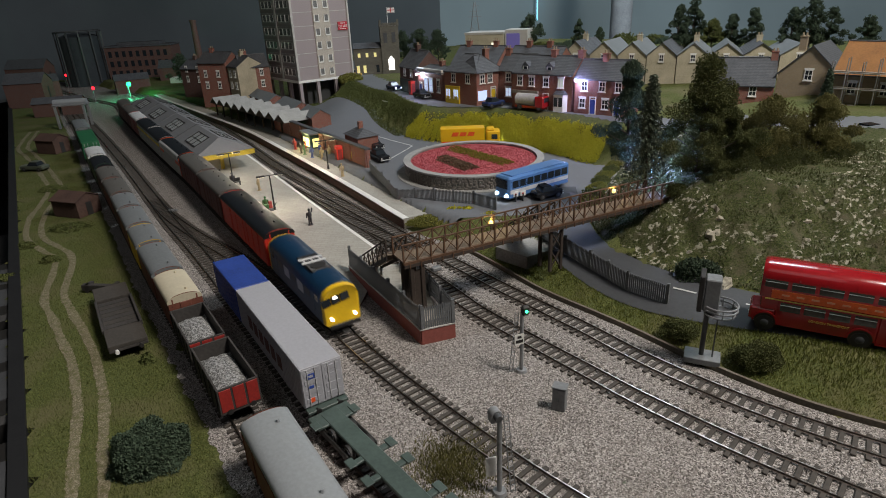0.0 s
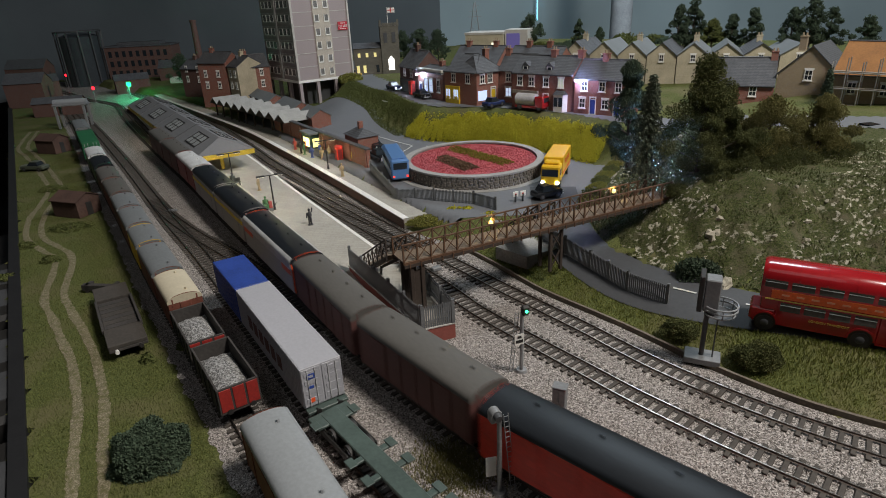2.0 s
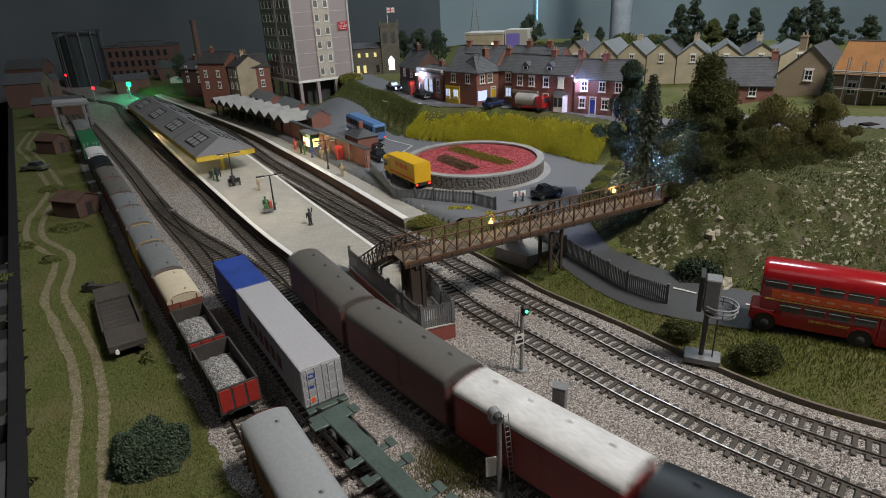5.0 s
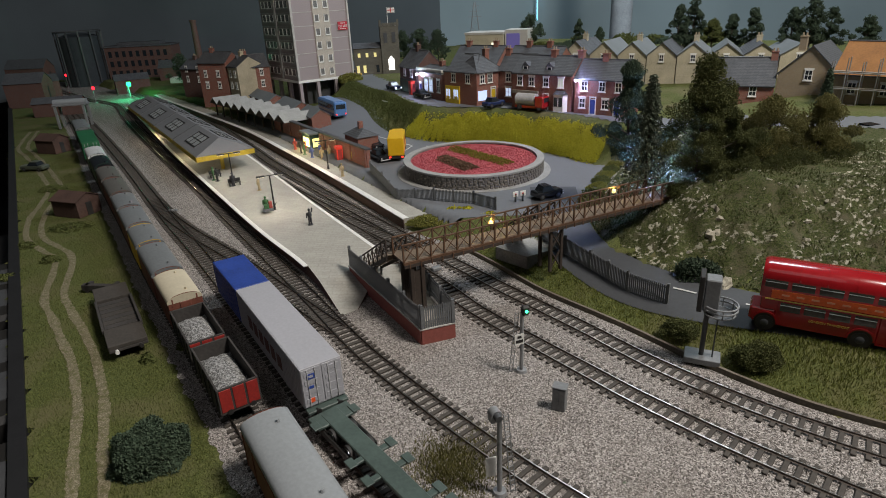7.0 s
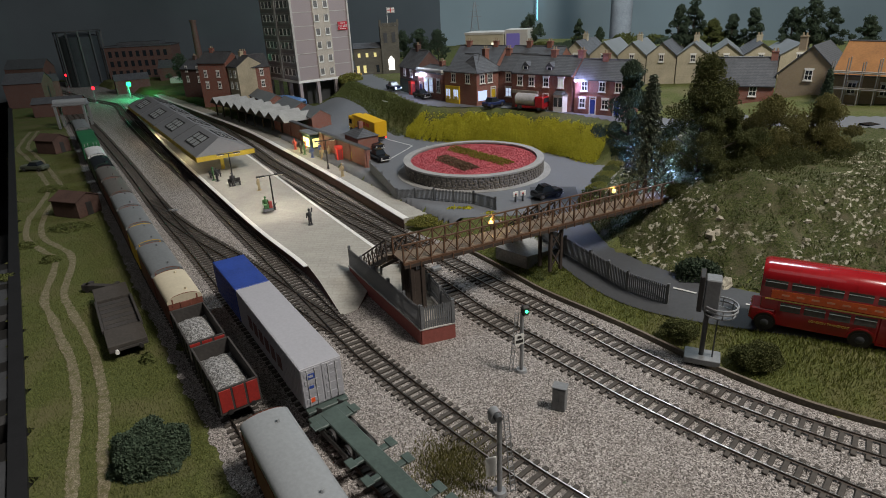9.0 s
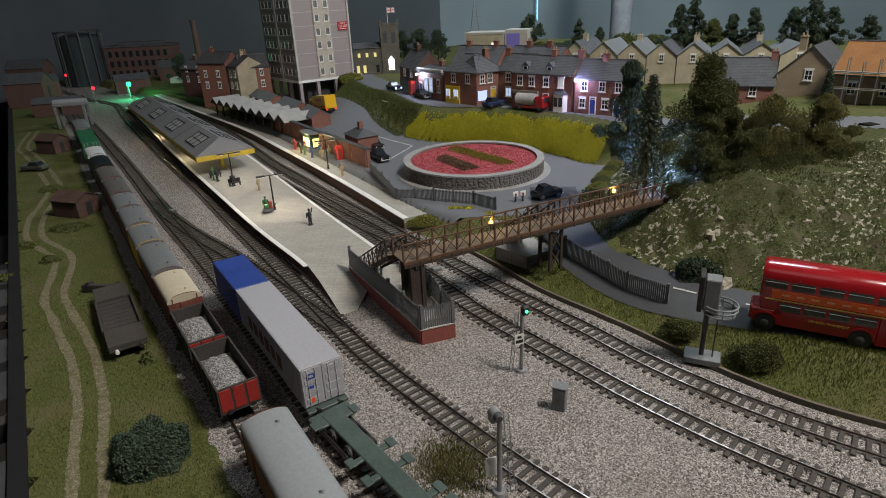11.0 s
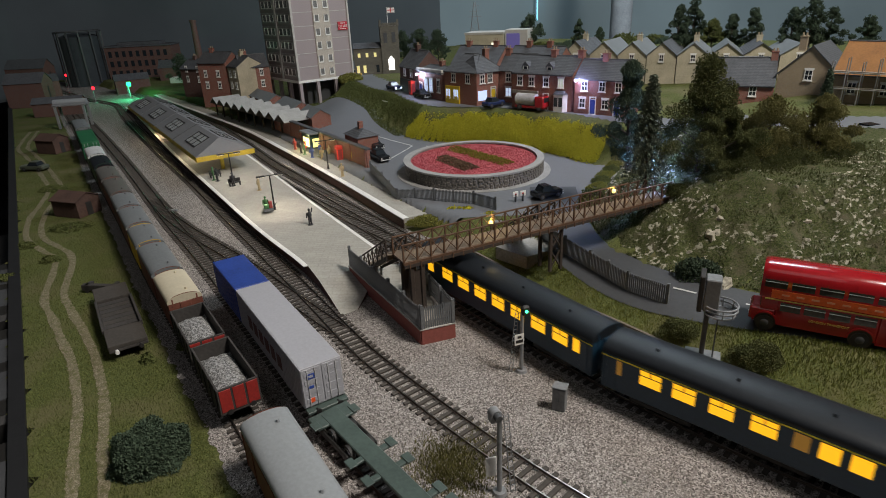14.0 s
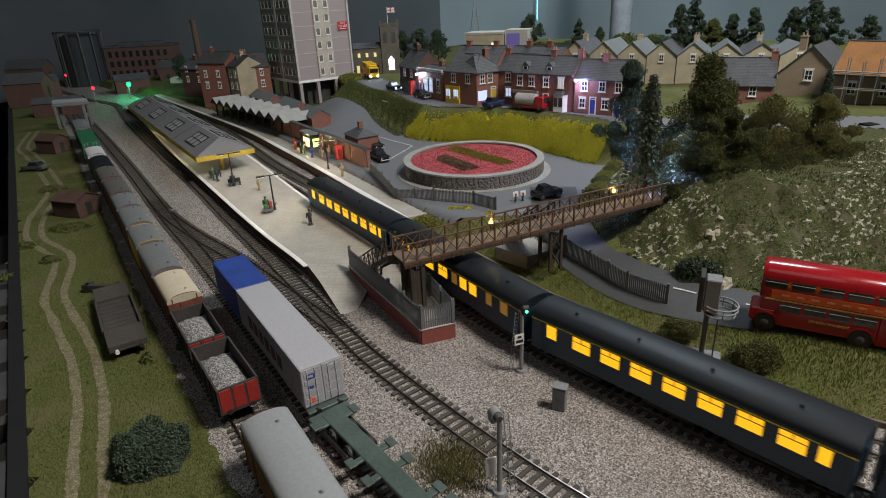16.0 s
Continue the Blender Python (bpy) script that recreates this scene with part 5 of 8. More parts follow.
church()
for i, (a, b, zz, ev, rg, wl) in enumerate([((-69, 181), (-60, 178), 5.5, 9, 11.5, RED_BRICK), ((-59.5, 178), (-55.5, 174), 5.5, 8, 10.5, CREAM), ((-55, 176), (-48, 180), 5.5, 7.5, 10.5, RED_BRICK), ((-84, 205), (-74, 200), 5.0, 6, 8.5, DARK_BRICK)]):
    house("narrow brick town house near the station", a, b, zz, 8, ev, rg, wl, [lambda t, W: w2(t, W, (0.25, 0.7), 2.0, 1.4, 0.8), lambda t, W: w2(t, W, (0.25, 0.7), 5.2, 1.4, 0.8)], chimneys=(0.3,), group="station road houses")


# ---- station ----
VAL = mat("yellow_valance", (0.5, 0.36, 0.03), 0.6)
CANROOF = mat("canopy_felt", (0.15, 0.15, 0.155), 0.75, 0, 0.15, 0.5)
SKYLIGHT = mat("skylight_panes", (0.3, 0.31, 0.31), 0.3)


def island_canopy():
    t = thing("platform_canopy", "grey pitched station canopy with skylights and yellow valance", "station canopy", -59.2, 137.3, 1.5, math.degrees(math.atan2(-64.9, 42.5)))
    Lc, W, ze, zr, n = 77.5, 10.2, 3.6, 5.9, 4
    bay_l = Lc / n
    for k in range(n):
        xa, xb = -Lc / 2 + k * bay_l, -Lc / 2 + (k + 1) * bay_l
        for sgn in (-1, 1):
            hipb = 2.8 if k == n - 1 else 0.0
            hipa = 2.8 if k == 0 else 0.0
            vs = [(xa, sgn * W / 2, ze), (xb, sgn * W / 2, ze), (xb - hipb, 0, zr), (xa + hipa, 0, zr)]
            part("roof_slope", M().add(vs + [(x, y, z + 0.18) for x, y, z in vs], [(0, 1, 2, 3), (7, 6, 5, 4), (0, 4, 5, 1), (1, 5, 6, 2), (2, 6, 7, 3), (3, 7, 4, 0)]), CANROOF, t, "", False)
            xm = (xa + xb) / 2
            for a, b in ((-3.6, -1.3), (-1.2, 1.1), (1.2, 3.5)):
                for f0, f1 in ((0.28, 0.5), (0.53, 0.76)):
                    q = [(xm + a, f0), (xm + b, f0), (xm + b, f1), (xm + a, f1)]
                    part("skylight", M().add([(x, sgn * W / 2 * (1 - f), ze + (zr - ze) * f + 0.24) for x, f in q], [(0, 1, 2, 3)] if sgn < 0 else [(3, 2, 1, 0)]), SKYLIGHT, t, "framed glass skylight", False)
            for f in (0.24, 0.515, 0.8):
                part("glazing_bar", M().cyl((xm - 3.8, sgn * W / 2 * (1 - f), ze + (zr - ze) * f + 0.25), (xm + 3.7, sgn * W / 2 * (1 - f), ze + (zr - ze) * f + 0.25), 0.09, 0.09, 5), BLACK, t)
            for a in (-3.7, -1.25, 1.15, 3.6):
                part("glazing_bar", M().cyl((xm + a, sgn * W / 2 * 0.76, ze + (zr - ze) * 0.24 + 0.25), (xm + a, sgn * W / 2 * 0.2, ze + (zr - ze) * 0.8 + 0.25), 0.09, 0.09, 5), BLACK, t)
            part("hip_roll", M().cyl((xa, sgn * W / 2, ze + 0.2), (xa, 0, zr + 0.2), 0.12, 0.12, 6), DARKGREY, t)
            part("valance", M().box(xa, xb, sgn * W / 2 - 0.06, sgn * W / 2 + 0.06, ze - 0.75, ze + 0.1), VAL, t, "yellow valance board")
    for e in (-1, 1):
        x = e * Lc / 2
        part("end_hip", M().add([(x, -W / 2, ze + 0.15), (x, W / 2, ze + 0.15), (x - e * 2.8, 0, zr + 0.15)], [(0, 1, 2)]), CANROOF, t, "", False)
        part("valance", M().box(x - 0.06, x + 0.06, -W / 2, W / 2, ze - 0.75, ze + 0.1), VAL, t, "yellow valance board")
    for k in range(8):
        x = -Lc / 2 + 4 + k * (Lc - 8) / 7
        part("column", M().box(x - 0.3, x + 0.3, -0.3, 0.3, 0, zr - 0.4, 0.05), VAL, t, "yellow canopy column")
    part("waiting_room", M().box(-16, 14, -1.7, 1.7, 0, 3.3), RED_BRICK, t, "brick waiting room under the canopy")


island_canopy()
TIMBER = mat("dark_station_timber", (0.05, 0.035, 0.025), 0.75)


def shed_canopy():
    t = thing("platform_canopy", "row of grey ridge roofs on timber struts over the side platform", "station canopy", -47.5, 149.5, 1.5, math.degrees(math.atan2(-35, 28)))
    n, pitch, W = 9, 5.1, 7.0
    for k in range(n):
        x = -n * pitch / 2 + (k + 0.5) * pitch
        for sgn in (-1, 1):
            vs = [(x + sgn * pitch / 2, -0.5, 3.6), (x + sgn * pitch / 2, W, 3.6), (x, W, 5.1), (x, -0.5, 5.1)]
            part("roof_slope", M().add(vs + [(a, b, c + 0.15) for a, b, c in vs], [(0, 1, 2, 3), (7, 6, 5, 4), (0, 4, 5, 1), (1, 5, 6, 2), (2, 6, 7, 3), (3, 7, 4, 0)]), CONCRETE, t, "", False)
        part("gable_board", M().add([(x - pitch / 2, -0.45, 3.6), (x + pitch / 2, -0.45, 3.6), (x, -0.45, 5.0)], [(0, 1, 2)]), TIMBER, t, "", False)
        part("post", M().box(x - pitch / 2 - 0.15, x - pitch / 2 + 0.15, 0.9, 1.2, 0, 3.6), TIMBER, t)
        part("strut", M().cyl((x - pitch / 2, 1.0, 1.8), (x - pitch / 2 + 1.5, 1.0, 3.6), 0.1, 0.1, 6), TIMBER, t)
    part("back_wall", M().box(-n * pitch / 2, n * pitch / 2, W - 0.5, W, 0, 4.2), DARK_BRICK, t)


shed_canopy()


def station_buildings():
    t = thing("station_wall", "tall sooty brick station screen wall with coping", "wall", -12.3, 102.2, 1.5, math.degrees(math.atan2(41, -27)))
    L = 47
    part("brickwork", M().box(0, L, -0.35, 0.35, 0, 3.7), RED_BRICK, t)
    part("coping", M().box(-0.1, L, -0.5, 0.5, 3.7, 3.95), DARKGREY, t)
    for k in range(8):
        part("pier", M().box(0.2 + 6 * k, 1.0 + 6 * k, 0.35, 0.6, 0, 3.7), RED_BRICK, t)
    part("poster", M().box(6.0, 6.9, 0.36, 0.4, 1.1, 2.4), DOOR_YELLOW, t, "yellow wall poster")
    b = thing("ticket_office", "small brick office with slate hipped roof", "station building", -15.2, 117.5, 2.2, 122)
    part("wall", M().box(-3, 3, -2.2, 2.2, -1, 2.6), RED_BRICK, b)
    part("roof", M().add([(-3.3, -2.5, 2.6), (3.3, -2.5, 2.6), (3.3, 2.5, 2.6), (-3.3, 2.5, 2.6), (-1.3, 0, 4.0), (1.3, 0, 4.0)], [(0, 1, 5, 4), (2, 3, 4, 5), (3, 0, 4), (1, 2, 5)]), SLATE, b, "", False)
    part("chimney", M().box(-0.4, 0.4, -0.4, 0.4, 3.4, 5.2), RED_BRICK, b)
    s = thing("platform_kiosk", "dark green platform kiosk with a bright lit window", "kiosk", -25.5, 121.0, 1.5, 122)
    part("wall", M().box(-2.2, 2.2, -1.5, 1.5, 0, 3.4, 0.05), BOGIEGREEN, s)
    part("roof", M().box(-2.6, 2.6, -1.9, 1.9, 3.4, 3.8, 0.08), GREYROOF, s)
    part("lit_window", M().box(-1.5, 1.5, 1.5, 1.56, 0.9, 2.6), glow("kiosk_glow", (1.0, 0.85, 0.3), 2.5), s, "bright yellow kiosk window")
    part("lit_window", M().box(-2.26, -2.2, -1.0, 1.0, 0.9, 2.6), glow("kiosk_side_glow", (1.0, 0.85, 0.3), 1.2), s, "bright yellow kiosk window")
    for (x, y, rz, L, d, h, rh, lab) in [(-28, 138, 118, 9, 4.4, 3.6, 5.0, "low brick parcels office with pale roof"), (-35.5, 150.5, 120, 13, 5, 3.8, 5.2, "long low brick station range with slate roof"), (-46, 166, 122, 16, 5, 3.8, 5.2, "long low brick station range with slate roof")]:
        q = thing("station_building", lab, "station building", x, y, 2.2, rz)
        part("wall", M().box(-L / 2, L / 2, -d / 2, d / 2, -1, h).add([(-L / 2, -d / 2, h), (-L / 2, d / 2, h), (-L / 2, 0, rh), (L / 2, -d / 2, h), (L / 2, d / 2, h), (L / 2, 0, rh)], [(0, 2, 1), (3, 4, 5)]), RED_BRICK, q, "", False)
        for sg in (-1, 1):
            vs = [(-L / 2 - 0.2, sg * (d / 2 + 0.3), h - 0.2), (L / 2 + 0.2, sg * (d / 2 + 0.3), h - 0.2), (L / 2 + 0.2, 0, rh + 0.05), (-L / 2 - 0.2, 0, rh + 0.05)]
            part("roof_slope", M().add(vs + [(a, b2, c + 0.18) for a, b2, c in vs], [(0, 1, 2, 3), (7, 6, 5, 4), (0, 4, 5, 1), (1, 5, 6, 2), (2, 6, 7, 3), (3, 7, 4, 0)]), GREYROOF, q, "", False)


station_buildings()


def phone_box(x, y, z, rz):
    t = thing("phone_box", "red telephone box with glazed sides", "phone box", x, y, z, rz)
    part("body", M().box(-0.6, 0.6, -0.6, 0.6, 0, 2.9, 0.05), RED, t)
    part("roof", M().box(-0.66, 0.66, -0.66, 0.66, 2.9, 3.1, 0.08).ball((0, 0, 3.0), 0.5, 10, 6, (1, 1, 0.5)), RED, t)
    for a in range(4):
        part("pane", M().box(-0.4, 0.4, -0.63, -0.59, 0.6, 2.5).moved(pose(0, 0, 0, 0, 0, 90 * a)), CRIMSON, t)
    return t


phone_box(-18.6, 109.2, 1.5, 30)
phone_box(-5.6, 144.2, 8.2, 30)


# ---- footbridge ----
IRON = mat("rusty_brown_ironwork", (0.1, 0.052, 0.028), 0.7, 0, 0.35)
IRON_DARK = mat("dark_ironwork", (0.045, 0.032, 0.025), 0.7, 0, 0.3)
DECK = mat("worn_bridge_deck", (0.16, 0.12, 0.085), 0.8)


def truss(t, L, H, n, y, mat_, z0):
    part("top_rail", M().box(0, L, y - 0.09, y + 0.09, z0 + H - 0.12, z0 + H), mat_, t)
    part("bottom_chord", M().box(0, L, y - 0.12, y + 0.12, z0 - 0.35, z0 - 0.05), mat_, t)
    for k in range(n + 1):
        x = L * k / n
        part("post", M().box(x - 0.07, x + 0.07, y - 0.08, y + 0.08, z0 - 0.2, z0 + H), mat_, t)
    for k in range(n):
        a, b = L * k / n, L * (k + 1) / n
        part("cross_brace", M().cyl((a, y, z0), (b, y, z0 + H - 0.1), 0.05, 0.05, 5).cyl((a, y + 0.04, z0 + H - 0.1), (b, y + 0.04, z0), 0.05, 0.05, 5), mat_, t)


def footbridge():
    x0, y0, x1, y1, zd0, zd1 = -4.2, 50.8, 26.0, 66.2, 6.9, 7.6
    L = math.hypot(x1 - x0, y1 - y0)
    t = thing("footbridge", "rusty brown lattice footbridge over the tracks with stairs and piers", "footbridge", x0, y0, zd0, math.degrees(math.atan2(y1 - y0, x1 - x0)))
    part("deck", M().box(0, L, -1.15, 1.15, -0.15, 0.0), DECK, t)
    truss(t, L, 1.75, 24, -1.2, IRON, 0)
    truss(t, L, 1.75, 24, 1.2, IRON, 0)
    part("side_girder", M().box(0, L, -1.36, -1.22, -0.62, -0.3), IRON_DARK, t)
    part("side_girder", M().box(0, L, 1.22, 1.36, -0.62, -0.3), IRON_DARK, t)
    for k in range(30):
        x = L * (k + 0.5) / 30
        part("girder_rib", M().box(x - 0.05, x + 0.05, -1.42, -1.36, -0.72, -0.15), IRON, t)
    for px, ph in ((0.8, 6.4), (1.9, 6.4)):
        for y in (-1.0, 1.0):
            part("pier_leg", M().box(px - 0.2, px + 0.2, y - 0.2, y + 0.2, -ph, -0.7, 0.04), IRON_DARK, t)
    part("pier_panel", M().box(0.9, 1.8, -1.05, -0.85, -6.2, -1.2).box(0.9, 1.8, 0.85, 1.05, -6.2, -1.2), IRON_DARK, t, "riveted pier plate")
    for a, b in (((0.8, -0.9, -6), (1.9, -0.9, -3.4)), ((1.9, -0.9, -6), (0.8, -0.9, -3.4)), ((0.8, -0.9, -3.4), (1.9, -0.9, -0.9)), ((1.9, -0.9, -3.4), (0.8, -0.9, -0.9))):
        part("pier_brace", M().cyl(a, b, 0.09, 0.09, 5), IRON, t)
    # second pier
    xp = L * 0.52
    for dx in (-0.6, 0.8):
        for y in (-0.9, 0.9):
            part("pier_leg", M().box(xp + dx - 0.17, xp + dx + 0.17, y - 0.17, y + 0.17, -5.4, -0.7, 0.04), IRON_DARK, t)
    for a, b in (((-0.6, -5.2), (0.8, -2.9)), ((0.8, -5.2), (-0.6, -2.9)), ((-0.6, -2.9), (0.8, -0.8)), ((0.8, -2.9), (-0.6, -0.8))):
        part("pier_brace", M().cyl((xp + a[0], -0.9, a[1]), (xp + b[0], -0.9, b[1]), 0.1, 0.1, 5), IRON_DARK, t)
    return t


BRIDGE = footbridge()


def stairs(label, foot, top, steps, width=1.9):
    (x0, y0, z0), (x1, y1, z1) = foot, top
    run_l = math.hypot(x1 - x0, y1 - y0)
    t = thing("footbridge_stairs", label, "stairs", x0, y0, z0, math.degrees(math.atan2(y1 - y0, x1 - x0)), group="footbridge stairs")
    H = z1 - z0
    for k in range(steps):
        x, z = run_l * (k + 0.5) / steps, H * (k + 1) / steps
        part("tread", M().box(x - run_l / steps * 0.55, x + run_l / steps * 0.55, -width / 2, width / 2, z - 0.09, z), DECK, t)
    for y in (-width / 2 - 0.1, width / 2 + 0.1):
        part("stringer", M().add([(0, y - 0.06, -0.1), (run_l, y - 0.06, H - 0.1), (run_l, y - 0.06, H - 0.55), (0.3, y - 0.06, -0.25), (0, y + 0.06, -0.1), (run_l, y + 0.06, H - 0.1), (run_l, y + 0.06, H - 0.55), (0.3, y + 0.06, -0.25)],
                                 [(0, 1, 2, 3), (7, 6, 5, 4), (0, 4, 5, 1), (1, 5, 6, 2), (2, 6, 7, 3), (3, 7, 4, 0)]), IRON_DARK, t)
        part("handrail", M().cyl((0, y, 1.6), (run_l, y, H + 1.6), 0.09, 0.09, 6), IRON_DARK, t)
        n = 6
        for k in range(n + 1):
            x, z = run_l * k / n, H * k / n
            part("baluster", M().box(x - 0.06, x + 0.06, y - 0.06, y + 0.06, z - 0.1, z + 1.6), IRON_DARK, t)
            if k < n:
                part("cross_brace", M().cyl((x, y, z + 0.1), (run_l * (k + 1) / n, y, H * (k + 1) / n + 1.5), 0.05, 0.05, 5).cyl((x, y, z + 1.5), (run_l * (k + 1) / n, y, H * (k + 1) / n + 0.1), 0.05, 0.05, 5), IRON_DARK, t)
    return t


stairs("dark iron stairs from the island platform up to the footbridge", (-8.2, 60.8, 1.5), (-4.4, 52.0, 6.9), 15)
stairs("dark iron stairs from the road pavement up to the footbridge", (8.2, 66.5, 1.9), (11.2, 59.6, 7.0), 14)
single("stair_base", M().poly([(6.2, 64.2), (9.4, 60.8), (14.2, 63.6), (11.0, 67.0)], 0.4, 1.95), CONCRETE, "grey concrete base under the bridge stairs", "plinth")


def ramp_enclosure():
    t = thing("platform_ramp_wall", "red brick ramp wall with white coping under the footbridge", "wall")
    a, b, c, d = (-10.6, 61.3), (-2.3, 46.6), (0.7, 47.6), (-4.6, 61.5)
    for (p, q), nm in (((a, b), "long_wall"), ((b, c), "end_wall"), ((c, d), "back_wall")):
        dx, dy = q[0] - p[0], q[1] - p[1]
        L = math.hypot(dx, dy)
        m = M().add([(0, -0.12, -0.0), (L, -0.12, 0), (L, -0.12, 1.55), (0, -0.12, 1.55), (0, 0.12, 0), (L, 0.12, 0), (L, 0.12, 1.55), (0, 0.12, 1.55)], [(0, 1, 2, 3), (7, 6, 5, 4), (0, 4, 5, 1), (1, 5, 6, 2), (2, 6, 7, 3), (3, 7, 4, 0)])
        mm = pose(p[0], p[1], 0.0, 0, 0, math.degrees(math.atan2(dy, dx)))
        part(nm, m.moved(mm), WALLRED, t)
        part("coping", M().box(-0.15, L + 0.15, -0.17, 0.17, 1.55, 1.66).moved(mm), PALE, t, "white coping edge")
    part("ramp_floor", M().poly([a, b, c, d], 0.0, 1.52), PLATFORM, t)
    fence("grey palisade fence on the ramp wall", [a, b], 1.66, 2.3, 1.66)
    fence("grey palisade fence on the ramp wall", [b, c], 1.66, 2.3, 1.66)
    fence("grey palisade fence on the ramp wall", [c, d], 1.66, 2.3, 1.66)


WALLRED = mat("painted_brick_red", (0.25, 0.07, 0.055), 0.75, 0, 0.18, 1.2)
FENCE = mat("grey_palisade", (0.13, 0.135, 0.14), 0.55)


def fence(label, pts, z, h, flat=None, pitch=0.21, posts=3.2):
    t = thing("palisade_fence", label, "fence", group="palisade fences")
    for p, q in zip(pts[:-1], pts[1:]):
        dx, dy = q[0] - p[0], q[1] - p[1]
        L = math.hypot(dx, dy)
        zz = lambda f: flat if flat is not None else height(p[0] + dx * f, p[1] + dy * f) + z
        ang = math.degrees(math.atan2(dy, dx))
        n = max(2, int(L / pitch))
        za, zb = zz(0), zz(1)
        for k in range(n):
            f = (k + 0.5) / n
            o = new("slat", SLAT)
            o.parent = t
            o.matrix_basis = cmpose(p[0] + dx * f, p[1] + dy * f, za + (zb - za) * f, ang) @ Matrix.Diagonal((1, 1, h / 2.0, 1))
        for r in (0.25, 0.82):
            part("rail", M().add([(0, -0.03, za + h * r), (L, -0.03, zb + h * r), (L, 0.05, zb + h * r), (0, 0.05, za + h * r), (0, -0.03, za + h * r + 0.1), (L, -0.03, zb + h * r + 0.1), (L, 0.05, zb + h * r + 0.1), (0, 0.05, za + h * r + 0.1)],
                                 [(3, 2, 1, 0), (4, 5, 6, 7), (0, 1, 5, 4), (1, 2, 6, 5), (2, 3, 7, 6), (3, 0, 4, 7)]).moved(pose(p[0], p[1], 0, 0, 0, ang)), FENCE, t)
        m = max(1, round(L / posts))
        for k in range(m + 1):
            f = k / m
            part("post", M().box(-0.12, 0.12, -0.02, 0.22, -0.1, h + 0.1).moved(pose(p[0] + dx * f, p[1] + dy * f, za + (zb - za) * f, 0, 0, ang)), FENCE, t)
    return t


SLAT = M().add([(-0.075, -0.06, 0), (0.075, -0.06, 0), (0.075, -0.06, 1.85), (0, -0.06, 2.0), (-0.075, -0.06, 1.85), (-0.075, -0.03, 0), (0.075, -0.03, 0), (0.075, -0.03, 1.85), (0, -0.03, 2.0), (-0.075, -0.03, 1.85)],
               [(0, 1, 2, 3, 4), (9, 8, 7, 6, 5), (0, 5, 6, 1), (1, 6, 7, 2), (2, 7, 8, 3), (3, 8, 9, 4), (4, 9, 5, 0)]).mesh("slat", FENCE, False)
ramp_enclosure()
fence("grey palisade fence between platform and forecourt", [(-11.9, 99.5), (-9.3, 92), (-6.6, 85.2), (-1, 82), (4.6, 79.7), (7.4, 76.8)], -0.2, 2.1)
fence("grey palisade fence beside the lower road", [(12.0, 66.5), (13.7, 61.6), (15.6, 57.6), (18.2, 52.9), (21.0, 49.6)], -0.1, 2.2)


# ---- planting ----
def tufts(points, size, seed=1, flat=0.0):
    """Many small crossed leaves round the given points."""
    r = random.Random(seed)
    vs, fs = [], []
    for p in points:
        s = size * r.uniform(0.6, 1.4)
        a, b = r.uniform(0, 6.283), r.uniform(-1.2, 1.2) * (1 - flat)
        u = Vector((math.cos(a) * math.cos(b), math.sin(a) * math.cos(b), math.sin(b)))
        w = u.orthogonal().normalized()
        q = u.cross(w)
        c = Vector(p)
        k = len(vs)
        vs += [c + s * u, c + s * 0.6 * w - s * 0.4 * u, c - s * 0.6 * w - s * 0.4 * u, c + s * 0.6 * q + s * 0.1 * u]
        fs += [(k, k + 1, k + 3), (k, k + 3, k + 2), (k + 1, k + 2, k + 3)]
    return M().add(vs, fs)


def turf(points, size, seed=1, lift=0.1, lean=0.5):
    """Many small blades that lie near the ground."""
    r = random.Random(seed)
    vs, fs = [], []
    for x, y, z in points:
        s, a = size * r.uniform(0.6, 1.5), r.uniform(0, 6.283)
        c, d = math.cos(a), math.sin(a)
        w = s * r.uniform(0.35, 0.6)
        k = len(vs)
        up = r.uniform(0.1, lean) * s
        vs += [(x - s * c, y - s * d, z - 0.03), (x + w * d, y - w * c, z + lift * r.random()), (x - w * d, y + w * c, z + lift * r.random()), (x + s * c, y + s * d, z + up + lift)]
        fs += [(0 + k, 1 + k, 2 + k), (1 + k, 3 + k, 2 + k)]
    return M().add(vs, fs)


def blades(points, h, w, seed=1):
    """Fine upright blades of flock, one sliver each."""
    r = random.Random(seed)
    vs, fs = [], []
    for x, y, z in points:
        a, k, hh = r.uniform(0, 6.283), len(vs), h * r.uniform(0.5, 1.3)
        c, d = w * math.cos(a), w * math.sin(a)
        vs += [(x - c, y - d, z - 0.05), (x + c, y + d, z - 0.05), (x + r.uniform(-0.6, 0.6) * hh, y + r.uniform(-0.6, 0.6) * hh, z + hh)]
        fs.append((k, k + 1, k + 2))
    return M().add(vs, fs)


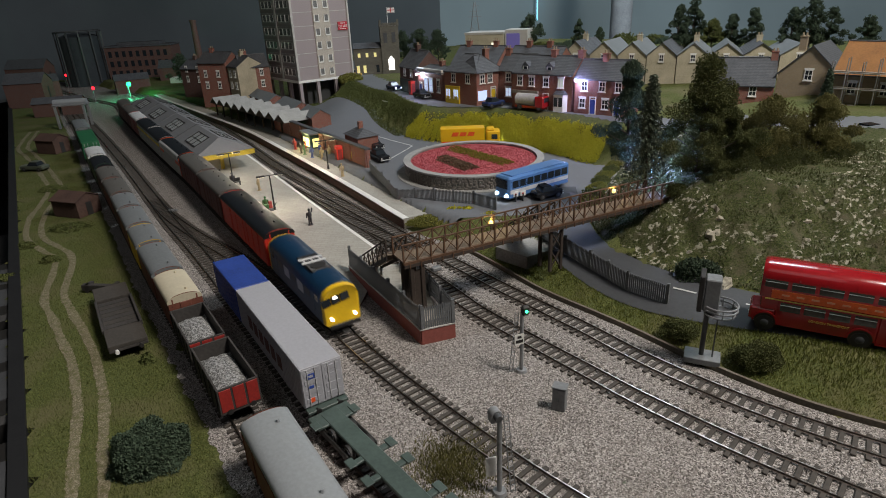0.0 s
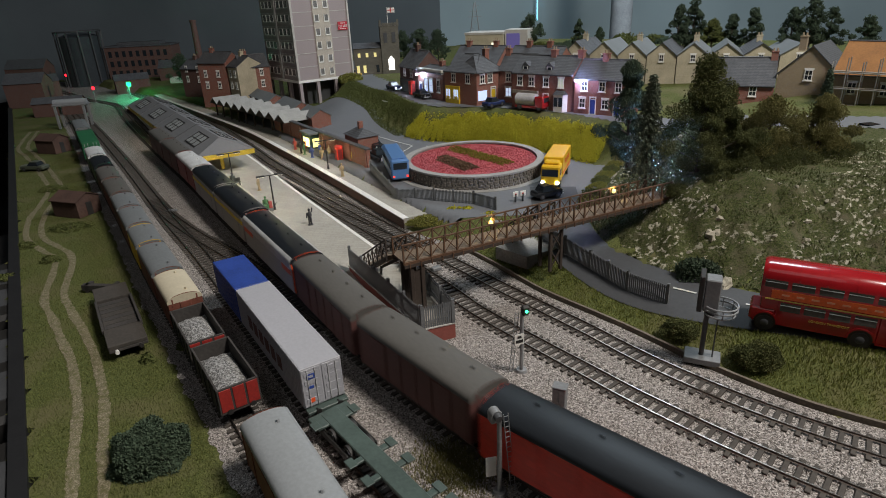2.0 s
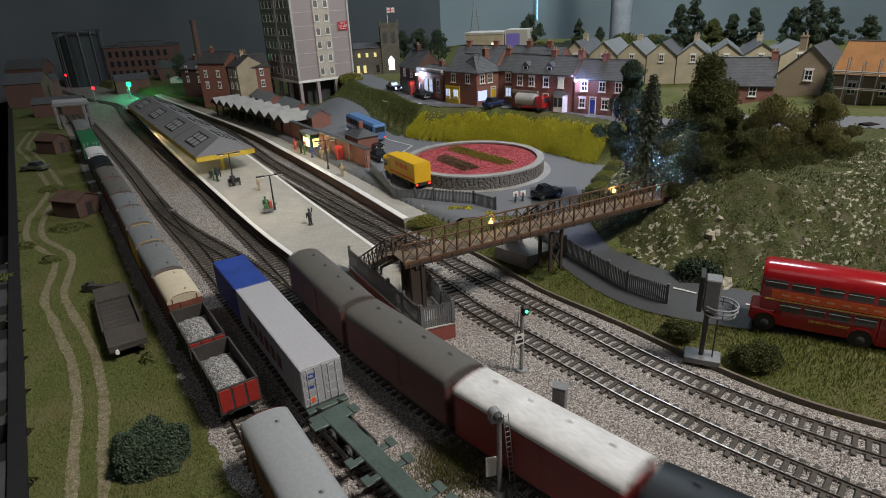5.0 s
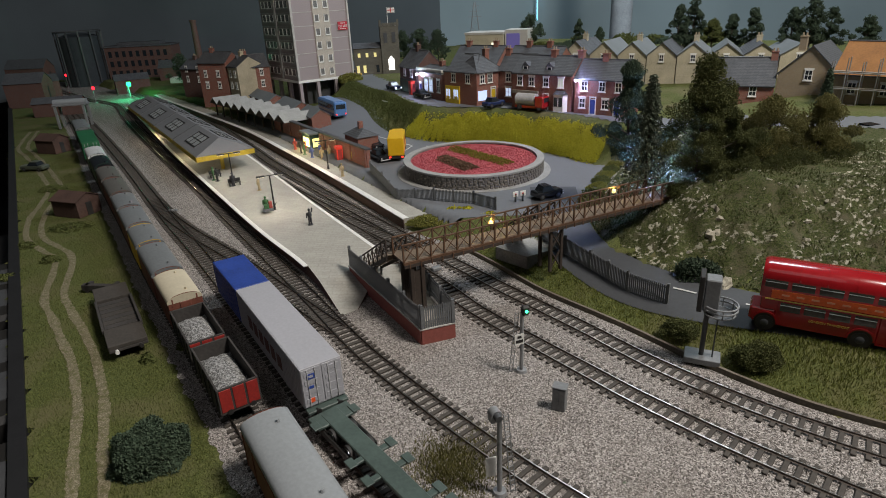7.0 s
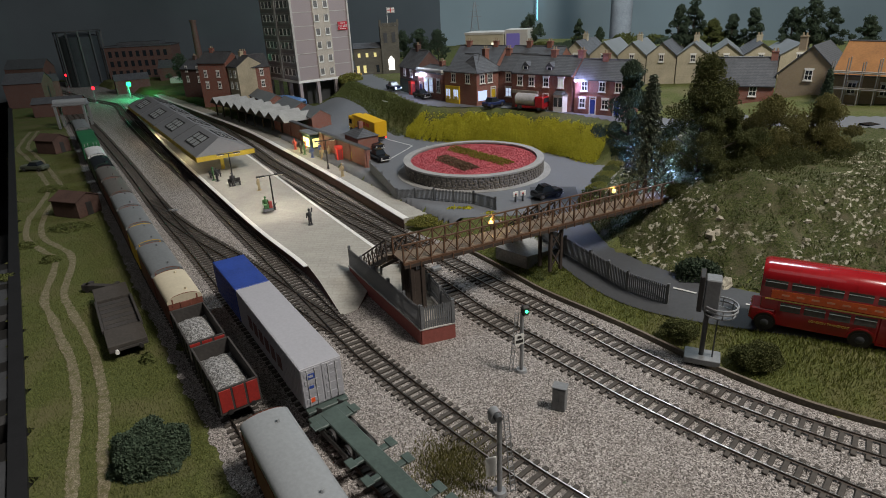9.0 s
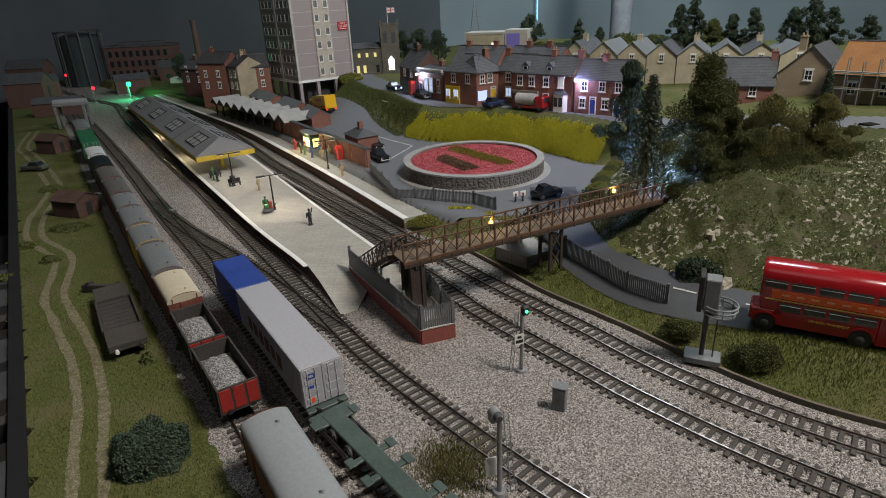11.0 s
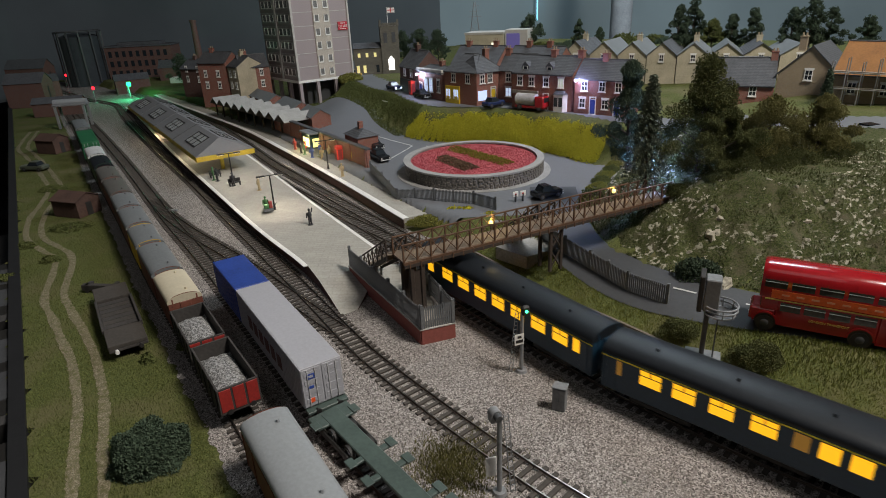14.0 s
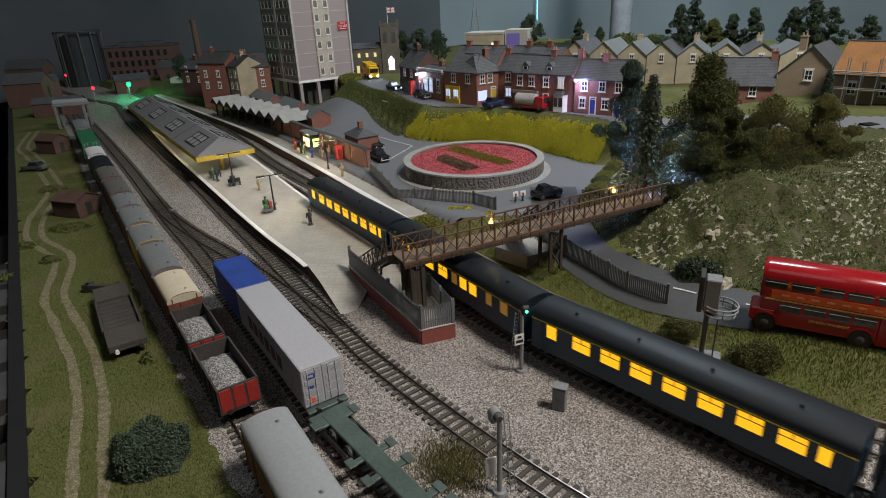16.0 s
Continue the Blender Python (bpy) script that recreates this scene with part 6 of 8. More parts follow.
def leafmat(name, c1, c2, c3):
    """Leaf colour that varies from clump to clump."""
    m = bpy.data.materials.new(name)
    m.use_nodes = True
    nt = m.node_tree
    b = nt.nodes["Principled BSDF"]
    g, ramp = nt.nodes.new("ShaderNodeNewGeometry"), nt.nodes.new("ShaderNodeValToRGB")
    ramp.color_ramp.elements[0].color, ramp.color_ramp.elements[1].color = (*c1, 1), (*c3, 1)
    ramp.color_ramp.elements.new(0.5).color = (*c2, 1)
    tc, no, mx = nt.nodes.new("ShaderNodeTexCoord"), nt.nodes.new("ShaderNodeTexNoise"), nt.nodes.new("ShaderNodeMix")
    no.inputs["Scale"].default_value = 40
    nt.links.new(tc.outputs["Object"], no.inputs["Vector"])
    mx.inputs[0].default_value = 0.5
    nt.links.new(g.outputs["Random Per Island"], mx.inputs[2])
    nt.links.new(no.outputs["Fac"], mx.inputs[3])
    nt.links.new(mx.outputs[0], ramp.inputs[0])
    nt.links.new(ramp.outputs[0], b.inputs["Base Color"])
    b.inputs["Roughness"].default_value = 0.85
    b.inputs["Specular IOR Level"].default_value = 0.2
    return m


LEAF = leafmat("tree_leaves", (0.055, 0.068, 0.022), (0.1, 0.115, 0.036), (0.16, 0.165, 0.06))
LEAF_OLIVE = leafmat("olive_leaves", (0.12, 0.125, 0.03), (0.19, 0.19, 0.045), (0.26, 0.24, 0.07))
LEAF_HILL = leafmat("hilltop_leaves", (0.04, 0.048, 0.017), (0.075, 0.083, 0.028), (0.12, 0.12, 0.045))
LEAF_DRY = leafmat("dry_olive_leaves", (0.085, 0.085, 0.028), (0.14, 0.13, 0.045), (0.2, 0.175, 0.07))
LEAF_DARK = leafmat("dark_leaves", (0.03, 0.048, 0.03), (0.055, 0.08, 0.05), (0.085, 0.11, 0.07))
LEAF_GORSE = leafmat("yellow_green_hedge", (0.26, 0.25, 0.02), (0.45, 0.42, 0.035), (0.6, 0.55, 0.06))
LEAF_PINE = leafmat("conifer_needles", (0.06, 0.08, 0.055), (0.1, 0.12, 0.085), (0.15, 0.165, 0.12))
BARK = mat("bark", (0.07, 0.055, 0.04), 0.9, 0, 0.3)


def crown_points(r, blobs, n):
    """Leaf places in uneven flattened pads, denser on top, with ragged rims."""
    pts = []
    for i, (cx, cy, cz, rad) in enumerate(blobs):
        for _ in range(n):
            a, q = r.uniform(0, 6.283), r.random() ** 0.6
            edge = 1 + 0.45 * noise.noise((1.6 * math.cos(a) + i, 1.6 * math.sin(a), i * 0.7))
            d = rad * q * edge * 1.15
            z = rad * 0.95 * (1 - q * q) ** 0.5 * r.uniform(-0.75, 1.0) + r.gauss(0, 0.12 * rad)
            pts.append((cx + d * math.cos(a), cy + d * math.sin(a), cz + z))
    return pts


def tree(label, x, y, z, h, spread, leaf, seed, blobs=14, per=520, size=0.15, bare=0.3):
    r = random.Random(seed)
    t = thing("tree", label, "tree", x, y, z, 0, group="trees")
    lean = r.uniform(-0.05, 0.05) * h
    tr = M().cyl((0, 0, -0.8), (lean, 0.1, h * 0.45), h * 0.03, h * 0.018, 8).cyl((lean, 0.1, h * 0.45), (lean * 0.6, 0, h * 0.93), h * 0.018, h * 0.005, 7)
    bl = []
    for k in range(blobs):
        f = bare + (1 - bare) * (k + 0.5) / blobs
        a = k * 2.4 + r.uniform(-0.6, 0.6)
        u = (f - bare) / (1 - bare)
        w = spread * (0.35 + 0.65 * math.sin(math.pi * min(1, 0.3 + 0.66 * u))) * (1.05 - u ** 3) * r.uniform(0.2, 1.0)
        c = (lean + w * math.cos(a), w * math.sin(a), h * f * 0.96 + r.uniform(-0.04, 0.04) * h)
        bl.append((*c, spread * r.uniform(0.17, 0.36)))
        tr.cyl((lean * 0.8, 0.05, max(h * 0.15, c[2] - w * 0.55)), (c[0] * 0.9, c[1] * 0.9, c[2]), h * 0.009, h * 0.003, 5)
    part("trunk", tr, BARK, t, "tapered trunk with limbs")
    part("crown", tufts(crown_points(r, bl, per), size, seed), leaf, t, "", False)
    return t


def conifer(label, x, y, z, h, w, seed, leaf=None):
    r = random.Random(seed)
    t = thing("tree", label, "tree", x, y, z, 0, group="trees")
    part("trunk", M().cyl((0, 0, -0.8), (0, 0, h * 0.95), h * 0.02, 0.05, 7), BARK, t)
    pts = []
    for k in range(30):
        f = 0.08 + 0.9 * k / 30
        for j in range(9):
            a = j * 0.698 + k * 1.1 + r.uniform(-0.2, 0.2)
            L = w * (1 - f) ** 0.8 * r.uniform(0.75, 1.1)
            for q in range(18):
                g = r.random()
                pts.append((L * g * math.cos(a) + r.uniform(-0.12, 0.12), L * g * math.sin(a) + r.uniform(-0.12, 0.12), h * f - 0.25 * L * g + r.uniform(-0.1, 0.1)))
    part("crown", tufts(pts, 0.21, seed), leaf or LEAF_PINE, t, "", False)
    return t


def bush(label, x, y, z, rx, ry, rz, leaf, seed, n=1500, size=0.2, name="bush", cat="bush"):
    r = random.Random(seed)
    pts = []
    for _ in range(n):
        v = Vector((r.gauss(0, 1), r.gauss(0, 1), abs(r.gauss(0, 1)))).normalized() * (0.6 + 0.4 * r.random() ** 0.5)
        k = 1 + 0.3 * noise.noise((v.x * 2 + seed, v.y * 2, v.z * 2))
        pts.append((v.x * rx * k, v.y * ry * k, v.z * rz * k))
    t = thing(name, label, cat, x, y, z, 0, group="bushes")
    part("foliage", tufts(pts, size, seed), leaf, t, "", False)
    part("twigs", M().cyl((0, 0, -0.2), (0.1, 0, rz * 0.7), 0.15, 0.05, 5).cyl((0, 0, 0), (rx * 0.4, 0.1, rz * 0.6), 0.08, 0.03, 5), BARK, t)
    return t


def hedge():
    r = random.Random(5)
    pts = []
    s0, s1 = s_at(STREET, 30.5, 101), s_at(STREET, -2.5, 127.5)
    for _ in range(60000):
        s = r.uniform(s0, s1)
        x, y, dx, dy = STREET.at(s)
        u = r.random()
        k = noise.noise((s / 4.0, u, 9)) + 0.6 * noise.noise((s / 1.5, u * 3, 9))
        back = -4.6 * (1 - u) ** 1.0 - 0.9 - 0.7 * k + r.gauss(0, 0.35)
        zz = 2.1 + (4.9 + 1.3 * k) * u ** 0.7 + r.gauss(0, 0.3) - 0.2
        px, py = x + dy * back, y - dx * back
        pts.append((px, py, zz))
    tagged(single("hedge", tufts(pts, 0.18, 8), LEAF_GORSE, "bushy yellow-green hedge below the town street", "hedge", smooth=False), kind="stuff")


hedge()


def grass_tufts():
    r = random.Random(12)
    a, b, c = [], [], []
    bank_end, road_a, road_b = s_at(EDGE, 2, 69), s_at(STREET, -3, 128), s_at(STREET, -24, 176)
    for _ in range(75000):
        s = 90 + (bank_end - 90) * r.random()
        x, y, dx, dy = EDGE.at(s)
        d = r.uniform(0.1, 7.5) * (1 if r.random() < 0.8 else 1.6)
        px, py = x + dy * d, y - dx * d
        if px < 62 and abs(BUSROAD.near(px, py)[0]) > 3.4:
            a.append((px, py, height(px, py)))
    tagged(single("grass_tufts", blades(a, 0.3, 0.035, 3), leafmat("bank_blades", (0.1, 0.115, 0.026), (0.16, 0.175, 0.04), (0.27, 0.26, 0.085)), "tufted green grass on the bank beside the track", "grass", smooth=False), kind="stuff")
    for _ in range(60000):
        x, y = r.uniform(16, 62), r.uniform(38, 82)
        g = HILL.near(x, y)[0]
        if 0.5 < g < 28 and STREET.near(x, y)[0] < 1 and noise.noise((x / 4, y / 4, 8)) + 0.6 * noise.noise((x, y, 3)) < 0.25:
            b.append((x, y, height(x, y) + 0.08))
    tagged(single("hill_scrub", blades(b, 0.22, 0.05, 4), leafmat("hill_scrub", (0.036, 0.045, 0.014), (0.058, 0.066, 0.02), (0.09, 0.09, 0.036)), "low scrub and dry grass over the hillside", "scrub", smooth=False), kind="stuff")
    for _ in range(22000):
        s = r.uniform(road_a, road_b)
        x, y, dx, dy = STREET.at(s)
        d = r.uniform(-7.0, 0.3)
        px, py = x + dy * d, y - dx * d
        if abs(ROUTE.near(px, py)[0]) > 2.6:
            c.append((px, py, height(px, py)))
    tagged(single("bank_grass", blades(c, 0.4, 0.09, 5), leafmat("bank_green", (0.06, 0.072, 0.022), (0.085, 0.1, 0.03), (0.12, 0.13, 0.045)), "dark green grassy bank below the town road", "grass", smooth=False), kind="stuff")
    f = []
    for _ in range(75000):
        y = 24 + 100 * r.random() ** 1.5
        s = s_at(LEFT, -28 - (y - 30) * 0.65, y)
        x0, y0, dx, dy = LEFT.at(s)
        d = r.uniform(0.2, 13 + 0.12 * y)
        px, py = x0 + dy * d, y0 - dx * d
        if S1.near(px, py)[0] > 2.9 and (r.random() < 0.13 or not on_track(px, py)):
            f.append((px, py, height(px, py)))
    tagged(single("field_grass", blades(f, 0.17, 0.032, 6), leafmat("field_blades", (0.075, 0.088, 0.026), (0.11, 0.122, 0.036), (0.17, 0.17, 0.065)), "short flock grass in the lineside field", "grass", smooth=False), kind="stuff")


FIELD = Path([(-22.8, 24.5), (-24.1, 29.9), (-26.0, 33.8), (-29.1, 39.7), (-32.0, 44.6), (-36.0, 50.2), (-41.0, 56.2), (-44.4, 60.9), (-47.4, 68.0), (-49.9, 72.1), (-53.4, 75.2), (-58.8, 80.5), (-63.8, 89.7), (-69.6, 104.0), (-77.8, 115.5),
              (-91.9, 133.1), (-100.3, 143.5), (-110.3, 164.0)])


def on_track(x, y):
    d = abs(FIELD.near(x, y)[0])
    return 0.55 < d < 1.35


RUT = speckle("trodden_chalk_rut", [(0.15, 0.13, 0.08), (0.22, 0.19, 0.125), (0.3, 0.26, 0.18), (0.17, 0.15, 0.09)], 0.08, patch=((0.12, 0.115, 0.045), 0.5, 0.45, 0.7))


def ruts():
    for off in (-0.95, 0.95):
        vs, fs = [], []
        n = 700
        for i in range(n + 1):
            x, y, dx, dy = FIELD.at(FIELD.length * i / n)
            o = off + 0.25 * noise.noise((i / 28, off, 0))
            for a in (-1, 0, 1):
                w = a * (0.4 + 0.16 * noise.noise((i / 14, off, 4)) + 0.2 * noise.noise((i / 1.7, off + a, 6)))
                px, py = x + dy * (o + w), y - dx * (o + w)
                vs.append((px, py, 0.035 if a else 0.05))
        for i in range(n):
            fs += [(3 * i + j, 3 * i + j + 1, 3 * i + j + 4, 3 * i + j + 3) for j in range(2)]
        single("wheel_rut", M().add(vs, fs), RUT, "pale trodden wheel rut across the field", "track", kind="structure")


ruts()
grass_tufts()
conifer("tall grey-green conifer by the bridge end", 24.2, 67.4, 8.2, 12.6, 3.3, 3)
conifer("small conifer on the hilltop", 54.6, 84, 9.5, 8.6, 1.7, 4, LEAF_DARK)
tree("large dark leafy tree on the hilltop", 30.2, 67.0, 8.3, 13.4, 4.6, LEAF_HILL, 11, 44, 460, 0.15, 0.1)
tree("large dark leafy tree on the hilltop", 33.4, 69.5, 8.9, 9.6, 4.2, LEAF_HILL, 12, 32, 460, 0.15, 0.08)
tree("dark leafy tree behind the conifer", 24.6, 75, 8.2, 13.2, 3.6, LEAF_DARK, 13, 34, 420, 0.16, 0.08)
tree("olive green spreading tree on the hilltop", 39.6, 69.5, 9.2, 7.6, 4.0, LEAF_DRY, 14, 32, 460, 0.14, 0.12)
tree("olive green spreading tree on the hilltop", 45.2, 69.5, 9.6, 7.2, 3.6, LEAF_DRY, 15, 30, 460, 0.14, 0.08)
tree("low dark tree among the hilltop scrub", 36.6, 67.2, 9.0, 4.6, 3.2, LEAF_HILL, 16, 22, 420, 0.14, 0.05)
for i, (x, y, w, hh) in enumerate([(27.2, 64.8, 1.5, 1.3), (31.5, 63.8, 2.0, 1.2), (34.6, 64.4, 2.3, 1.4), (38.4, 65.2, 2.2, 1.3), (41.8, 66.0, 2.2, 1.4), (46.0, 66.8, 2.0, 1.2), (49.0, 68.5, 1.6, 0.9)]):
    bush("dark scrub under the hilltop trees", x, y, height(x, y) - 0.1, w, w * 0.7, hh, LEAF_HILL, 340 + i, 1300, 0.14)
for i, (x, y, h, w, lf) in enumerate([(-4.3, 205, 12, 4.6, LEAF_DARK), (-10.1, 210, 11, 4.0, LEAF_DARK), (1.3, 205, 11, 4.4, LEAF_DARK), (29.6, 190, 9, 4.2, LEAF_DARK), (44.1, 190, 8, 1.9, LEAF_DARK), (50.5, 190, 5.5, 1.6, LEAF_DARK),
                                      (58.1, 150, 14, 3.2, LEAF_DARK), (62.3, 150, 13, 3.0, LEAF_DARK), (71.5, 150, 9.5, 2.4, LEAF_DARK), (74.4, 145, 11.5, 2.6, LEAF_DARK), (80.3, 140, 12, 3.0, LEAF_DARK), (83.6, 138, 13.5, 3.2, LEAF_DARK),
                                      (88.5, 140, 10.5, 2.8, LEAF_DARK), (92, 132, 9, 3.0, LEAF_DARK), (-92, 225, 12, 5, LEAF_DARK), (68, 152, 7, 3, LEAF)]):
    tree("distant dark tree on the far hill", x, y, height(x, y), h, w, lf, 40 + i, 22, 130, 0.3, 0.3)
bush("rounded dark green bush in the field", -21.4, 33.4, 0.0, 2.75, 2.7, 2.5, LEAF_DARK, 21, 11000, 0.15)
bush("dark scrubby bush on the bank", 25.2, 40.6, 0.7, 1.9, 1.7, 1.7, LEAF_HILL, 22, 4200, 0.12)
bush("dark scrubby bush on the bank", 20.6, 45.4, 0.9, 1.7, 1.4, 1.1, LEAF_HILL, 23, 3200, 0.12)
bush("dark scrub at the road side", 25.5, 53.6, 2.2, 2.2, 1.6, 2.0, LEAF_DARK, 24, 1500, 0.2)
bush("yellow flowering bush by the tower block", -24.5, 178, 7.6, 3.5, 3, 2.6, LEAF_OLIVE, 25, 1500, 0.3)
r10 = random.Random(10)
tagged(single("weed_patch", blades([(0.2 + r10.gauss(0, 1.5), 31.2 + r10.gauss(0, 1.5), 0.08) for _ in range(5200)], 0.32, 0.035, 7), LEAF_DRY, "ragged weeds growing through the ballast", "weeds", smooth=False), kind="stuff")
bush("yellow-green shrubs below the forecourt fence", 2.6, 78.2, 1.2, 3.4, 1.0, 1.1, LEAF_GORSE, 27, 1100, 0.2)
bush("yellow-green shrubs below the forecourt fence", 6.4, 75.6, 1.2, 1.9, 1.0, 1.0, LEAF_GORSE, 28, 700, 0.2)
bush("mown grass mound at the platform end", -2.2, 76.4, 0.8, 2.6, 1.7, 0.9, LEAF_OLIVE, 29, 1500, 0.16)
for i, (x, y, sx, sz) in enumerate([(-55, 83, 3.4, 0.7), (-50.5, 70.5, 1.2, 0.8), (-57, 76, 1.3, 0.7), (-36.5, 58.5, 1.8, 0.6), (-53, 66, 1.6, 0.4), (-27.0, 45.8, 0.6, 0.8), (-70, 104, 2.5, 0.9), (-24.5, 47.8, 0.7, 0.6)]):
    bush("low weeds in the lineside field", x, y, 0.0, sx, sx * 0.6, sz, LEAF, 60 + i, 500, 0.2, "weeds", "weeds")

for i in range(9):
    x, y, _, _ = HILL.at(s_at(HILL, 19.5, 75) + 3.2 * i)
    bush("rough olive scrub at the foot of the hill", x + 0.4, y, height(x, y), 1.8, 1.8, 1.1, LEAF_OLIVE if i % 2 else LEAF, 300 + i, 700, 0.17)

CHALK = mat("chalky_rock", (0.36, 0.33, 0.26), 0.9, 0, 0.45, 6, 0.6)


def rock(x, y, z, s, seed, label, fl=0.6):
    r = random.Random(seed)
    m = M().ball((0, 0, 0), s, 11, 7, (1, r.uniform(0.45, 0.8), fl))
    m.v = [tuple(c * (1 + 0.95 * noise.noise((p[0] / s * 1.2 + seed, p[1] / s * 1.2, p[2] / s * 1.2)) + 0.5 * noise.noise((p[0] / s * 3 + seed, p[1] / s * 3, p[2] / s * 3)) + 0.16 * r.uniform(-1, 1)) for c in p) for p in m.v]
    single("rock", m, CHALK, label, "rock", x, y, z, r.uniform(0, 360), group="rocks on the hillside", smooth=False)


r9 = random.Random(9)
rock(29.2, 59.4, 6.2, 1.25, 1, "tall pale rock face on the hillside", 1.0)
rock(28.4, 57.6, 5.0, 0.8, 2, "pale rock on the hillside", 1.1)
rock(27.6, 51.6, 2.2, 1.0, 3, "pale rock beside the road", 0.5)
for k in range(560):
    x, y = r9.uniform(24, 60), r9.uniform(40, 68)
    g = HILL.near(x, y)[0]
    if 1.0 < g < 17 and noise.noise((x / 4, y / 4, 8)) > 0.02:
        rock(x, y, height(x, y) + 0.02, r9.uniform(0.1, 0.2) * (1 if k % 5 else 2.2), 100 + k, "pale chalky rock showing through the turf", 0.55)

STONES = leafmat("ballast_chippings", (0.07, 0.062, 0.056), (0.3, 0.275, 0.255), (0.68, 0.63, 0.59))
loose_stones()
for i in range(34):
    x, y = r9.uniform(-5, 90), r9.uniform(160, 215)
    y = min(y, 262 - 0.85 * max(0, x))
    bush("dark hedge bush on the far hill", x, y, height(x, y) - 0.2, r9.uniform(2, 5), r9.uniform(1.5, 3), r9.uniform(1.2, 2.6), LEAF_DARK if i % 3 else LEAF, 200 + i, 260, 0.5)

# ---- roundabout ----
COBBLE = speckle("random_rubble_stone", [(0.16, 0.15, 0.135), (0.24, 0.22, 0.2), (0.3, 0.28, 0.25), (0.2, 0.19, 0.17)], 0.45, 0.9, 1.0)


def roundabout():
    cx, cy, rx, ry = 5.8, 98.0, 11.7, 12.0
    t = thing("roundabout", "raised round flower bed with rubble wall and grey coping", "roundabout", cx, cy, 2.0)
    n = 72

    def ring(r0, r1, z0, z1):
        m, vs = M(), []
        for k in range(n):
            a = 2 * math.pi * k / n
            c, s = math.cos(a), math.sin(a)
            vs += [(c * (rx - r0), s * (ry - r0), z0), (c * (rx - r1), s * (ry - r1), z0), (c * (rx - r1), s * (ry - r1), z1), (c * (rx - r0), s * (ry - r0), z1)]
        fs = []
        for k in range(n):
            a, b = 4 * k, 4 * ((k + 1) % n)
            fs += [(a + j, b + j, b + (j + 1) % 4, a + (j + 1) % 4) for j in range(4)]
        return m.add(vs, fs)
    part("stone_wall", ring(0.1, 1.0, -0.5, 2.0), COBBLE, t, "mottled rubble stone wall")
    wall_stone = mat("dark_rubble", (0.14, 0.125, 0.11), 0.9, 0, 0.45, 5)
    shapes = [M().box(-w / 2, w / 2, -0.06, 0.16, -h / 2, h / 2, 0.05).mesh("stone", wall_stone) for w, h in ((0.5, 0.36), (0.68, 0.4), (0.8, 0.34), (0.42, 0.42))]
    rs = random.Random(31)
    for c in range(5):
        q = -2.75 + rs.uniform(0, 0.05)
        while q < 0.35:
            k = rs.randrange(4)
            q += (0.72, 0.88, 1.0, 0.66)[k] / 2 / rx
            o = new("stone", shapes[k])
            o.parent = t
            o.matrix_basis = cmpose((rx - 0.1) * math.cos(q), (ry - 0.1) * math.sin(q), 0.22 + 0.42 * c + rs.uniform(-0.03, 0.03), math.degrees(q) + 90 + 180 + rs.uniform(-3, 3), 0, rs.uniform(-4, 4))
            q += (0.72, 0.88, 1.0, 0.66)[k] / 2 / rx
    part("coping", ring(-0.1, 1.1, 2.0, 2.25), CONCRETE, t)
    part("pavement", ring(-1.2, 0.1, -0.3, 0.12), CONCRETE, t)
    r = random.Random(3)
    sq = [(c * (rx - 1.1), s * (ry - 1.1)) for c, s in ((math.cos(2 * math.pi * k / n), math.sin(2 * math.pi * k / n)) for k in range(n))]
    pink = leafmat("pink_flowers", (0.36, 0.07, 0.085), (0.5, 0.11, 0.13), (0.62, 0.18, 0.2))
    part("soil", M().poly(sq, 1.0, 1.85), mat("pink_bed_soil", (0.38, 0.09, 0.1), 0.9), t)
    pts = []
    for _ in range(9000):
        a, q = r.uniform(0, 6.283), math.sqrt(r.random())
        pts.append((math.cos(a) * q * (rx - 1.3), math.sin(a) * q * (ry - 1.3), 1.88))
    part("flower_mass", tufts(pts, 0.15, 2), pink, t, "mass of pink flowers", False)
    for (x0, y0, x1, y1, wd, lf) in ((-3.2, 7.6, 5.4, -4.6, 1.3, leafmat("yellow_border", (0.16, 0.15, 0.02), (0.26, 0.22, 0.04), (0.12, 0.1, 0.04))), (-5.2, 1.0, -0.6, -6.8, 1.5, leafmat("brown_border", (0.1, 0.06, 0.045), (0.17, 0.11, 0.07), (0.25, 0.17, 0.1)))):
        pts = []
        for _ in range(1500):
            f, w, z = r.random(), r.uniform(-1, 1), r.random()
            L = math.hypot(x1 - x0, y1 - y0)
            pts.append((x0 + (x1 - x0) * f + (y1 - y0) / L * w * wd, y0 + (y1 - y0) * f - (x1 - x0) / L * w * wd, 1.9 + 0.75 * z * (1 - w * w)))
        part("planted_border", tufts(pts, 0.2, 4), lf, t, "low planted border", False)


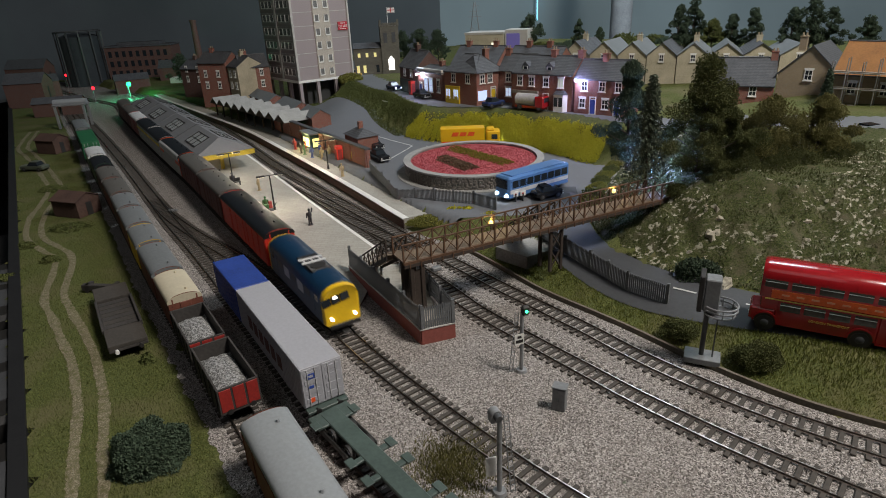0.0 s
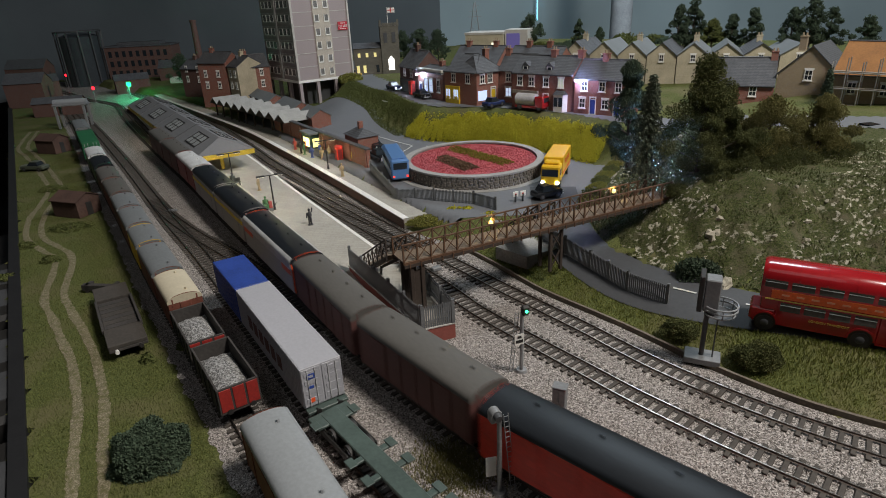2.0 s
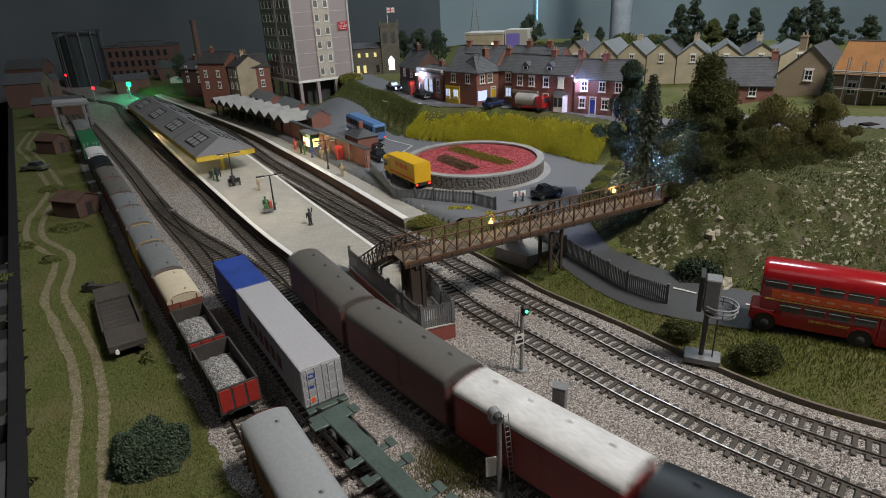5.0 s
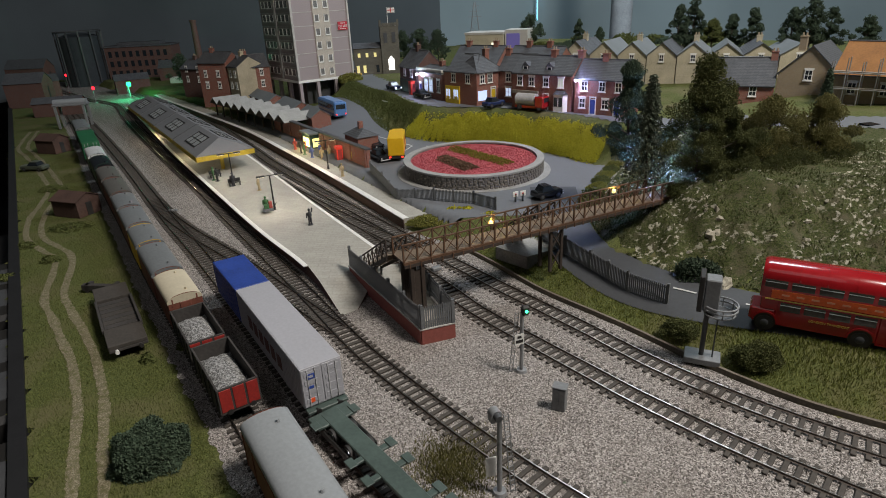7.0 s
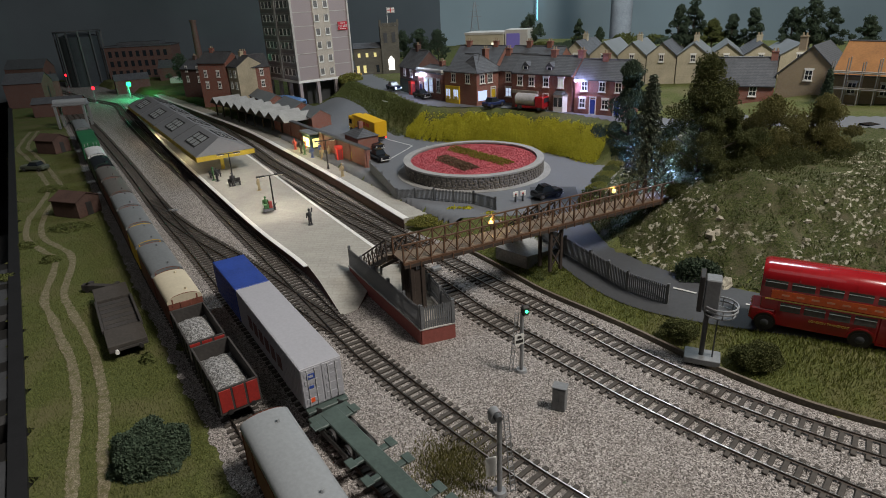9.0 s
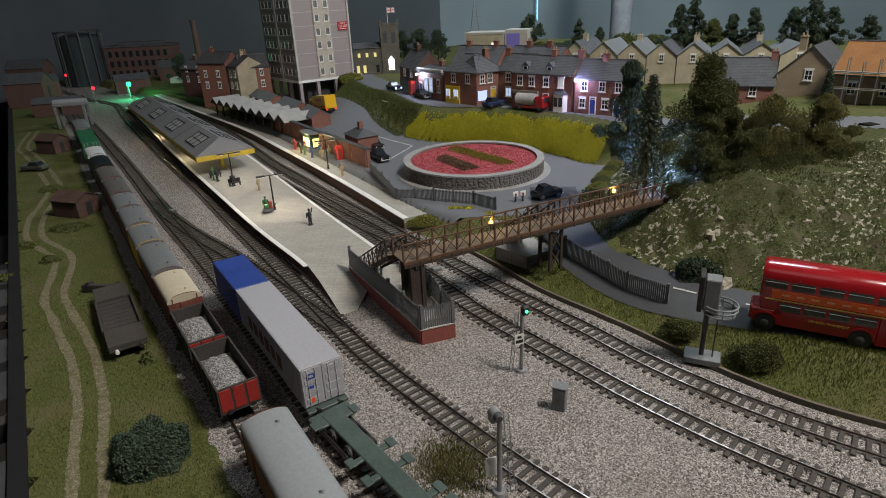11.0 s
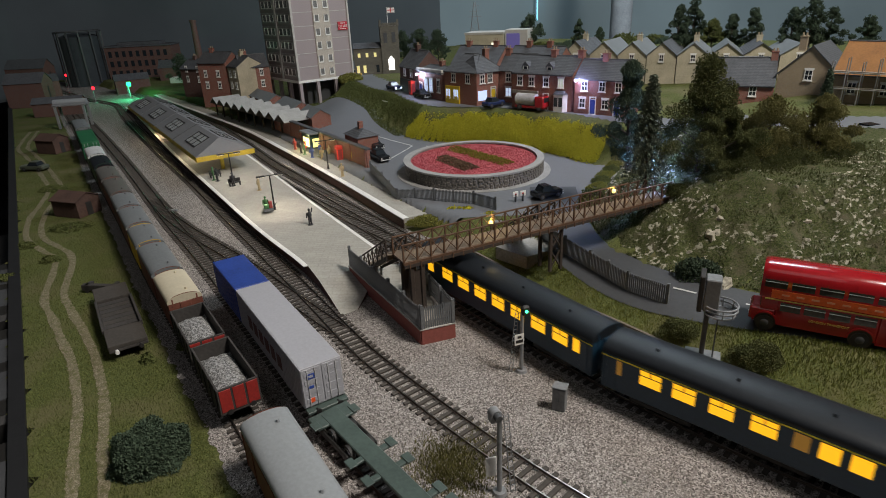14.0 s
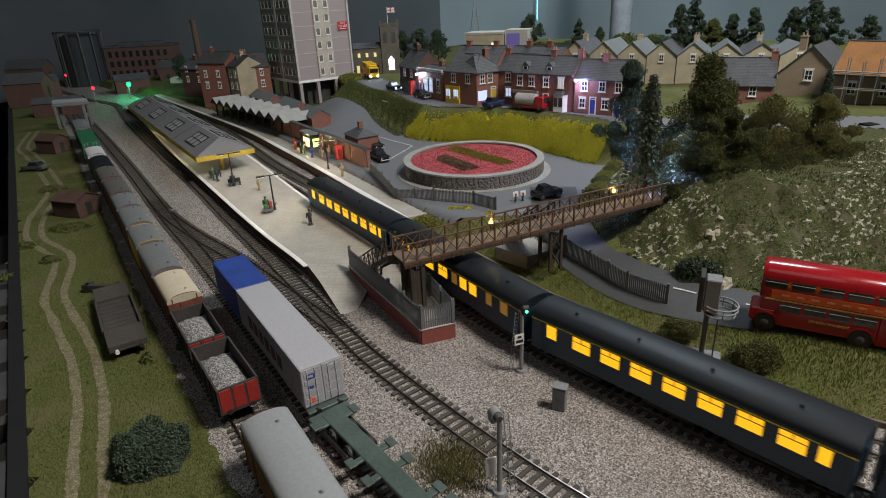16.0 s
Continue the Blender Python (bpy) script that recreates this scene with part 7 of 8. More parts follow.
roundabout()
MARK = mat("road_marking", (0.55, 0.55, 0.53), 0.7)
for (xa, ya, xb, yb) in [(-9.3, 106.5, -5.2, 116.5), (-5.2, 116.8, -12.4, 124.2), (-2.4, 116.0, -0.5, 113.5), (22.3, 51.5, 24.0, 50.1), (27.5, 47.6, 29.4, 46.6), (-11.5, 143.0, -13, 146.2), (-17, 158, -18.4, 161.5)]:
    m = M()
    L = math.hypot(xb - xa, yb - ya)
    n = 8
    vs, fs = [], []
    for k in range(n + 1):
        f = k / n
        for sgn in (-1, 1):
            x, y = xa + (xb - xa) * f + sgn * 0.13 * (yb - ya) / L, ya + (yb - ya) * f - sgn * 0.13 * (xb - xa) / L
            vs.append((x, y, height(x, y) + 0.17))
    fs = [(2 * k, 2 * k + 1, 2 * k + 3, 2 * k + 2) for k in range(n)]
    single("road_line", m.add(vs, fs), MARK, "worn white line on the road", "road marking", kind="structure")


# ---- road vehicles; each points along +x ----
def wheels(t, xs, y, r, w=0.3):
    for x in xs:
        for sgn in (-1, 1):
            o = part("wheel", M().cyl((x, sgn * y - w / 2, r), (x, sgn * y + w / 2, r), r, r, 16), BLACK, t)
            part("hub", M().cyl((x, sgn * (y + w / 2), r), (x, sgn * (y + w / 2 + 0.04), r), r * 0.5, r * 0.4, 12), DARKGREY, o)


BUSRED = mat("glossy_bus_red", (0.3, 0.01, 0.014), 0.22, 0, 0.08, 1, 0.0, coat=0.6)
BUSDARK = mat("bus_dark_inside", (0.03, 0.02, 0.018), 0.3)
ADVERT = mat("orange_advert", (0.75, 0.12, 0.02), 0.4)
ADPALE = mat("faded_advert_print", (0.75, 0.35, 0.2), 0.5)
GOLD = mat("gold_lettering", (0.55, 0.36, 0.06), 0.4)


def double_decker(x, y, z, rz):
    t = thing("double_decker_bus", "glossy red double-decker bus with orange advert band", "bus", x, y, z, rz)
    L, W = 10.9, 3.2
    h = L / 2
    prof = [(-W / 2, 0.55), (W / 2, 0.55), (W / 2, 4.6), (W / 2 - 0.12, 5.2), (W / 2 - 0.45, 5.6), (0.6, 5.78), (-0.6, 5.78), (-W / 2 + 0.45, 5.6), (-W / 2 + 0.12, 5.2), (-W / 2, 4.6)]
    n = len(prof)
    # upper deck runs the full length, the bonnet is cut back below
    up = [(yy, zz if zz > 3 else 3.0) for yy, zz in prof]
    rings = []
    for xx, k, dz in ((-h, 0.94, -0.12), (-h + 0.35, 1.0, 0), (h - 0.9, 1.0, 0), (h - 0.55, 0.93, -0.15)):
        rings.append([(xx, yy * k, zz + (dz if zz > 4 else 0)) for yy, zz in up])
    vs = [p for rg in rings for p in rg]
    fs = [(i * n + k, i * n + (k + 1) % n, (i + 1) * n + (k + 1) % n, (i + 1) * n + k) for i in range(3) for k in range(n)] + [tuple(range(n))[::-1], tuple(range(3 * n, 4 * n))]
    part("upper_deck", M().add(vs, fs), BUSRED, t)
    part("lower_deck", M().box(-h + 1.9, h - 1.9, -W / 2, W / 2, 0.55, 3.0, 0.06).box(-h + 0.05, -h + 1.9, -W / 2 + 1.2, W / 2, 0.55, 3.0, 0.06), BUSRED, t)
    part("platform", M().box(-h, -h + 1.9, -W / 2, W / 2, 0.4, 0.6, 0.03), BUSRED, t)
    part("pole", M().cyl((-h + 0.9, -W / 2 + 0.15, 0.6), (-h + 0.9, -W / 2 + 0.15, 3.0), 0.05), SILVER, t)
    part("doorway", M().box(-h + 0.25, -h + 1.8, -W / 2 + 1.1, -W / 2 + 1.21, 0.6, 2.9), BUSDARK, t)
    part("bonnet", M().box(h - 1.95, h, -W / 2 + 0.9, W / 2 - 0.0, 0.7, 1.95, 0.15), BUSRED, t)
    part("mudguard", M().box(h - 2.0, h - 0.2, -W / 2, -W / 2 + 0.95, 0.75, 1.6, 0.25), BUSRED, t)
    part("cab", M().box(h - 1.95, h - 0.75, -W / 2 + 1.4, W / 2, 1.9, 3.05, 0.05), BUSRED, t)
    part("cab_glass", M().box(h - 0.76, h - 0.72, -W / 2 + 1.6, W / 2 - 0.15, 2.1, 2.85), DARK_GLASS, t)
    for sgn in (-1, 1):
        y0 = sgn * W / 2
        for k in range(5):
            x0 = -h + 0.75 + k * 1.93
            o = part("upper_window", M().box(x0, x0 + 1.62, min(y0, y0 + sgn * 0.025), max(y0, y0 + sgn * 0.025), 3.95, 4.65), BUSGLASS, t)
            part("window_bar", M().box(x0, x0 + 1.62, min(y0, y0 + sgn * 0.05), max(y0, y0 + sgn * 0.05), 4.42, 4.47), SILVER, o)
        for k in range(4):
            x0 = -h + 2.1 + k * 1.72
            o = part("lower_window", M().box(x0, x0 + 1.45, min(y0, y0 + sgn * 0.025), max(y0, y0 + sgn * 0.025), 1.95, 2.7), BUSGLASS, t)
            part("window_bar", M().box(x0, x0 + 1.45, min(y0, y0 + sgn * 0.05), max(y0, y0 + sgn * 0.05), 2.46, 2.51), SILVER, o)
        part("cream_band", M().box(-h + 0.3, h - 1.0, min(y0, y0 + sgn * 0.04), max(y0, y0 + sgn * 0.04), 2.86, 2.96), GOLD, t, "thin cream band")
        ad = part("advert_band", M().box(-h + 1.2, h - 1.4, min(y0, y0 + sgn * 0.035), max(y0, y0 + sgn * 0.035), 3.05, 3.78), ADVERT, t, "orange advert band")
        for k in range(7):
            x0 = -h + 1.9 + k * 1.05
            part("advert_mark", M().box(x0, x0 + 0.55, min(y0, y0 + sgn * 0.05), max(y0, y0 + sgn * 0.05), 3.34, 3.5), ADPALE, ad, "pale mark")
        txt = bpy.data.curves.new("lettering", "FONT")
        txt.body, txt.size, txt.extrude, txt.align_x = "LONDON TRANSPORT", 0.27 * C, 0.0002, "CENTER"
        txt.materials.append(GOLD)
        o = new("lettering", txt)
        o.parent = t
        o.matrix_basis = cmpose(-0.3, y0 + sgn * 0.03, 1.42, 0 if sgn < 0 else 180, 90)
    for k in range(4):
        xr = -h + 1.9 + 1.93 * k
        part("roof_strap", M().ext([(yy * 1.006, zz + 0.02) for yy, zz in prof if zz > 4] + [(yy, zz) for yy, zz in prof[::-1] if zz > 4], xr - 0.04, xr + 0.04), BUSRED, t)
    wheels(t, (h - 1.25, -h + 2.9), W / 2 - 0.07, 0.66)
    for xx in (h - 1.25, -h + 2.9):
        for sgn in (-1, 1):
            part("wheel_arch", M().cyl((xx, sgn * (W / 2 - 0.3), 0.72), (xx, sgn * (W / 2 + 0.03), 0.72), 0.84, 0.84, 20), BUSDARK, t, "dark wheel arch")
            part("arch_rim", M().ext([(0.98 * math.cos(math.pi * k / 12), 0.72 + 0.98 * math.sin(math.pi * k / 12)) for k in range(13)] + [(0.84 * math.cos(math.pi * k / 12), 0.72 + 0.84 * math.sin(math.pi * k / 12)) for k in range(12, -1, -1)], -0.05, 0.05)
                 .moved(pose(xx, sgn * (W / 2 + 0.03), 0, 0, 0, 90)), BUSRED, t)
    for yy in (-0.9, 1.2):
        part("headlamp", M().cyl((h - 0.05, yy, 1.2), (h + 0.06, yy, 1.2), 0.17, 0.15, 10), SILVER, t)
    return t


BUSGLASS = mat("bus_window_glass", (0.05, 0.045, 0.035), 0.06, 0, 0.3, 3, 0.0, spec=0.7)
double_decker(31.3, 42.6, 2.12, math.degrees(math.atan2(3.1, -5.3)))

COACHBLUE = mat("coach_blue", (0.09, 0.2, 0.42), 0.3, 0, 0.06, 1, 0.0)
HEADLIGHT = glow("blue_white_headlight", (0.75, 0.9, 1.0), 55.0)
TAIL = glow("red_tail_light", (1.0, 0.04, 0.02), 2.5)
LORRYYELLOW = mat("lorry_yellow", (0.72, 0.42, 0.01), 0.4, 0, 0.06, 1, 0.0)


def blue_coach():
    t = thing("motor_coach", "blue motor coach with white roof edge and bright headlights", "coach")
    L, W = 12.2, 3.0
    h = L / 2
    part("body", M().box(-h, h, -W / 2, W / 2, 0.4, 3.6, 0.25), COACHBLUE, t)
    part("roof_pod", M().box(-h + 0.8, h - 0.8, -W / 2 + 0.3, W / 2 - 0.3, 3.6, 3.75, 0.1), COACHBLUE, t)
    part("windscreen", M().box(h - 0.02, h + 0.04, -W / 2 + 0.3, W / 2 - 0.3, 1.9, 3.2), DARK_GLASS, t)
    part("rear_window", M().box(-h - 0.04, -h + 0.02, -W / 2 + 0.4, W / 2 - 0.4, 2.1, 3.1), DARK_GLASS, t)
    for sgn in (-1, 1):
        y = sgn * W / 2
        for k in range(8):
            part("window", M().box(-h + 0.5 + k * 1.4, -h + 1.75 + k * 1.4, min(y, y + sgn * 0.03), max(y, y + sgn * 0.03), 2.0, 3.0), DARK_GLASS, t)
        part("white_band", M().box(-h + 0.3, h - 0.3, min(y, y + sgn * 0.04), max(y, y + sgn * 0.04), 1.2, 1.75), WHITEROOF, t, "pale side band")
        part("headlight", M().cyl((h - 0.05, sgn * 1.05, 0.95), (h + 0.1, sgn * 1.05, 0.95), 0.22, 0.2, 12), HEADLIGHT, t, "bright headlight")
        part("tail_light", M().box(-h - 0.05, -h, sgn * 1.1 - 0.15, sgn * 1.1 + 0.15, 0.8, 1.1), TAIL, t)
    wheels(t, (h - 2.4, -h + 3.0), W / 2 - 0.18, 0.58)
    return t


def yellow_lorry():
    t = thing("lorry", "yellow box lorry with red stripe and bright headlights", "lorry")
    L, W = 11.2, 2.9
    h = L / 2
    part("cab", M().box(h - 2.6, h, -W / 2 + 0.05, W / 2 - 0.05, 0.6, 3.5, 0.2), LORRYYELLOW, t)
    part("wind_deflector", M().box(h - 2.5, h - 1.0, -W / 2 + 0.3, W / 2 - 0.3, 3.45, 3.95, 0.2), LORRYYELLOW, t)
    part("windscreen", M().box(h - 0.02, h + 0.04, -W / 2 + 0.25, W / 2 - 0.25, 1.95, 3.0), DARK_GLASS, t)
    part("box_body", M().box(-h, h - 2.9, -W / 2, W / 2, 1.1, 4.15, 0.06), LORRYYELLOW, t)
    part("chassis", M().box(-h + 0.1, h - 0.4, -1.0, 1.0, 0.55, 1.1, 0.05), FRAME, t)
    part("rear_door", M().box(-h - 0.04, -h, -W / 2 + 0.15, W / 2 - 0.15, 1.2, 4.25), LORRYYELLOW, t)
    for sgn in (-1, 1):
        y = sgn * W / 2
        part("stripe", M().box(-h + 0.2, h - 3.0, min(y, y + sgn * 0.03), max(y, y + sgn * 0.03), 1.55, 1.8), ORANGE, t, "red stripe")
        for k in range(3):
            part("logo_block", M().add([(-3.6 + k * 1.5, y + sgn * 0.035, 2.75), (-2.4 + k * 1.5, y + sgn * 0.035, 2.75), (-2.1 + k * 1.5, y + sgn * 0.035, 3.5), (-3.3 + k * 1.5, y + sgn * 0.035, 3.5)], [(0, 1, 2, 3)] if sgn < 0 else [(3, 2, 1, 0)]), ORANGE, t, "slanted red block")
        part("side_window", M().box(h - 1.6, h - 0.5, min(sgn * (W / 2 - 0.05), sgn * (W / 2 - 0.01)), max(sgn * (W / 2 - 0.05), sgn * (W / 2 - 0.01)), 2.0, 2.9), DARK_GLASS, t)
        part("headlight", M().cyl((h - 0.05, sgn * 1.05, 1.0), (h + 0.1, sgn * 1.05, 1.0), 0.28, 0.24, 12), HEADLIGHT, t, "bright headlight")
        part("tail_light", M().box(-h - 0.06, -h, sgn * 1.1 - 0.2, sgn * 1.1 + 0.2, 0.75, 1.0), TAIL, t, "glowing tail light")
    wheels(t, (h - 1.3, -h + 2.4), W / 2 - 0.18, 0.6)
    return t


COACH, LORRY = blue_coach(), yellow_lorry()


def car(label, x, y, z, rz, colour, L=5.6, lit=False):
    t = thing("car", label, "car", x, y, z, rz, group="parked cars")
    h, W = L / 2, 2.1
    part("body", M().box(-h, h, -W / 2, W / 2, 0.3, 1.15, 0.2), colour, t)
    m = M().add([(-h * 0.62, -W / 2 + 0.1, 1.1), (h * 0.35, -W / 2 + 0.1, 1.1), (h * 0.35, W / 2 - 0.1, 1.1), (-h * 0.62, W / 2 - 0.1, 1.1), (-h * 0.45, -W / 2 + 0.3, 1.85), (h * 0.08, -W / 2 + 0.3, 1.85), (h * 0.08, W / 2 - 0.3, 1.85), (-h * 0.45, W / 2 - 0.3, 1.85)],
                [(4, 5, 6, 7), (0, 1, 5, 4), (1, 2, 6, 5), (2, 3, 7, 6), (3, 0, 4, 7)])
    part("cabin_glass", m, DARK_GLASS, t)
    part("roof", M().box(-h * 0.47, h * 0.1, -W / 2 + 0.26, W / 2 - 0.26, 1.82, 1.92, 0.04), colour, t)
    part("bumper", M().box(h - 0.02, h + 0.1, -W / 2 + 0.1, W / 2 - 0.1, 0.4, 0.55, 0.03), SILVER, t)
    for sgn in (-1, 1):
        part("headlight", M().cyl((h - 0.05, sgn * 0.75, 0.8), (h + 0.05, sgn * 0.75, 0.8), 0.15, 0.14, 8), HEADLIGHT if lit else SILVER, t)
    wheels(t, (h * 0.62, -h * 0.62), W / 2 - 0.1, 0.42, 0.22)
    return t


CARBLACK = mat("black_car_paint", (0.012, 0.013, 0.015), 0.2, 0, 0.1, 1, 0.0)
CARBLUE = mat("dark_blue_car", (0.02, 0.03, 0.09), 0.25)
car("black taxi parked by the station wall", -12.6, 116.6, 2.15, -62, CARBLACK)
car("black taxi parked by the station wall", -10.9, 107.4, 2.1, -62, CARBLACK)
car("dark car parked by the roundabout", 15.2, 81.2, 2.12, 25, CARBLACK, 4.4)
car("dark blue car outside the corner shop", 11.6, 122.6, 8.2, 40, CARBLUE, 4.9)
car("dark car outside the hall", -3.2, 138.4, 8.2, -60, CARBLACK)
car("dark saloon with lit headlamps in the town road", -10.5, 153.5, 8.2, -62, CARBLUE, lit=True)
car("yellow car beneath the tower block", -24.8, 192, 7.7, -20, LORRYYELLOW, 5.4)
car("dark vintage car on the hill road", 57.5, 77.5, 9.6, 10, CARBLACK, 6.4)
car("grey-green off-road car in the field", -82.5, 119.5, 0.05, 170, mat("field_green", (0.07, 0.08, 0.06), 0.5), 5.4)


def road_barrier(x, y, rz):
    t = thing("road_barrier", "small white road barrier with red dots", "barrier", x, y, 2.08, rz)
    for dx in (-0.55, 0.55):
        part("leg", M().box(dx - 0.06, dx + 0.06, -0.25, 0.25, 0, 1.2, 0.02), DARKGREY, t)
        part("panel", M().box(dx - 0.42, dx + 0.42, -0.09, 0.05, 0.75, 1.5, 0.05), WHITE, t)
        part("dot", M().cyl((dx, -0.12, 1.12), (dx, -0.09, 1.12), 0.14, 0.14, 10), RED, t)


road_barrier(11.1, 80.0, 15)


def milk_tanker():
    t = thing("tanker_lorry", "red tanker lorry with a silver tank", "lorry", 18.6, 117.4, 8.2, -40)
    part("cab", M().box(1.2, 3.2, -1.2, 1.2, 0.5, 2.7, 0.2), BUSRED, t)
    part("tank", M().cyl((-3.2, 0, 1.9), (1.0, 0, 1.9), 1.15, 1.15, 18), SILVER, t, "silver tank")
    part("tank_end", M().cyl((-3.3, 0, 1.9), (-3.2, 0, 1.9), 1.0, 1.16, 18), BUSRED, t)
    part("chassis", M().box(-3.2, 3.0, -0.9, 0.9, 0.4, 0.85), BUSRED, t)
    part("windscreen", M().box(3.18, 3.24, -0.9, 0.9, 1.6, 2.4), DARK_GLASS, t)
    wheels(t, (2.2, -2.2), 1.0, 0.5)


milk_tanker()


# ---- lineside things ----
def lamp_post(x, y, z, h, rz, lit):
    t = thing("street_lamp", "dark twin-armed platform lamp post", "lamp post", x, y, z, rz, group="platform lamps")
    part("post", M().cyl((0, 0, 0), (0, 0, h), 0.13, 0.09, 8).cyl((0, 0, 0), (0, 0, 0.6), 0.2, 0.17, 8), BLACK, t)
    part("arm", M().cyl((-1.4, 0, h), (1.4, 0, h), 0.07, 0.07, 6), BLACK, t)
    for sx in (-1.3, 1.3):
        part("lamp_head", M().box(sx - 0.6, sx + 0.6, -0.2, 0.2, h - 0.1, h + 0.1, 0.05), BLACK, t)
        part("lens", M().box(sx - 0.5, sx + 0.5, -0.15, 0.15, h - 0.14, h - 0.101), lit, t, "glowing lamp lens")


LENS = glow("lamp_lens", (1.0, 0.93, 0.75), 1.0)
lamp_post(-24.4, 82.9, 1.5, 5.2, 25, LENS)
lamp_post(-35.0, 97.8, 1.5, 5.2, 25, LENS)
lamp_post(-20.0, 104.6, 1.5, 5.2, 25, LENS)
POST = mat("galvanised_post", (0.26, 0.265, 0.27), 0.5, 0.3)


def colour_signal(x, y, z, h, rz, aspect, ladder=True, back=False, plate=True, lens=0.12):
    t = thing("railway_signal", "grey colour light signal with ladder and number plate", "railway signal", x, y, z, rz, group="colour light signals")
    part("post", M().cyl((0, 0, 0), (0, 0, h), 0.17, 0.15, 10).cyl((0, 0, -0.05), (0, 0, 0.25), 0.5, 0.42, 12), POST, t)
    if back:
        part("head", M().cyl((0.3, -0.3, h), (0.3, 0.3, h), 0.36, 0.36, 18).box(-0.06, 0.66, -0.3, 0.3, h - 0.5, h, 0.06), POST, t, "round-topped grey signal head")
        part("hood", M().cyl((0.3, 0.3, h + 0.08), (0.3, 0.62, h + 0.02), 0.26, 0.24, 14), DARKGREY, t)
    else:
        part("head", M().box(-0.1, 0.62, -0.25, 0.2, h - 0.3, h + 0.6, 0.15), BLACK, t)
    if aspect:
        part("aspect", M().cyl((0.27, -0.32, h + 0.15), (0.27, -0.25, h + 0.15), lens, lens, 12), aspect, t, "lit signal lens")
    if plate:
        pl = part("plate", M().box(-0.75, 0.1, -0.22, -0.18, h * 0.5, h * 0.5 + 1.0), WHITE, t, "white plate with dark bars")
        part("plate_bars", M().box(-0.5, -0.15, -0.25, -0.22, h * 0.5 + 0.62, h * 0.5 + 0.82).box(-0.65, 0.0, -0.25, -0.22, h * 0.5 + 0.2, h * 0.5 + 0.45), BLACK, pl)
    if ladder:
        for dx in (-0.16, 0.16):
            part("ladder_rail", M().cyl((-0.85 + dx, 0.25, 0), (-0.3 + dx, 0.25, h), 0.03, 0.03, 5), POST, t)
        for k in range(16):
            f = (k + 0.5) / 16
            part("rung", M().cyl((-0.85 + 0.55 * f - 0.16, 0.25, h * f), (-0.85 + 0.55 * f + 0.16, 0.25, h * f), 0.025, 0.025, 4), POST, t)


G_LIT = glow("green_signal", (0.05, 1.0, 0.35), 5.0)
R_LIT = glow("red_signal", (1.0, 0.015, 0.03), 4.0)
colour_signal(6.1, 41.7, 0.05, 5.6, 20, G_LIT)
colour_signal(2.9, 28.6, 0.05, 6.3, 200, None, True, True, False)
single("signal_plate", M().box(-0.35, 0.35, -0.06, 0.06, 0, 1.5, 0.03), WHITE, "white lineside marker board", "marker board", 2.4, 28.9, 1.2, 10)
# Far signals: lens discs drawn oversize, so the bloom is part of their shape.
colour_signal(-110.2, 220.9, 0.1, 4.9, 20, glow("far_green_signal", (0.01, 1.0, 0.16), 3.0), plate=False, lens=0.75)
colour_signal(-119.2, 213.7, 0.1, 4.9, 20, R_LIT, plate=False, lens=0.55)
colour_signal(-158, 265.5, 0.1, 4.9, 20, R_LIT, plate=False, lens=0.55)


def bracket_signal():
    t = thing("railway_signal", "tall grey signal with round railed platform seen from behind", "railway signal", 21.4, 41.7, 0.75, -25, group="colour light signals")
    part("base", M().box(-1.6, 1.2, -0.9, 0.9, -0.4, 0.12, 0.04), GREY, t)
    part("post", M().cyl((-0.3, 0, 0), (-0.3, 0, 4.2), 0.2, 0.2, 10), DARKGREY, t)
    for dy in (-0.18, 0.18):
        part("ladder_rail", M().cyl((0.55, dy, 0), (0.55, dy, 4.2), 0.05, 0.05, 5), DARKGREY, t)
    for k in range(13):
        part("rung", M().cyl((0.55, -0.18, 0.2 + 0.3 * k), (0.55, 0.18, 0.2 + 0.3 * k), 0.035, 0.035, 5), DARKGREY, t)
    for z, r in ((4.2, 1.15), (4.65, 1.3), (5.0, 1.3)):
        part("platform_ring", M().torus((0.6, 0, z), r, 0.07), POST, t)
    part("platform_deck", M().cyl((0.6, 0, 4.12), (0.6, 0, 4.18), 1.12, 1.12, 20), DARKGREY, t)
    for k in range(5):
        a = -1.4 + 0.7 * k
        part("stanchion", M().cyl((0.6 + 1.2 * math.cos(a), 1.2 * math.sin(a), 4.15), (0.6 + 1.3 * math.cos(a), 1.3 * math.sin(a), 5.05), 0.05, 0.05, 5), POST, t)
    part("back_board", M().box(-1.15, -0.75, -1.0, 0.8, 4.5, 7.6, 0.06), BLACK, t, "black signal backing board")
    part("head", M().box(-0.7, 0.45, -0.8, 0.6, 4.5, 7.3, 0.08), GREY, t, "grey signal box")


bracket_signal()


def relay_box(x, y, rz):
    t = thing("relay_cabinet", "grey lineside relay cabinet with double doors", "cabinet", x, y, 0.03, rz)
    part("body", M().box(-0.5, 0.5, -0.4, 0.4, 0, 2.0, 0.04), GREY, t)
    part("roof", M().box(-0.56, 0.56, -0.46, 0.46, 2.0, 2.1, 0.04), GREY, t)
    for k in range(2):
        d = part("door", M().box(-0.47 + 0.48 * k, -0.01 + 0.48 * k, -0.44, -0.4, 0.12, 1.9, 0.02), GREY, t)
        part("handle", M().box(-0.12 + 0.1 * k, -0.08 + 0.1 * k, -0.48, -0.44, 0.9, 1.2), DARKGREY, d)


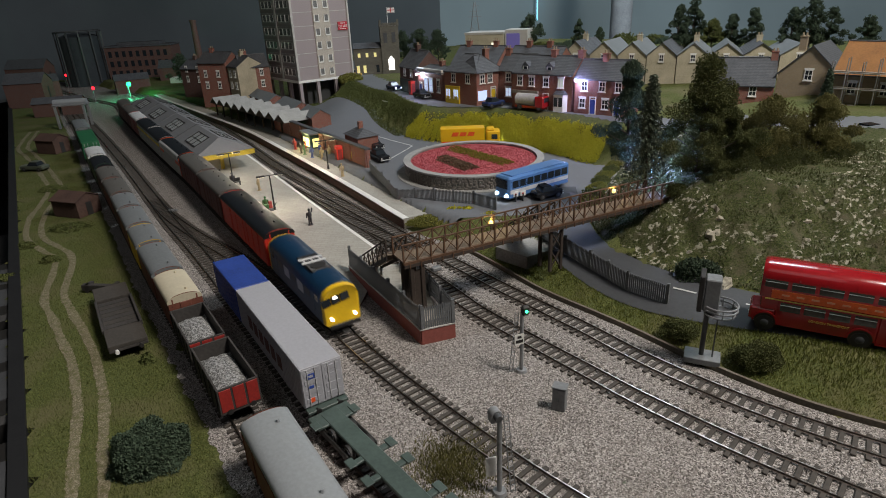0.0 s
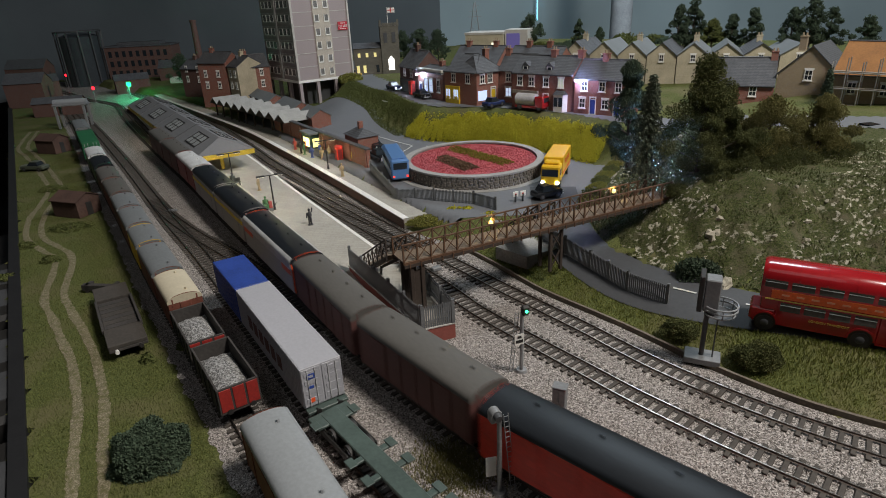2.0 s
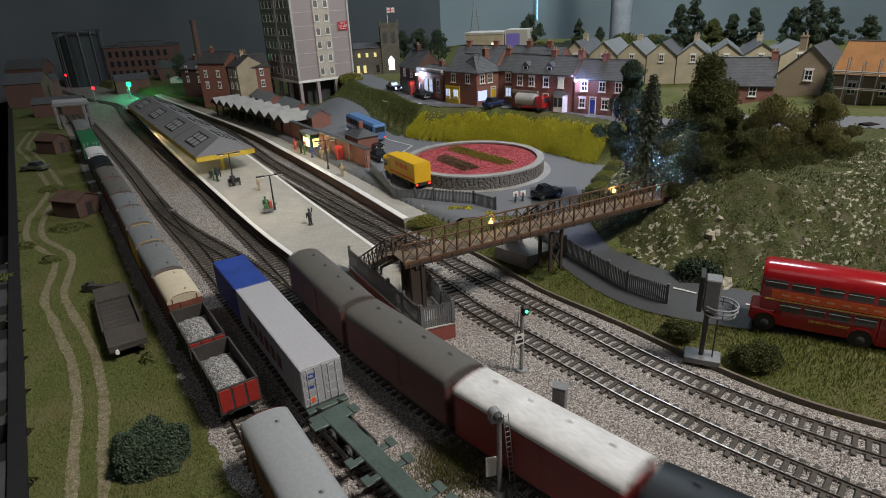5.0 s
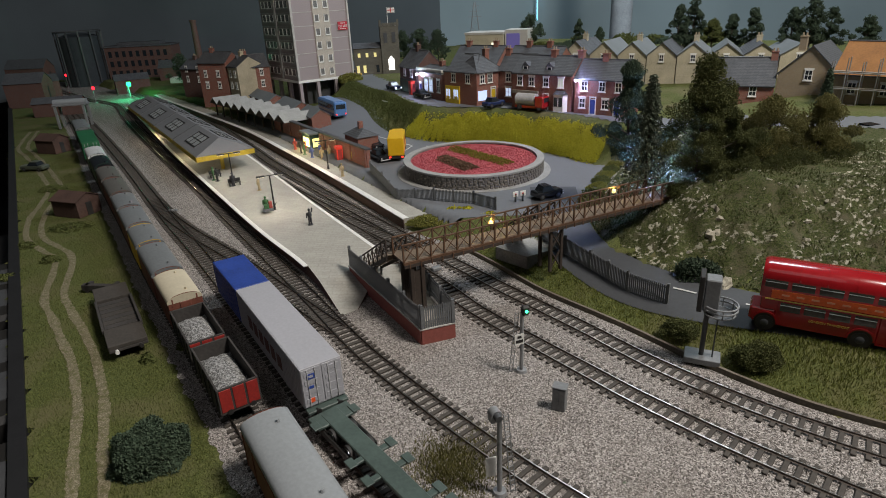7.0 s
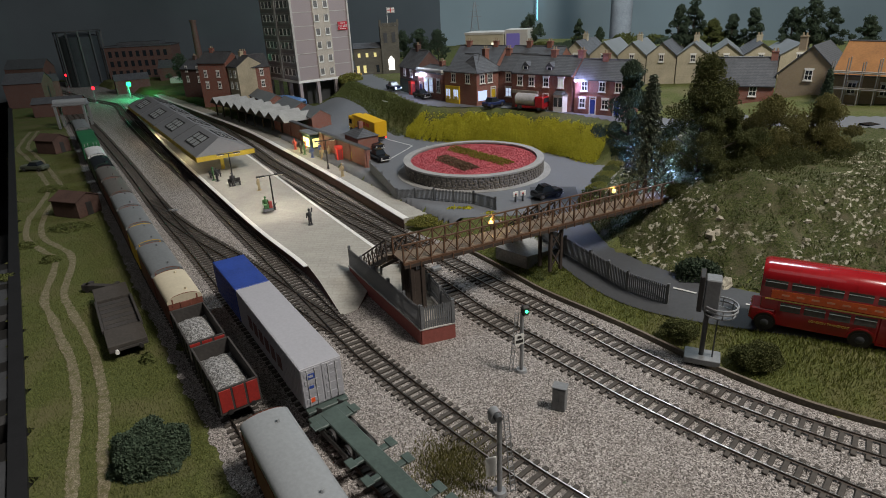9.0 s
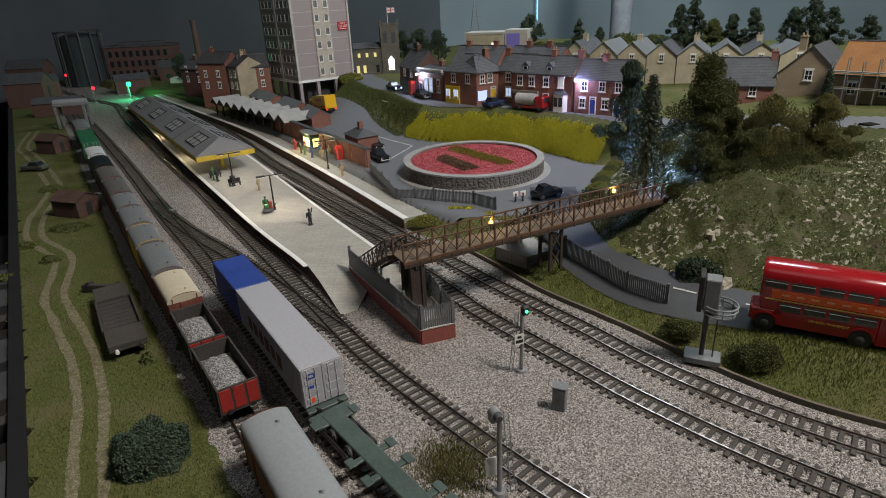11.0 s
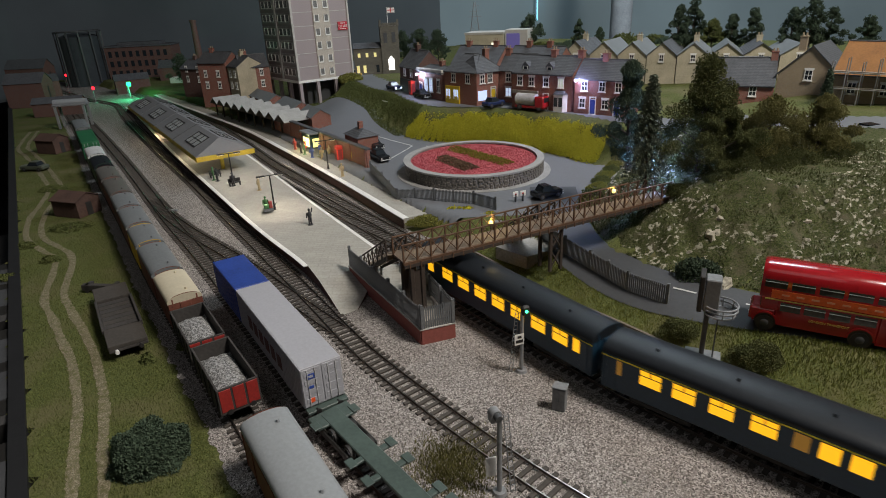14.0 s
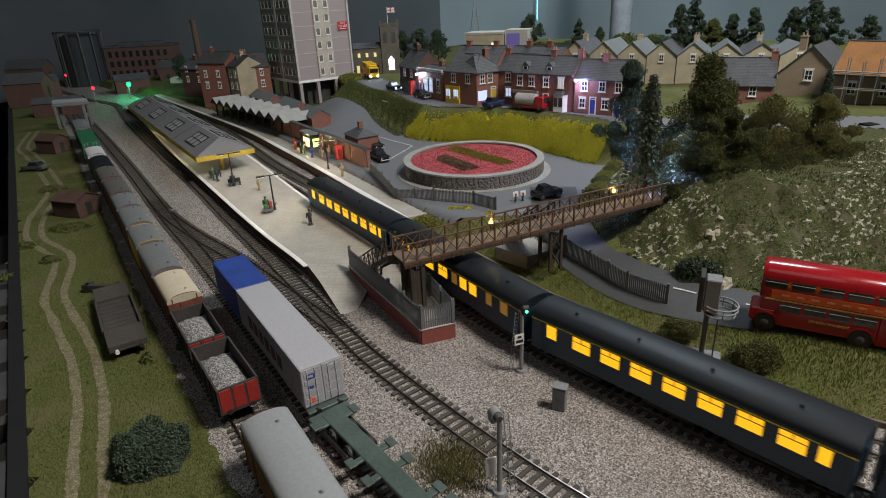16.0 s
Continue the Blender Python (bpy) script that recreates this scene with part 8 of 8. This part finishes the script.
relay_box(8.3, 36.7, -25)
relay_box(7.2, 72.2, -20)
single("point_motor", M().box(-0.6, 0.6, -0.35, 0.35, 0, 0.5, 0.1), GREY, "grey point motor box beside the rails", "point motor", -0.9, 62.4, 0.05, 30)
single("point_motor", M().box(-0.7, 0.7, -0.3, 0.3, 0, 0.35, 0.1).cyl((-0.6, 0, 0.15), (-1.9, 0.3, 0.1), 0.05), GREY, "grey point lever box beside the rails", "point motor", -42.0, 88.6, 0.05, 10)


HUTWOOD = mat("weathered_hut_boards", (0.075, 0.04, 0.03), 0.85, 0, 0.3)


def hut(label, x, y, rz, L, W, h, wall=None):
    t = thing("hut", label, "hut", x, y, 0.05, rz, group="lineside huts")
    part("wall", M().box(-L / 2, L / 2, -W / 2, W / 2, 0, h).add([(-L / 2, -W / 2, h), (-L / 2, W / 2, h), (-L / 2, 0, h * 1.35), (L / 2, -W / 2, h), (L / 2, W / 2, h), (L / 2, 0, h * 1.35)], [(0, 2, 1), (3, 4, 5)]), wall or HUTWOOD, t, "", False)
    for s in (-1, 1):
        vs = [(-L / 2 - 0.2, s * (W / 2 + 0.25), h - 0.1), (L / 2 + 0.2, s * (W / 2 + 0.25), h - 0.1), (L / 2 + 0.2, 0, h * 1.38), (-L / 2 - 0.2, 0, h * 1.38)]
        part("roof_slope", M().add(vs + [(a, b, c + 0.12) for a, b, c in vs], [(0, 1, 2, 3), (7, 6, 5, 4), (0, 4, 5, 1), (1, 5, 6, 2), (2, 6, 7, 3), (3, 7, 4, 0)]), HUTWOOD if wall is None else SLATE, t, "", False)
    part("door", M().box(L / 2, L / 2 + 0.06, -0.5, 0.5, 0, h * 0.8), BLACK, t)


hut("weathered brown timber hut in the field", -57.5, 90.0, -20, 5.2, 4.2, 2.6)
hut("small brown timber hut in the field", -88.5, 136.5, -20, 5.6, 4.0, 3.0)
hut("long low brick shed at the field end", -118, 191, 12, 14, 5, 4.0, DARK_BRICK)
hut("brick end building beyond the field", -141, 214, 10, 12, 9, 8.0, DARK_BRICK)


OLDBOARD = mat("tarred_wagon_boards", (0.05, 0.043, 0.037), 0.8, 0, 0.3)


def grounded_wagon():
    t = thing("flat_wagon", "weathered dark low open wagon standing in the field", "wagon", -32.9, 52.9, 0.15, math.degrees(math.atan2(-13.4, 8.6)))
    L, W = 14.6, 3.3
    h = L / 2
    part("deck", M().box(-h, h, -W / 2, W / 2, 0.75, 1.05, 0.05), RUSTWOOD, t)
    for e in (-1, 1):
        part("end_deck", M().box(e * h - (0 if e < 0 else 3.6), e * h + (3.6 if e < 0 else 0), -W / 2, W / 2, 1.05, 1.45, 0.05), OLDBOARD, t)
        part("side_board", M().box(-h + 3.6, h - 3.6, e * W / 2 - 0.12, e * W / 2 + 0.12, 1.05, 1.5, 0.03), RUSTWOOD, t)
        for y in (-1.0, 1.0):
            part("buffer", M().cyl((e * h, y, 0.9), (e * (h + 0.45), y, 0.9), 0.14, 0.2, 8), WHITE if y < 0 and e > 0 else BLACK, t)
    for k in range(8):
        x = -h + 4.0 + k * (L - 8.0) / 7
        part("plank", M().box(x - 0.42, x + 0.42, -W / 2 + 0.15, W / 2 - 0.15, 1.05, 1.12, 0.02), OLDBOARD if k % 2 else RUSTWOOD, t)
    for x in (-h + 2.0, h - 2.0):
        part("wheelset", wheelset(M(), x, 0.5), BLACK, t)


grounded_wagon()
single("stop_block", M().box(-2.2, 2.2, -0.3, 0.3, 0.2, 0.9, 0.05).box(-1.8, -1.4, -0.3, 0.9, 0, 0.9).box(1.4, 1.8, -0.3, 0.9, 0, 0.9), RUSTWOOD, "dark timber stop block behind the wagon", "stop block", -38.9, 60.8, 0.05, -8)


def loading_frame():
    t = thing("loading_frame", "pale grey steel loading frame over the siding", "gantry", -100.5, 167.5, 0.1, 10)
    for x in (-3.6, 3.6):
        for y in (-1.6, 1.6):
            part("leg", M().box(x - 0.3, x + 0.3, y - 0.3, y + 0.3, 0, 6.3, 0.05), POST, t)
    part("beam", M().cyl((-4.2, 0, 6.8), (4.2, 0, 6.8), 0.9, 0.9, 12), PALEROOF, t)
    part("cross_head", M().box(-4.2, 4.2, -1.9, 1.9, 6.0, 6.4, 0.05), POST, t)


loading_frame()

# small painted model figures, each one plain piece
FIG = [mat("figure_dark", (0.04, 0.04, 0.045), 0.7), mat("figure_tan", (0.35, 0.27, 0.15), 0.7), mat("figure_green", (0.06, 0.16, 0.06), 0.7), mat("figure_red", (0.35, 0.06, 0.05), 0.7), mat("figure_blue", (0.06, 0.09, 0.25), 0.7)]


def figure(x, y, z, rz, m, label, arm=False):
    f = M()
    for s in (-0.14, 0.14):
        f.cyl((s, 0, 0), (s * 0.8, 0, 1.05), 0.12, 0.14, 7)
    f.ball((0, 0, 1.45), 0.33, 10, 6, (0.95, 0.65, 1.5)).ball((0, 0, 2.13), 0.19, 8, 6, (0.9, 1, 1.15))
    f.cyl((-0.33, 0, 1.75), (-0.4, 0.05, 1.0), 0.1, 0.08, 6)
    f.cyl((0.33, 0, 1.75), (0.45, 0.1, 2.35) if arm else (0.42, 0.1, 1.0), 0.1, 0.08, 6)
    single("model_figure", f.cyl((0, 0, 0), (0, 0, 0.05), 0.4, 0.4, 10), m, label, "model figure", x, y, z, rz, group="model figures")


figure(-17.8, 75.8, 1.5, 20, FIG[0], "dark painted model figure with raised arm on the platform", True)
figure(-29.4, 93.2, 1.5, 80, FIG[1], "tan painted model figure on the platform")
figure(-34.6, 96.4, 1.5, 10, FIG[0], "dark painted model figure by the canopy end")
figure(-25.4, 82.3, 1.5, 10, FIG[2], "green painted model figure beside a trolley")
figure(-16.7, 99.4, 1.5, 40, FIG[1], "tan painted model figure carrying bags on the platform")
for i, (x, y) in enumerate([(-22.4, 112.2), (-24.6, 113.8), (-26.6, 116.6), (-27.6, 117.9), (-29.5, 121.5), (-21.2, 113.6), (-23.5, 116.3), (-39.3, 100.6), (-38.4, 99.8), (-27.0, 120.6)]):
    figure(x, y, 1.5, 40 * i, FIG[(i * 3 + 1) % 5], "small painted model figure waiting on the platform", False)


# Added glowing balls and point lights that yellow the bridge railing in two places.
for x, y, z in ((5.0, 56.6, 7.1), (19.6, 64.0, 7.45)):
    t = thing("bridge_glow_spot", "small warm glow added on the footbridge deck for the yellow-lit railing", "lantern", x, y, z, group="footbridge lanterns")
    part("bracket", M().cyl((0, 0, 0), (0, 0, 0.55), 0.07, 0.05, 8), BLACK, t)
    part("globe", M().ball((0, 0, 0.75), 0.22, 12, 8), glow("railing_glow", (1.0, 0.72, 0.18), 3.0), t, "added amber glowing ball")
    point_lamp("bridge_rail_fill", x, y, z + 1.1, 0.012, (1.0, 0.7, 0.2))


def trolley(x, y):
    t = thing("luggage_trolley", "grey platform trolley loaded with red and green boxes", "trolley", x, y, 1.5, 20)
    part("bed", M().box(-0.7, 0.7, -0.4, 0.4, 0.3, 0.7, 0.03), GREY, t)
    part("load", M().box(-0.6, 0.1, -0.35, 0.3, 0.7, 1.3, 0.05), FIG[2], t)
    part("load", M().box(0.1, 0.6, -0.3, 0.35, 0.7, 1.7, 0.08), FIG[3], t)
    part("handle", M().cyl((0.7, 0, 0.6), (1.2, 0, 1.4), 0.05), BLACK, t)


trolley(-24.9, 81.6)
for x, y in ((-34.4, 96.6), (-39.6, 102.4)):
    single("platform_bench", M().box(-1.0, 1.0, -0.3, 0.3, 0.5, 0.65, 0.03).box(-1.0, 1.0, 0.25, 0.4, 0.65, 1.2, 0.03).box(-0.9, -0.75, -0.25, 0.3, 0, 0.5).box(0.75, 0.9, -0.25, 0.3, 0, 0.5), BLACK, "dark slatted platform bench", "bench", x, y, 1.5, 30)


# ---- far end: works, pylon, backdrop and room ----
def gasholder():
    t = thing("gasholder", "dark round gasholder with iron frame", "gasholder", -152, 272, 0)
    part("bell", M().cyl((0, 0, 0), (0, 0, 20), 8.2, 8.2, 28).cyl((0, 0, 20), (0, 0, 21.5), 8.2, 4, 28), mat("gasholder_iron", (0.03, 0.036, 0.042), 0.8), t)
    for k in range(12):
        a = math.pi * k / 6
        part("guide_post", M().box(-0.3, 0.3, -0.3, 0.3, 0, 22.5).moved(pose(8.8 * math.cos(a), 8.8 * math.sin(a), 0, 0, 0, math.degrees(a))), DARKGREY, t)
    part("guide_ring", M().torus((0, 0, 22.2), 8.8, 0.3), DARKGREY, t)


gasholder()


def mill():
    t = thing("mill_building", "dark brick mill with rows of windows", "mill", -128, 272, 0, 4)
    part("wall", M().box(-14, 14, 0, 12, 0, 15), DARK_BRICK, t)
    part("roof", M().box(-14.3, 14.3, -0.3, 12.3, 15, 15.6).box(-9, 9, 2, 9, 15.6, 16.8), SLATE, t)
    for r in range(3):
        for c in range(9):
            part("window", M().box(-12.6 + c * 2.9, -11.2 + c * 2.9, -0.1, 0, 3 + r * 4, 5.4 + r * 4), DARK_GLASS, t)


mill()
t = thing("factory_chimney", "tall dark brick factory chimney", "chimney", -94.5, 252, 0)
part("stack", M().cyl((0, 0, 0), (0, 0, 24), 1.6, 1.05, 14), DARK_BRICK, t)
part("cap", M().cyl((0, 0, 24), (0, 0, 25), 1.3, 1.3, 14), DARK_BRICK, t)
for i, (x, y, L, h) in enumerate([(-170, 262, 16, 9), (-108, 262, 14, 7), (-90, 240, 10, 6), (-118, 240, 12, 5), (-150, 236, 10, 6)]):
    hut("dark brick works building at the far end", x, y, 10 * i, L, 8, h, DARK_BRICK)
single("parked_van_body", M().box(-4, 4, -1.6, 1.6, 0.3, 4.2, 0.2), PALE, "pale van body parked by the works", "van", -102, 248, 0, 5)


def pylon():
    t = thing("pylon", "grey lattice electricity pylon on the far hill", "pylon", 16.5, 248, 12)
    H, b = 15, 2.2
    for sx in (-1, 1):
        for sy in (-1, 1):
            part("leg", M().cyl((sx * b, sy * b, 0), (sx * 0.25, sy * 0.25, H), 0.14, 0.1, 5), POST, t)
    for k in range(5):
        f0, f1 = k / 5, (k + 1) / 5
        w0, w1 = b + (0.25 - b) * f0, b + (0.25 - b) * f1
        part("brace", M().cyl((-w0, -w0, H * f0), (w1, -w1, H * f1), 0.08, 0.08, 4).cyl((w0, -w0, H * f0), (-w1, -w1, H * f1), 0.08, 0.08, 4), POST, t)
    for z, w in ((9.5, 2.6), (11.5, 2.2), (13.4, 1.7)):
        part("cross_arm", M().box(-w, w, -0.12, 0.12, z, z + 0.2), POST, t)


pylon()


def backdrop():
    """The painted sky cloth curves round the far sides of the layout."""
    pts = [(-330, 120), (-290, 230), (-215, 305), (-100, 322), (40, 322), (150, 312), (235, 270), (290, 200), (320, 100)]
    p = Path(pts)
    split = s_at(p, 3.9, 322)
    # Left of the split the base colour is less than half as bright.
    for a, b, lo, hi, label in ((0, split, (0.075, 0.09, 0.1), (0.125, 0.145, 0.16), "sky backcloth left of the split, in a darker grey"), (split + 0.02, p.length, (0.22, 0.285, 0.31), (0.31, 0.39, 0.42), "plain painted grey-blue sky backcloth")):
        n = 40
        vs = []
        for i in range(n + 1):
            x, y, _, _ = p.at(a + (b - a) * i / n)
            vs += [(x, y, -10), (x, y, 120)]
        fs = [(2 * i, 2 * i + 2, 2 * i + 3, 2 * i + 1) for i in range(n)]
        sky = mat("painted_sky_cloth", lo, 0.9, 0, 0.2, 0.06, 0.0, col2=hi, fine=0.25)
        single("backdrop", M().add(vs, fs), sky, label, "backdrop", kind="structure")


backdrop()
single("column", M().cyl((0, 0, -10), (0, 0, 120), 4.2, 4.2, 20), mat("grey_column", (0.3, 0.33, 0.36), 0.7), "plain grey room column behind the layout", "column", 75, 252, 0, kind="structure")
single("strip_light", M().box(-0.28, 0.28, -0.2, 0.2, 0, 60, 0.1), glow("blue_strip_glow", (0.25, 0.75, 1.0), 1.6), "thin vertical blue-white strip light on the backcloth", "strip light", 52.1, 316.5, 16.5)
BOARDBLACK = mat("black_fascia", (0.012, 0.012, 0.013), 0.6)
single("fascia", M().sweep(LEFT, [(-0.9, -14), (0.25, -14), (0.25, 0.35), (-0.9, 0.35)], 0, 0, LEFT.length, 3), BOARDBLACK, "black painted edge board of the layout", "edge board", kind="structure")
single("floor", M().box(-650, 650, -650, 650, -95, -92), mat("dark_carpet", (0.03, 0.03, 0.035), 0.95), "dark carpeted room floor", "floor", kind="structure")
room = mat("dim_room_wall", (0.22, 0.22, 0.22), 0.9)
for nm, b in (("wall_north", (-650, 650, 640, 650, -92, 230)), ("wall_south", (-650, 650, -650, -640, -92, 230)), ("wall_west", (-650, -640, -639.5, 639.5, -92, 230)), ("wall_east", (640, 650, -639.5, 639.5, -92, 230))):
    single(nm, M().box(*b), room, "plain dim room wall", "wall", kind="structure")
single("ceiling", M().box(-650, 650, -650, 650, 230.5, 236), room, "plain dark room ceiling", "ceiling", kind="structure")


def display_shelf():
    t = thing("display_shelf", "black shelf with dark model engines beside the layout", "shelf", -38.5, 44.0, -4.2, 122.5)
    part("shelf", M().box(-35, 60, -1, 11, -0.6, 0), BOARDBLACK, t)
    for x in (-18, 3, 24):
        e = part("model_engine", M().box(x - 9, x + 9, -0.6, 2.8, 0.5, 4.0, 0.5), FRAME, t, "dark model engine")
        part("roof_panel", M().box(x - 6, x - 1, 0.0, 2.2, 4.0, 4.08), DARKGREY, e)
        part("roof_panel", M().box(x + 1, x + 6, 0.0, 2.2, 4.0, 4.08), DARKGREY, e)
        part("lining", M().box(x - 8, x + 8, -0.3, -0.2, 3.99, 4.03), LINE_YELLOW, e)
        part("running_gear", M().box(x - 8.4, x + 8.4, -0.3, 2.5, 0.0, 0.5, 0.1), FRAME, e)


display_shelf()

# lamps of the layout itself
point_lamp("town_lamp", -3.4, 140.4, 13.4, 0.16, (0.62, 0.68, 1.0))
point_lamp("town_lamp", 25.6, 111.0, 14.2, 0.22, (0.5, 0.5, 1.0))
point_lamp("platform_lamp", -24.4, 82.9, 6.4, 0.3, (1.0, 0.9, 0.7))
point_lamp("platform_lamp", -35.0, 97.8, 6.4, 0.22, (1.0, 0.88, 0.65))
point_lamp("platform_lamp", -20.0, 104.6, 6.4, 0.26, (1.0, 0.85, 0.62))
point_lamp("kiosk_lamp", -26.8, 118.2, 4.2, 0.09, (1.0, 0.8, 0.4))
point_lamp("tree_lamp", 25.6, 69.2, 10.2, 0.4, (0.3, 0.45, 1.0))
point_lamp("signal_glow", -108.9, 218.4, 5.3, 0.5, (0.05, 1.0, 0.4))
point_lamp("canopy_lamp", -50, 118, 4.6, 0.06, (1.0, 0.85, 0.55))
point_lamp("canopy_lamp", -66, 142, 4.6, 0.06, (1.0, 0.85, 0.55))


# ---- what moves ----
def glide(table, t):
    """A smooth place along the way from a short timetable."""
    ts, ss = [a for a, _ in table], [b for _, b in table]
    if t <= ts[0]:
        return ss[0] + (ss[1] - ss[0]) / (ts[1] - ts[0]) * (t - ts[0])
    if t >= ts[-1]:
        return ss[-1]
    return float(np.interp(t, ts, ss))


def drive(vehicle, way, table, L):
    rows = []
    for k in range(65):
        tt = 0.25 * k
        s = glide(table, tt)
        x0, y0, _, _ = way.at(s - L * 0.3)
        x1, y1, _, _ = way.at(s + L * 0.3)
        z0, z1 = height(x0, y0), height(x1, y1)
        pitch = -math.degrees(math.atan2(z1 - z0, math.hypot(x1 - x0, y1 - y0)))
        rows.append((tt, cmpose((x0 + x1) / 2, (y0 + y1) / 2, (z0 + z1) / 2 + 0.1, math.degrees(math.atan2(y1 - y0, x1 - x0)), 0, pitch)))
    walk(vehicle, rows)


def motions():
    times = [round(0.25 * k, 2) for k in range(65)]
    s0 = s_at(T1, -9.4, 48.3)
    run(TRAIN1, T1, lambda t: s0 + 28.75 * t, times)
    s2 = s_at(T2, 12.3, 39.7)
    run(TRAIN2, T2, lambda t: s2 - 15.8 * (t - 12.5), times, -1)
    drive(COACH, ROUTE_AWAY, [(0, 48.5), (0.5, 55.7), (1, 64), (1.5, 72.2), (2, 79), (2.5, 85.2), (3, 90.2), (3.5, 94.6), (4, 99.4), (4.2, 101.5), (6.7, 125.2), (7.5, 136), (9, 156), (12, 190), (16, 228)], 12.2)
    lorry_end = s_at(ROUTE, -18.4, 182)
    drive(LORRY, ROUTE, [(0, 9.8), (0.5, 16.5), (1, 26.4), (1.5, 34.5), (2, 40.4), (2.5, 45.8), (3, 51), (3.5, 55.2), (4, 61.2), (4.2, 64), (6.3, 87.2), (7, 91.8), (7.5, 96), (8, 100.6), (8.5, 104.7), (9, 108.4), (9.2, 110),
                         (11.3, 140), (15.5, lorry_end - 7), (16, lorry_end)], 12.4)


motions()
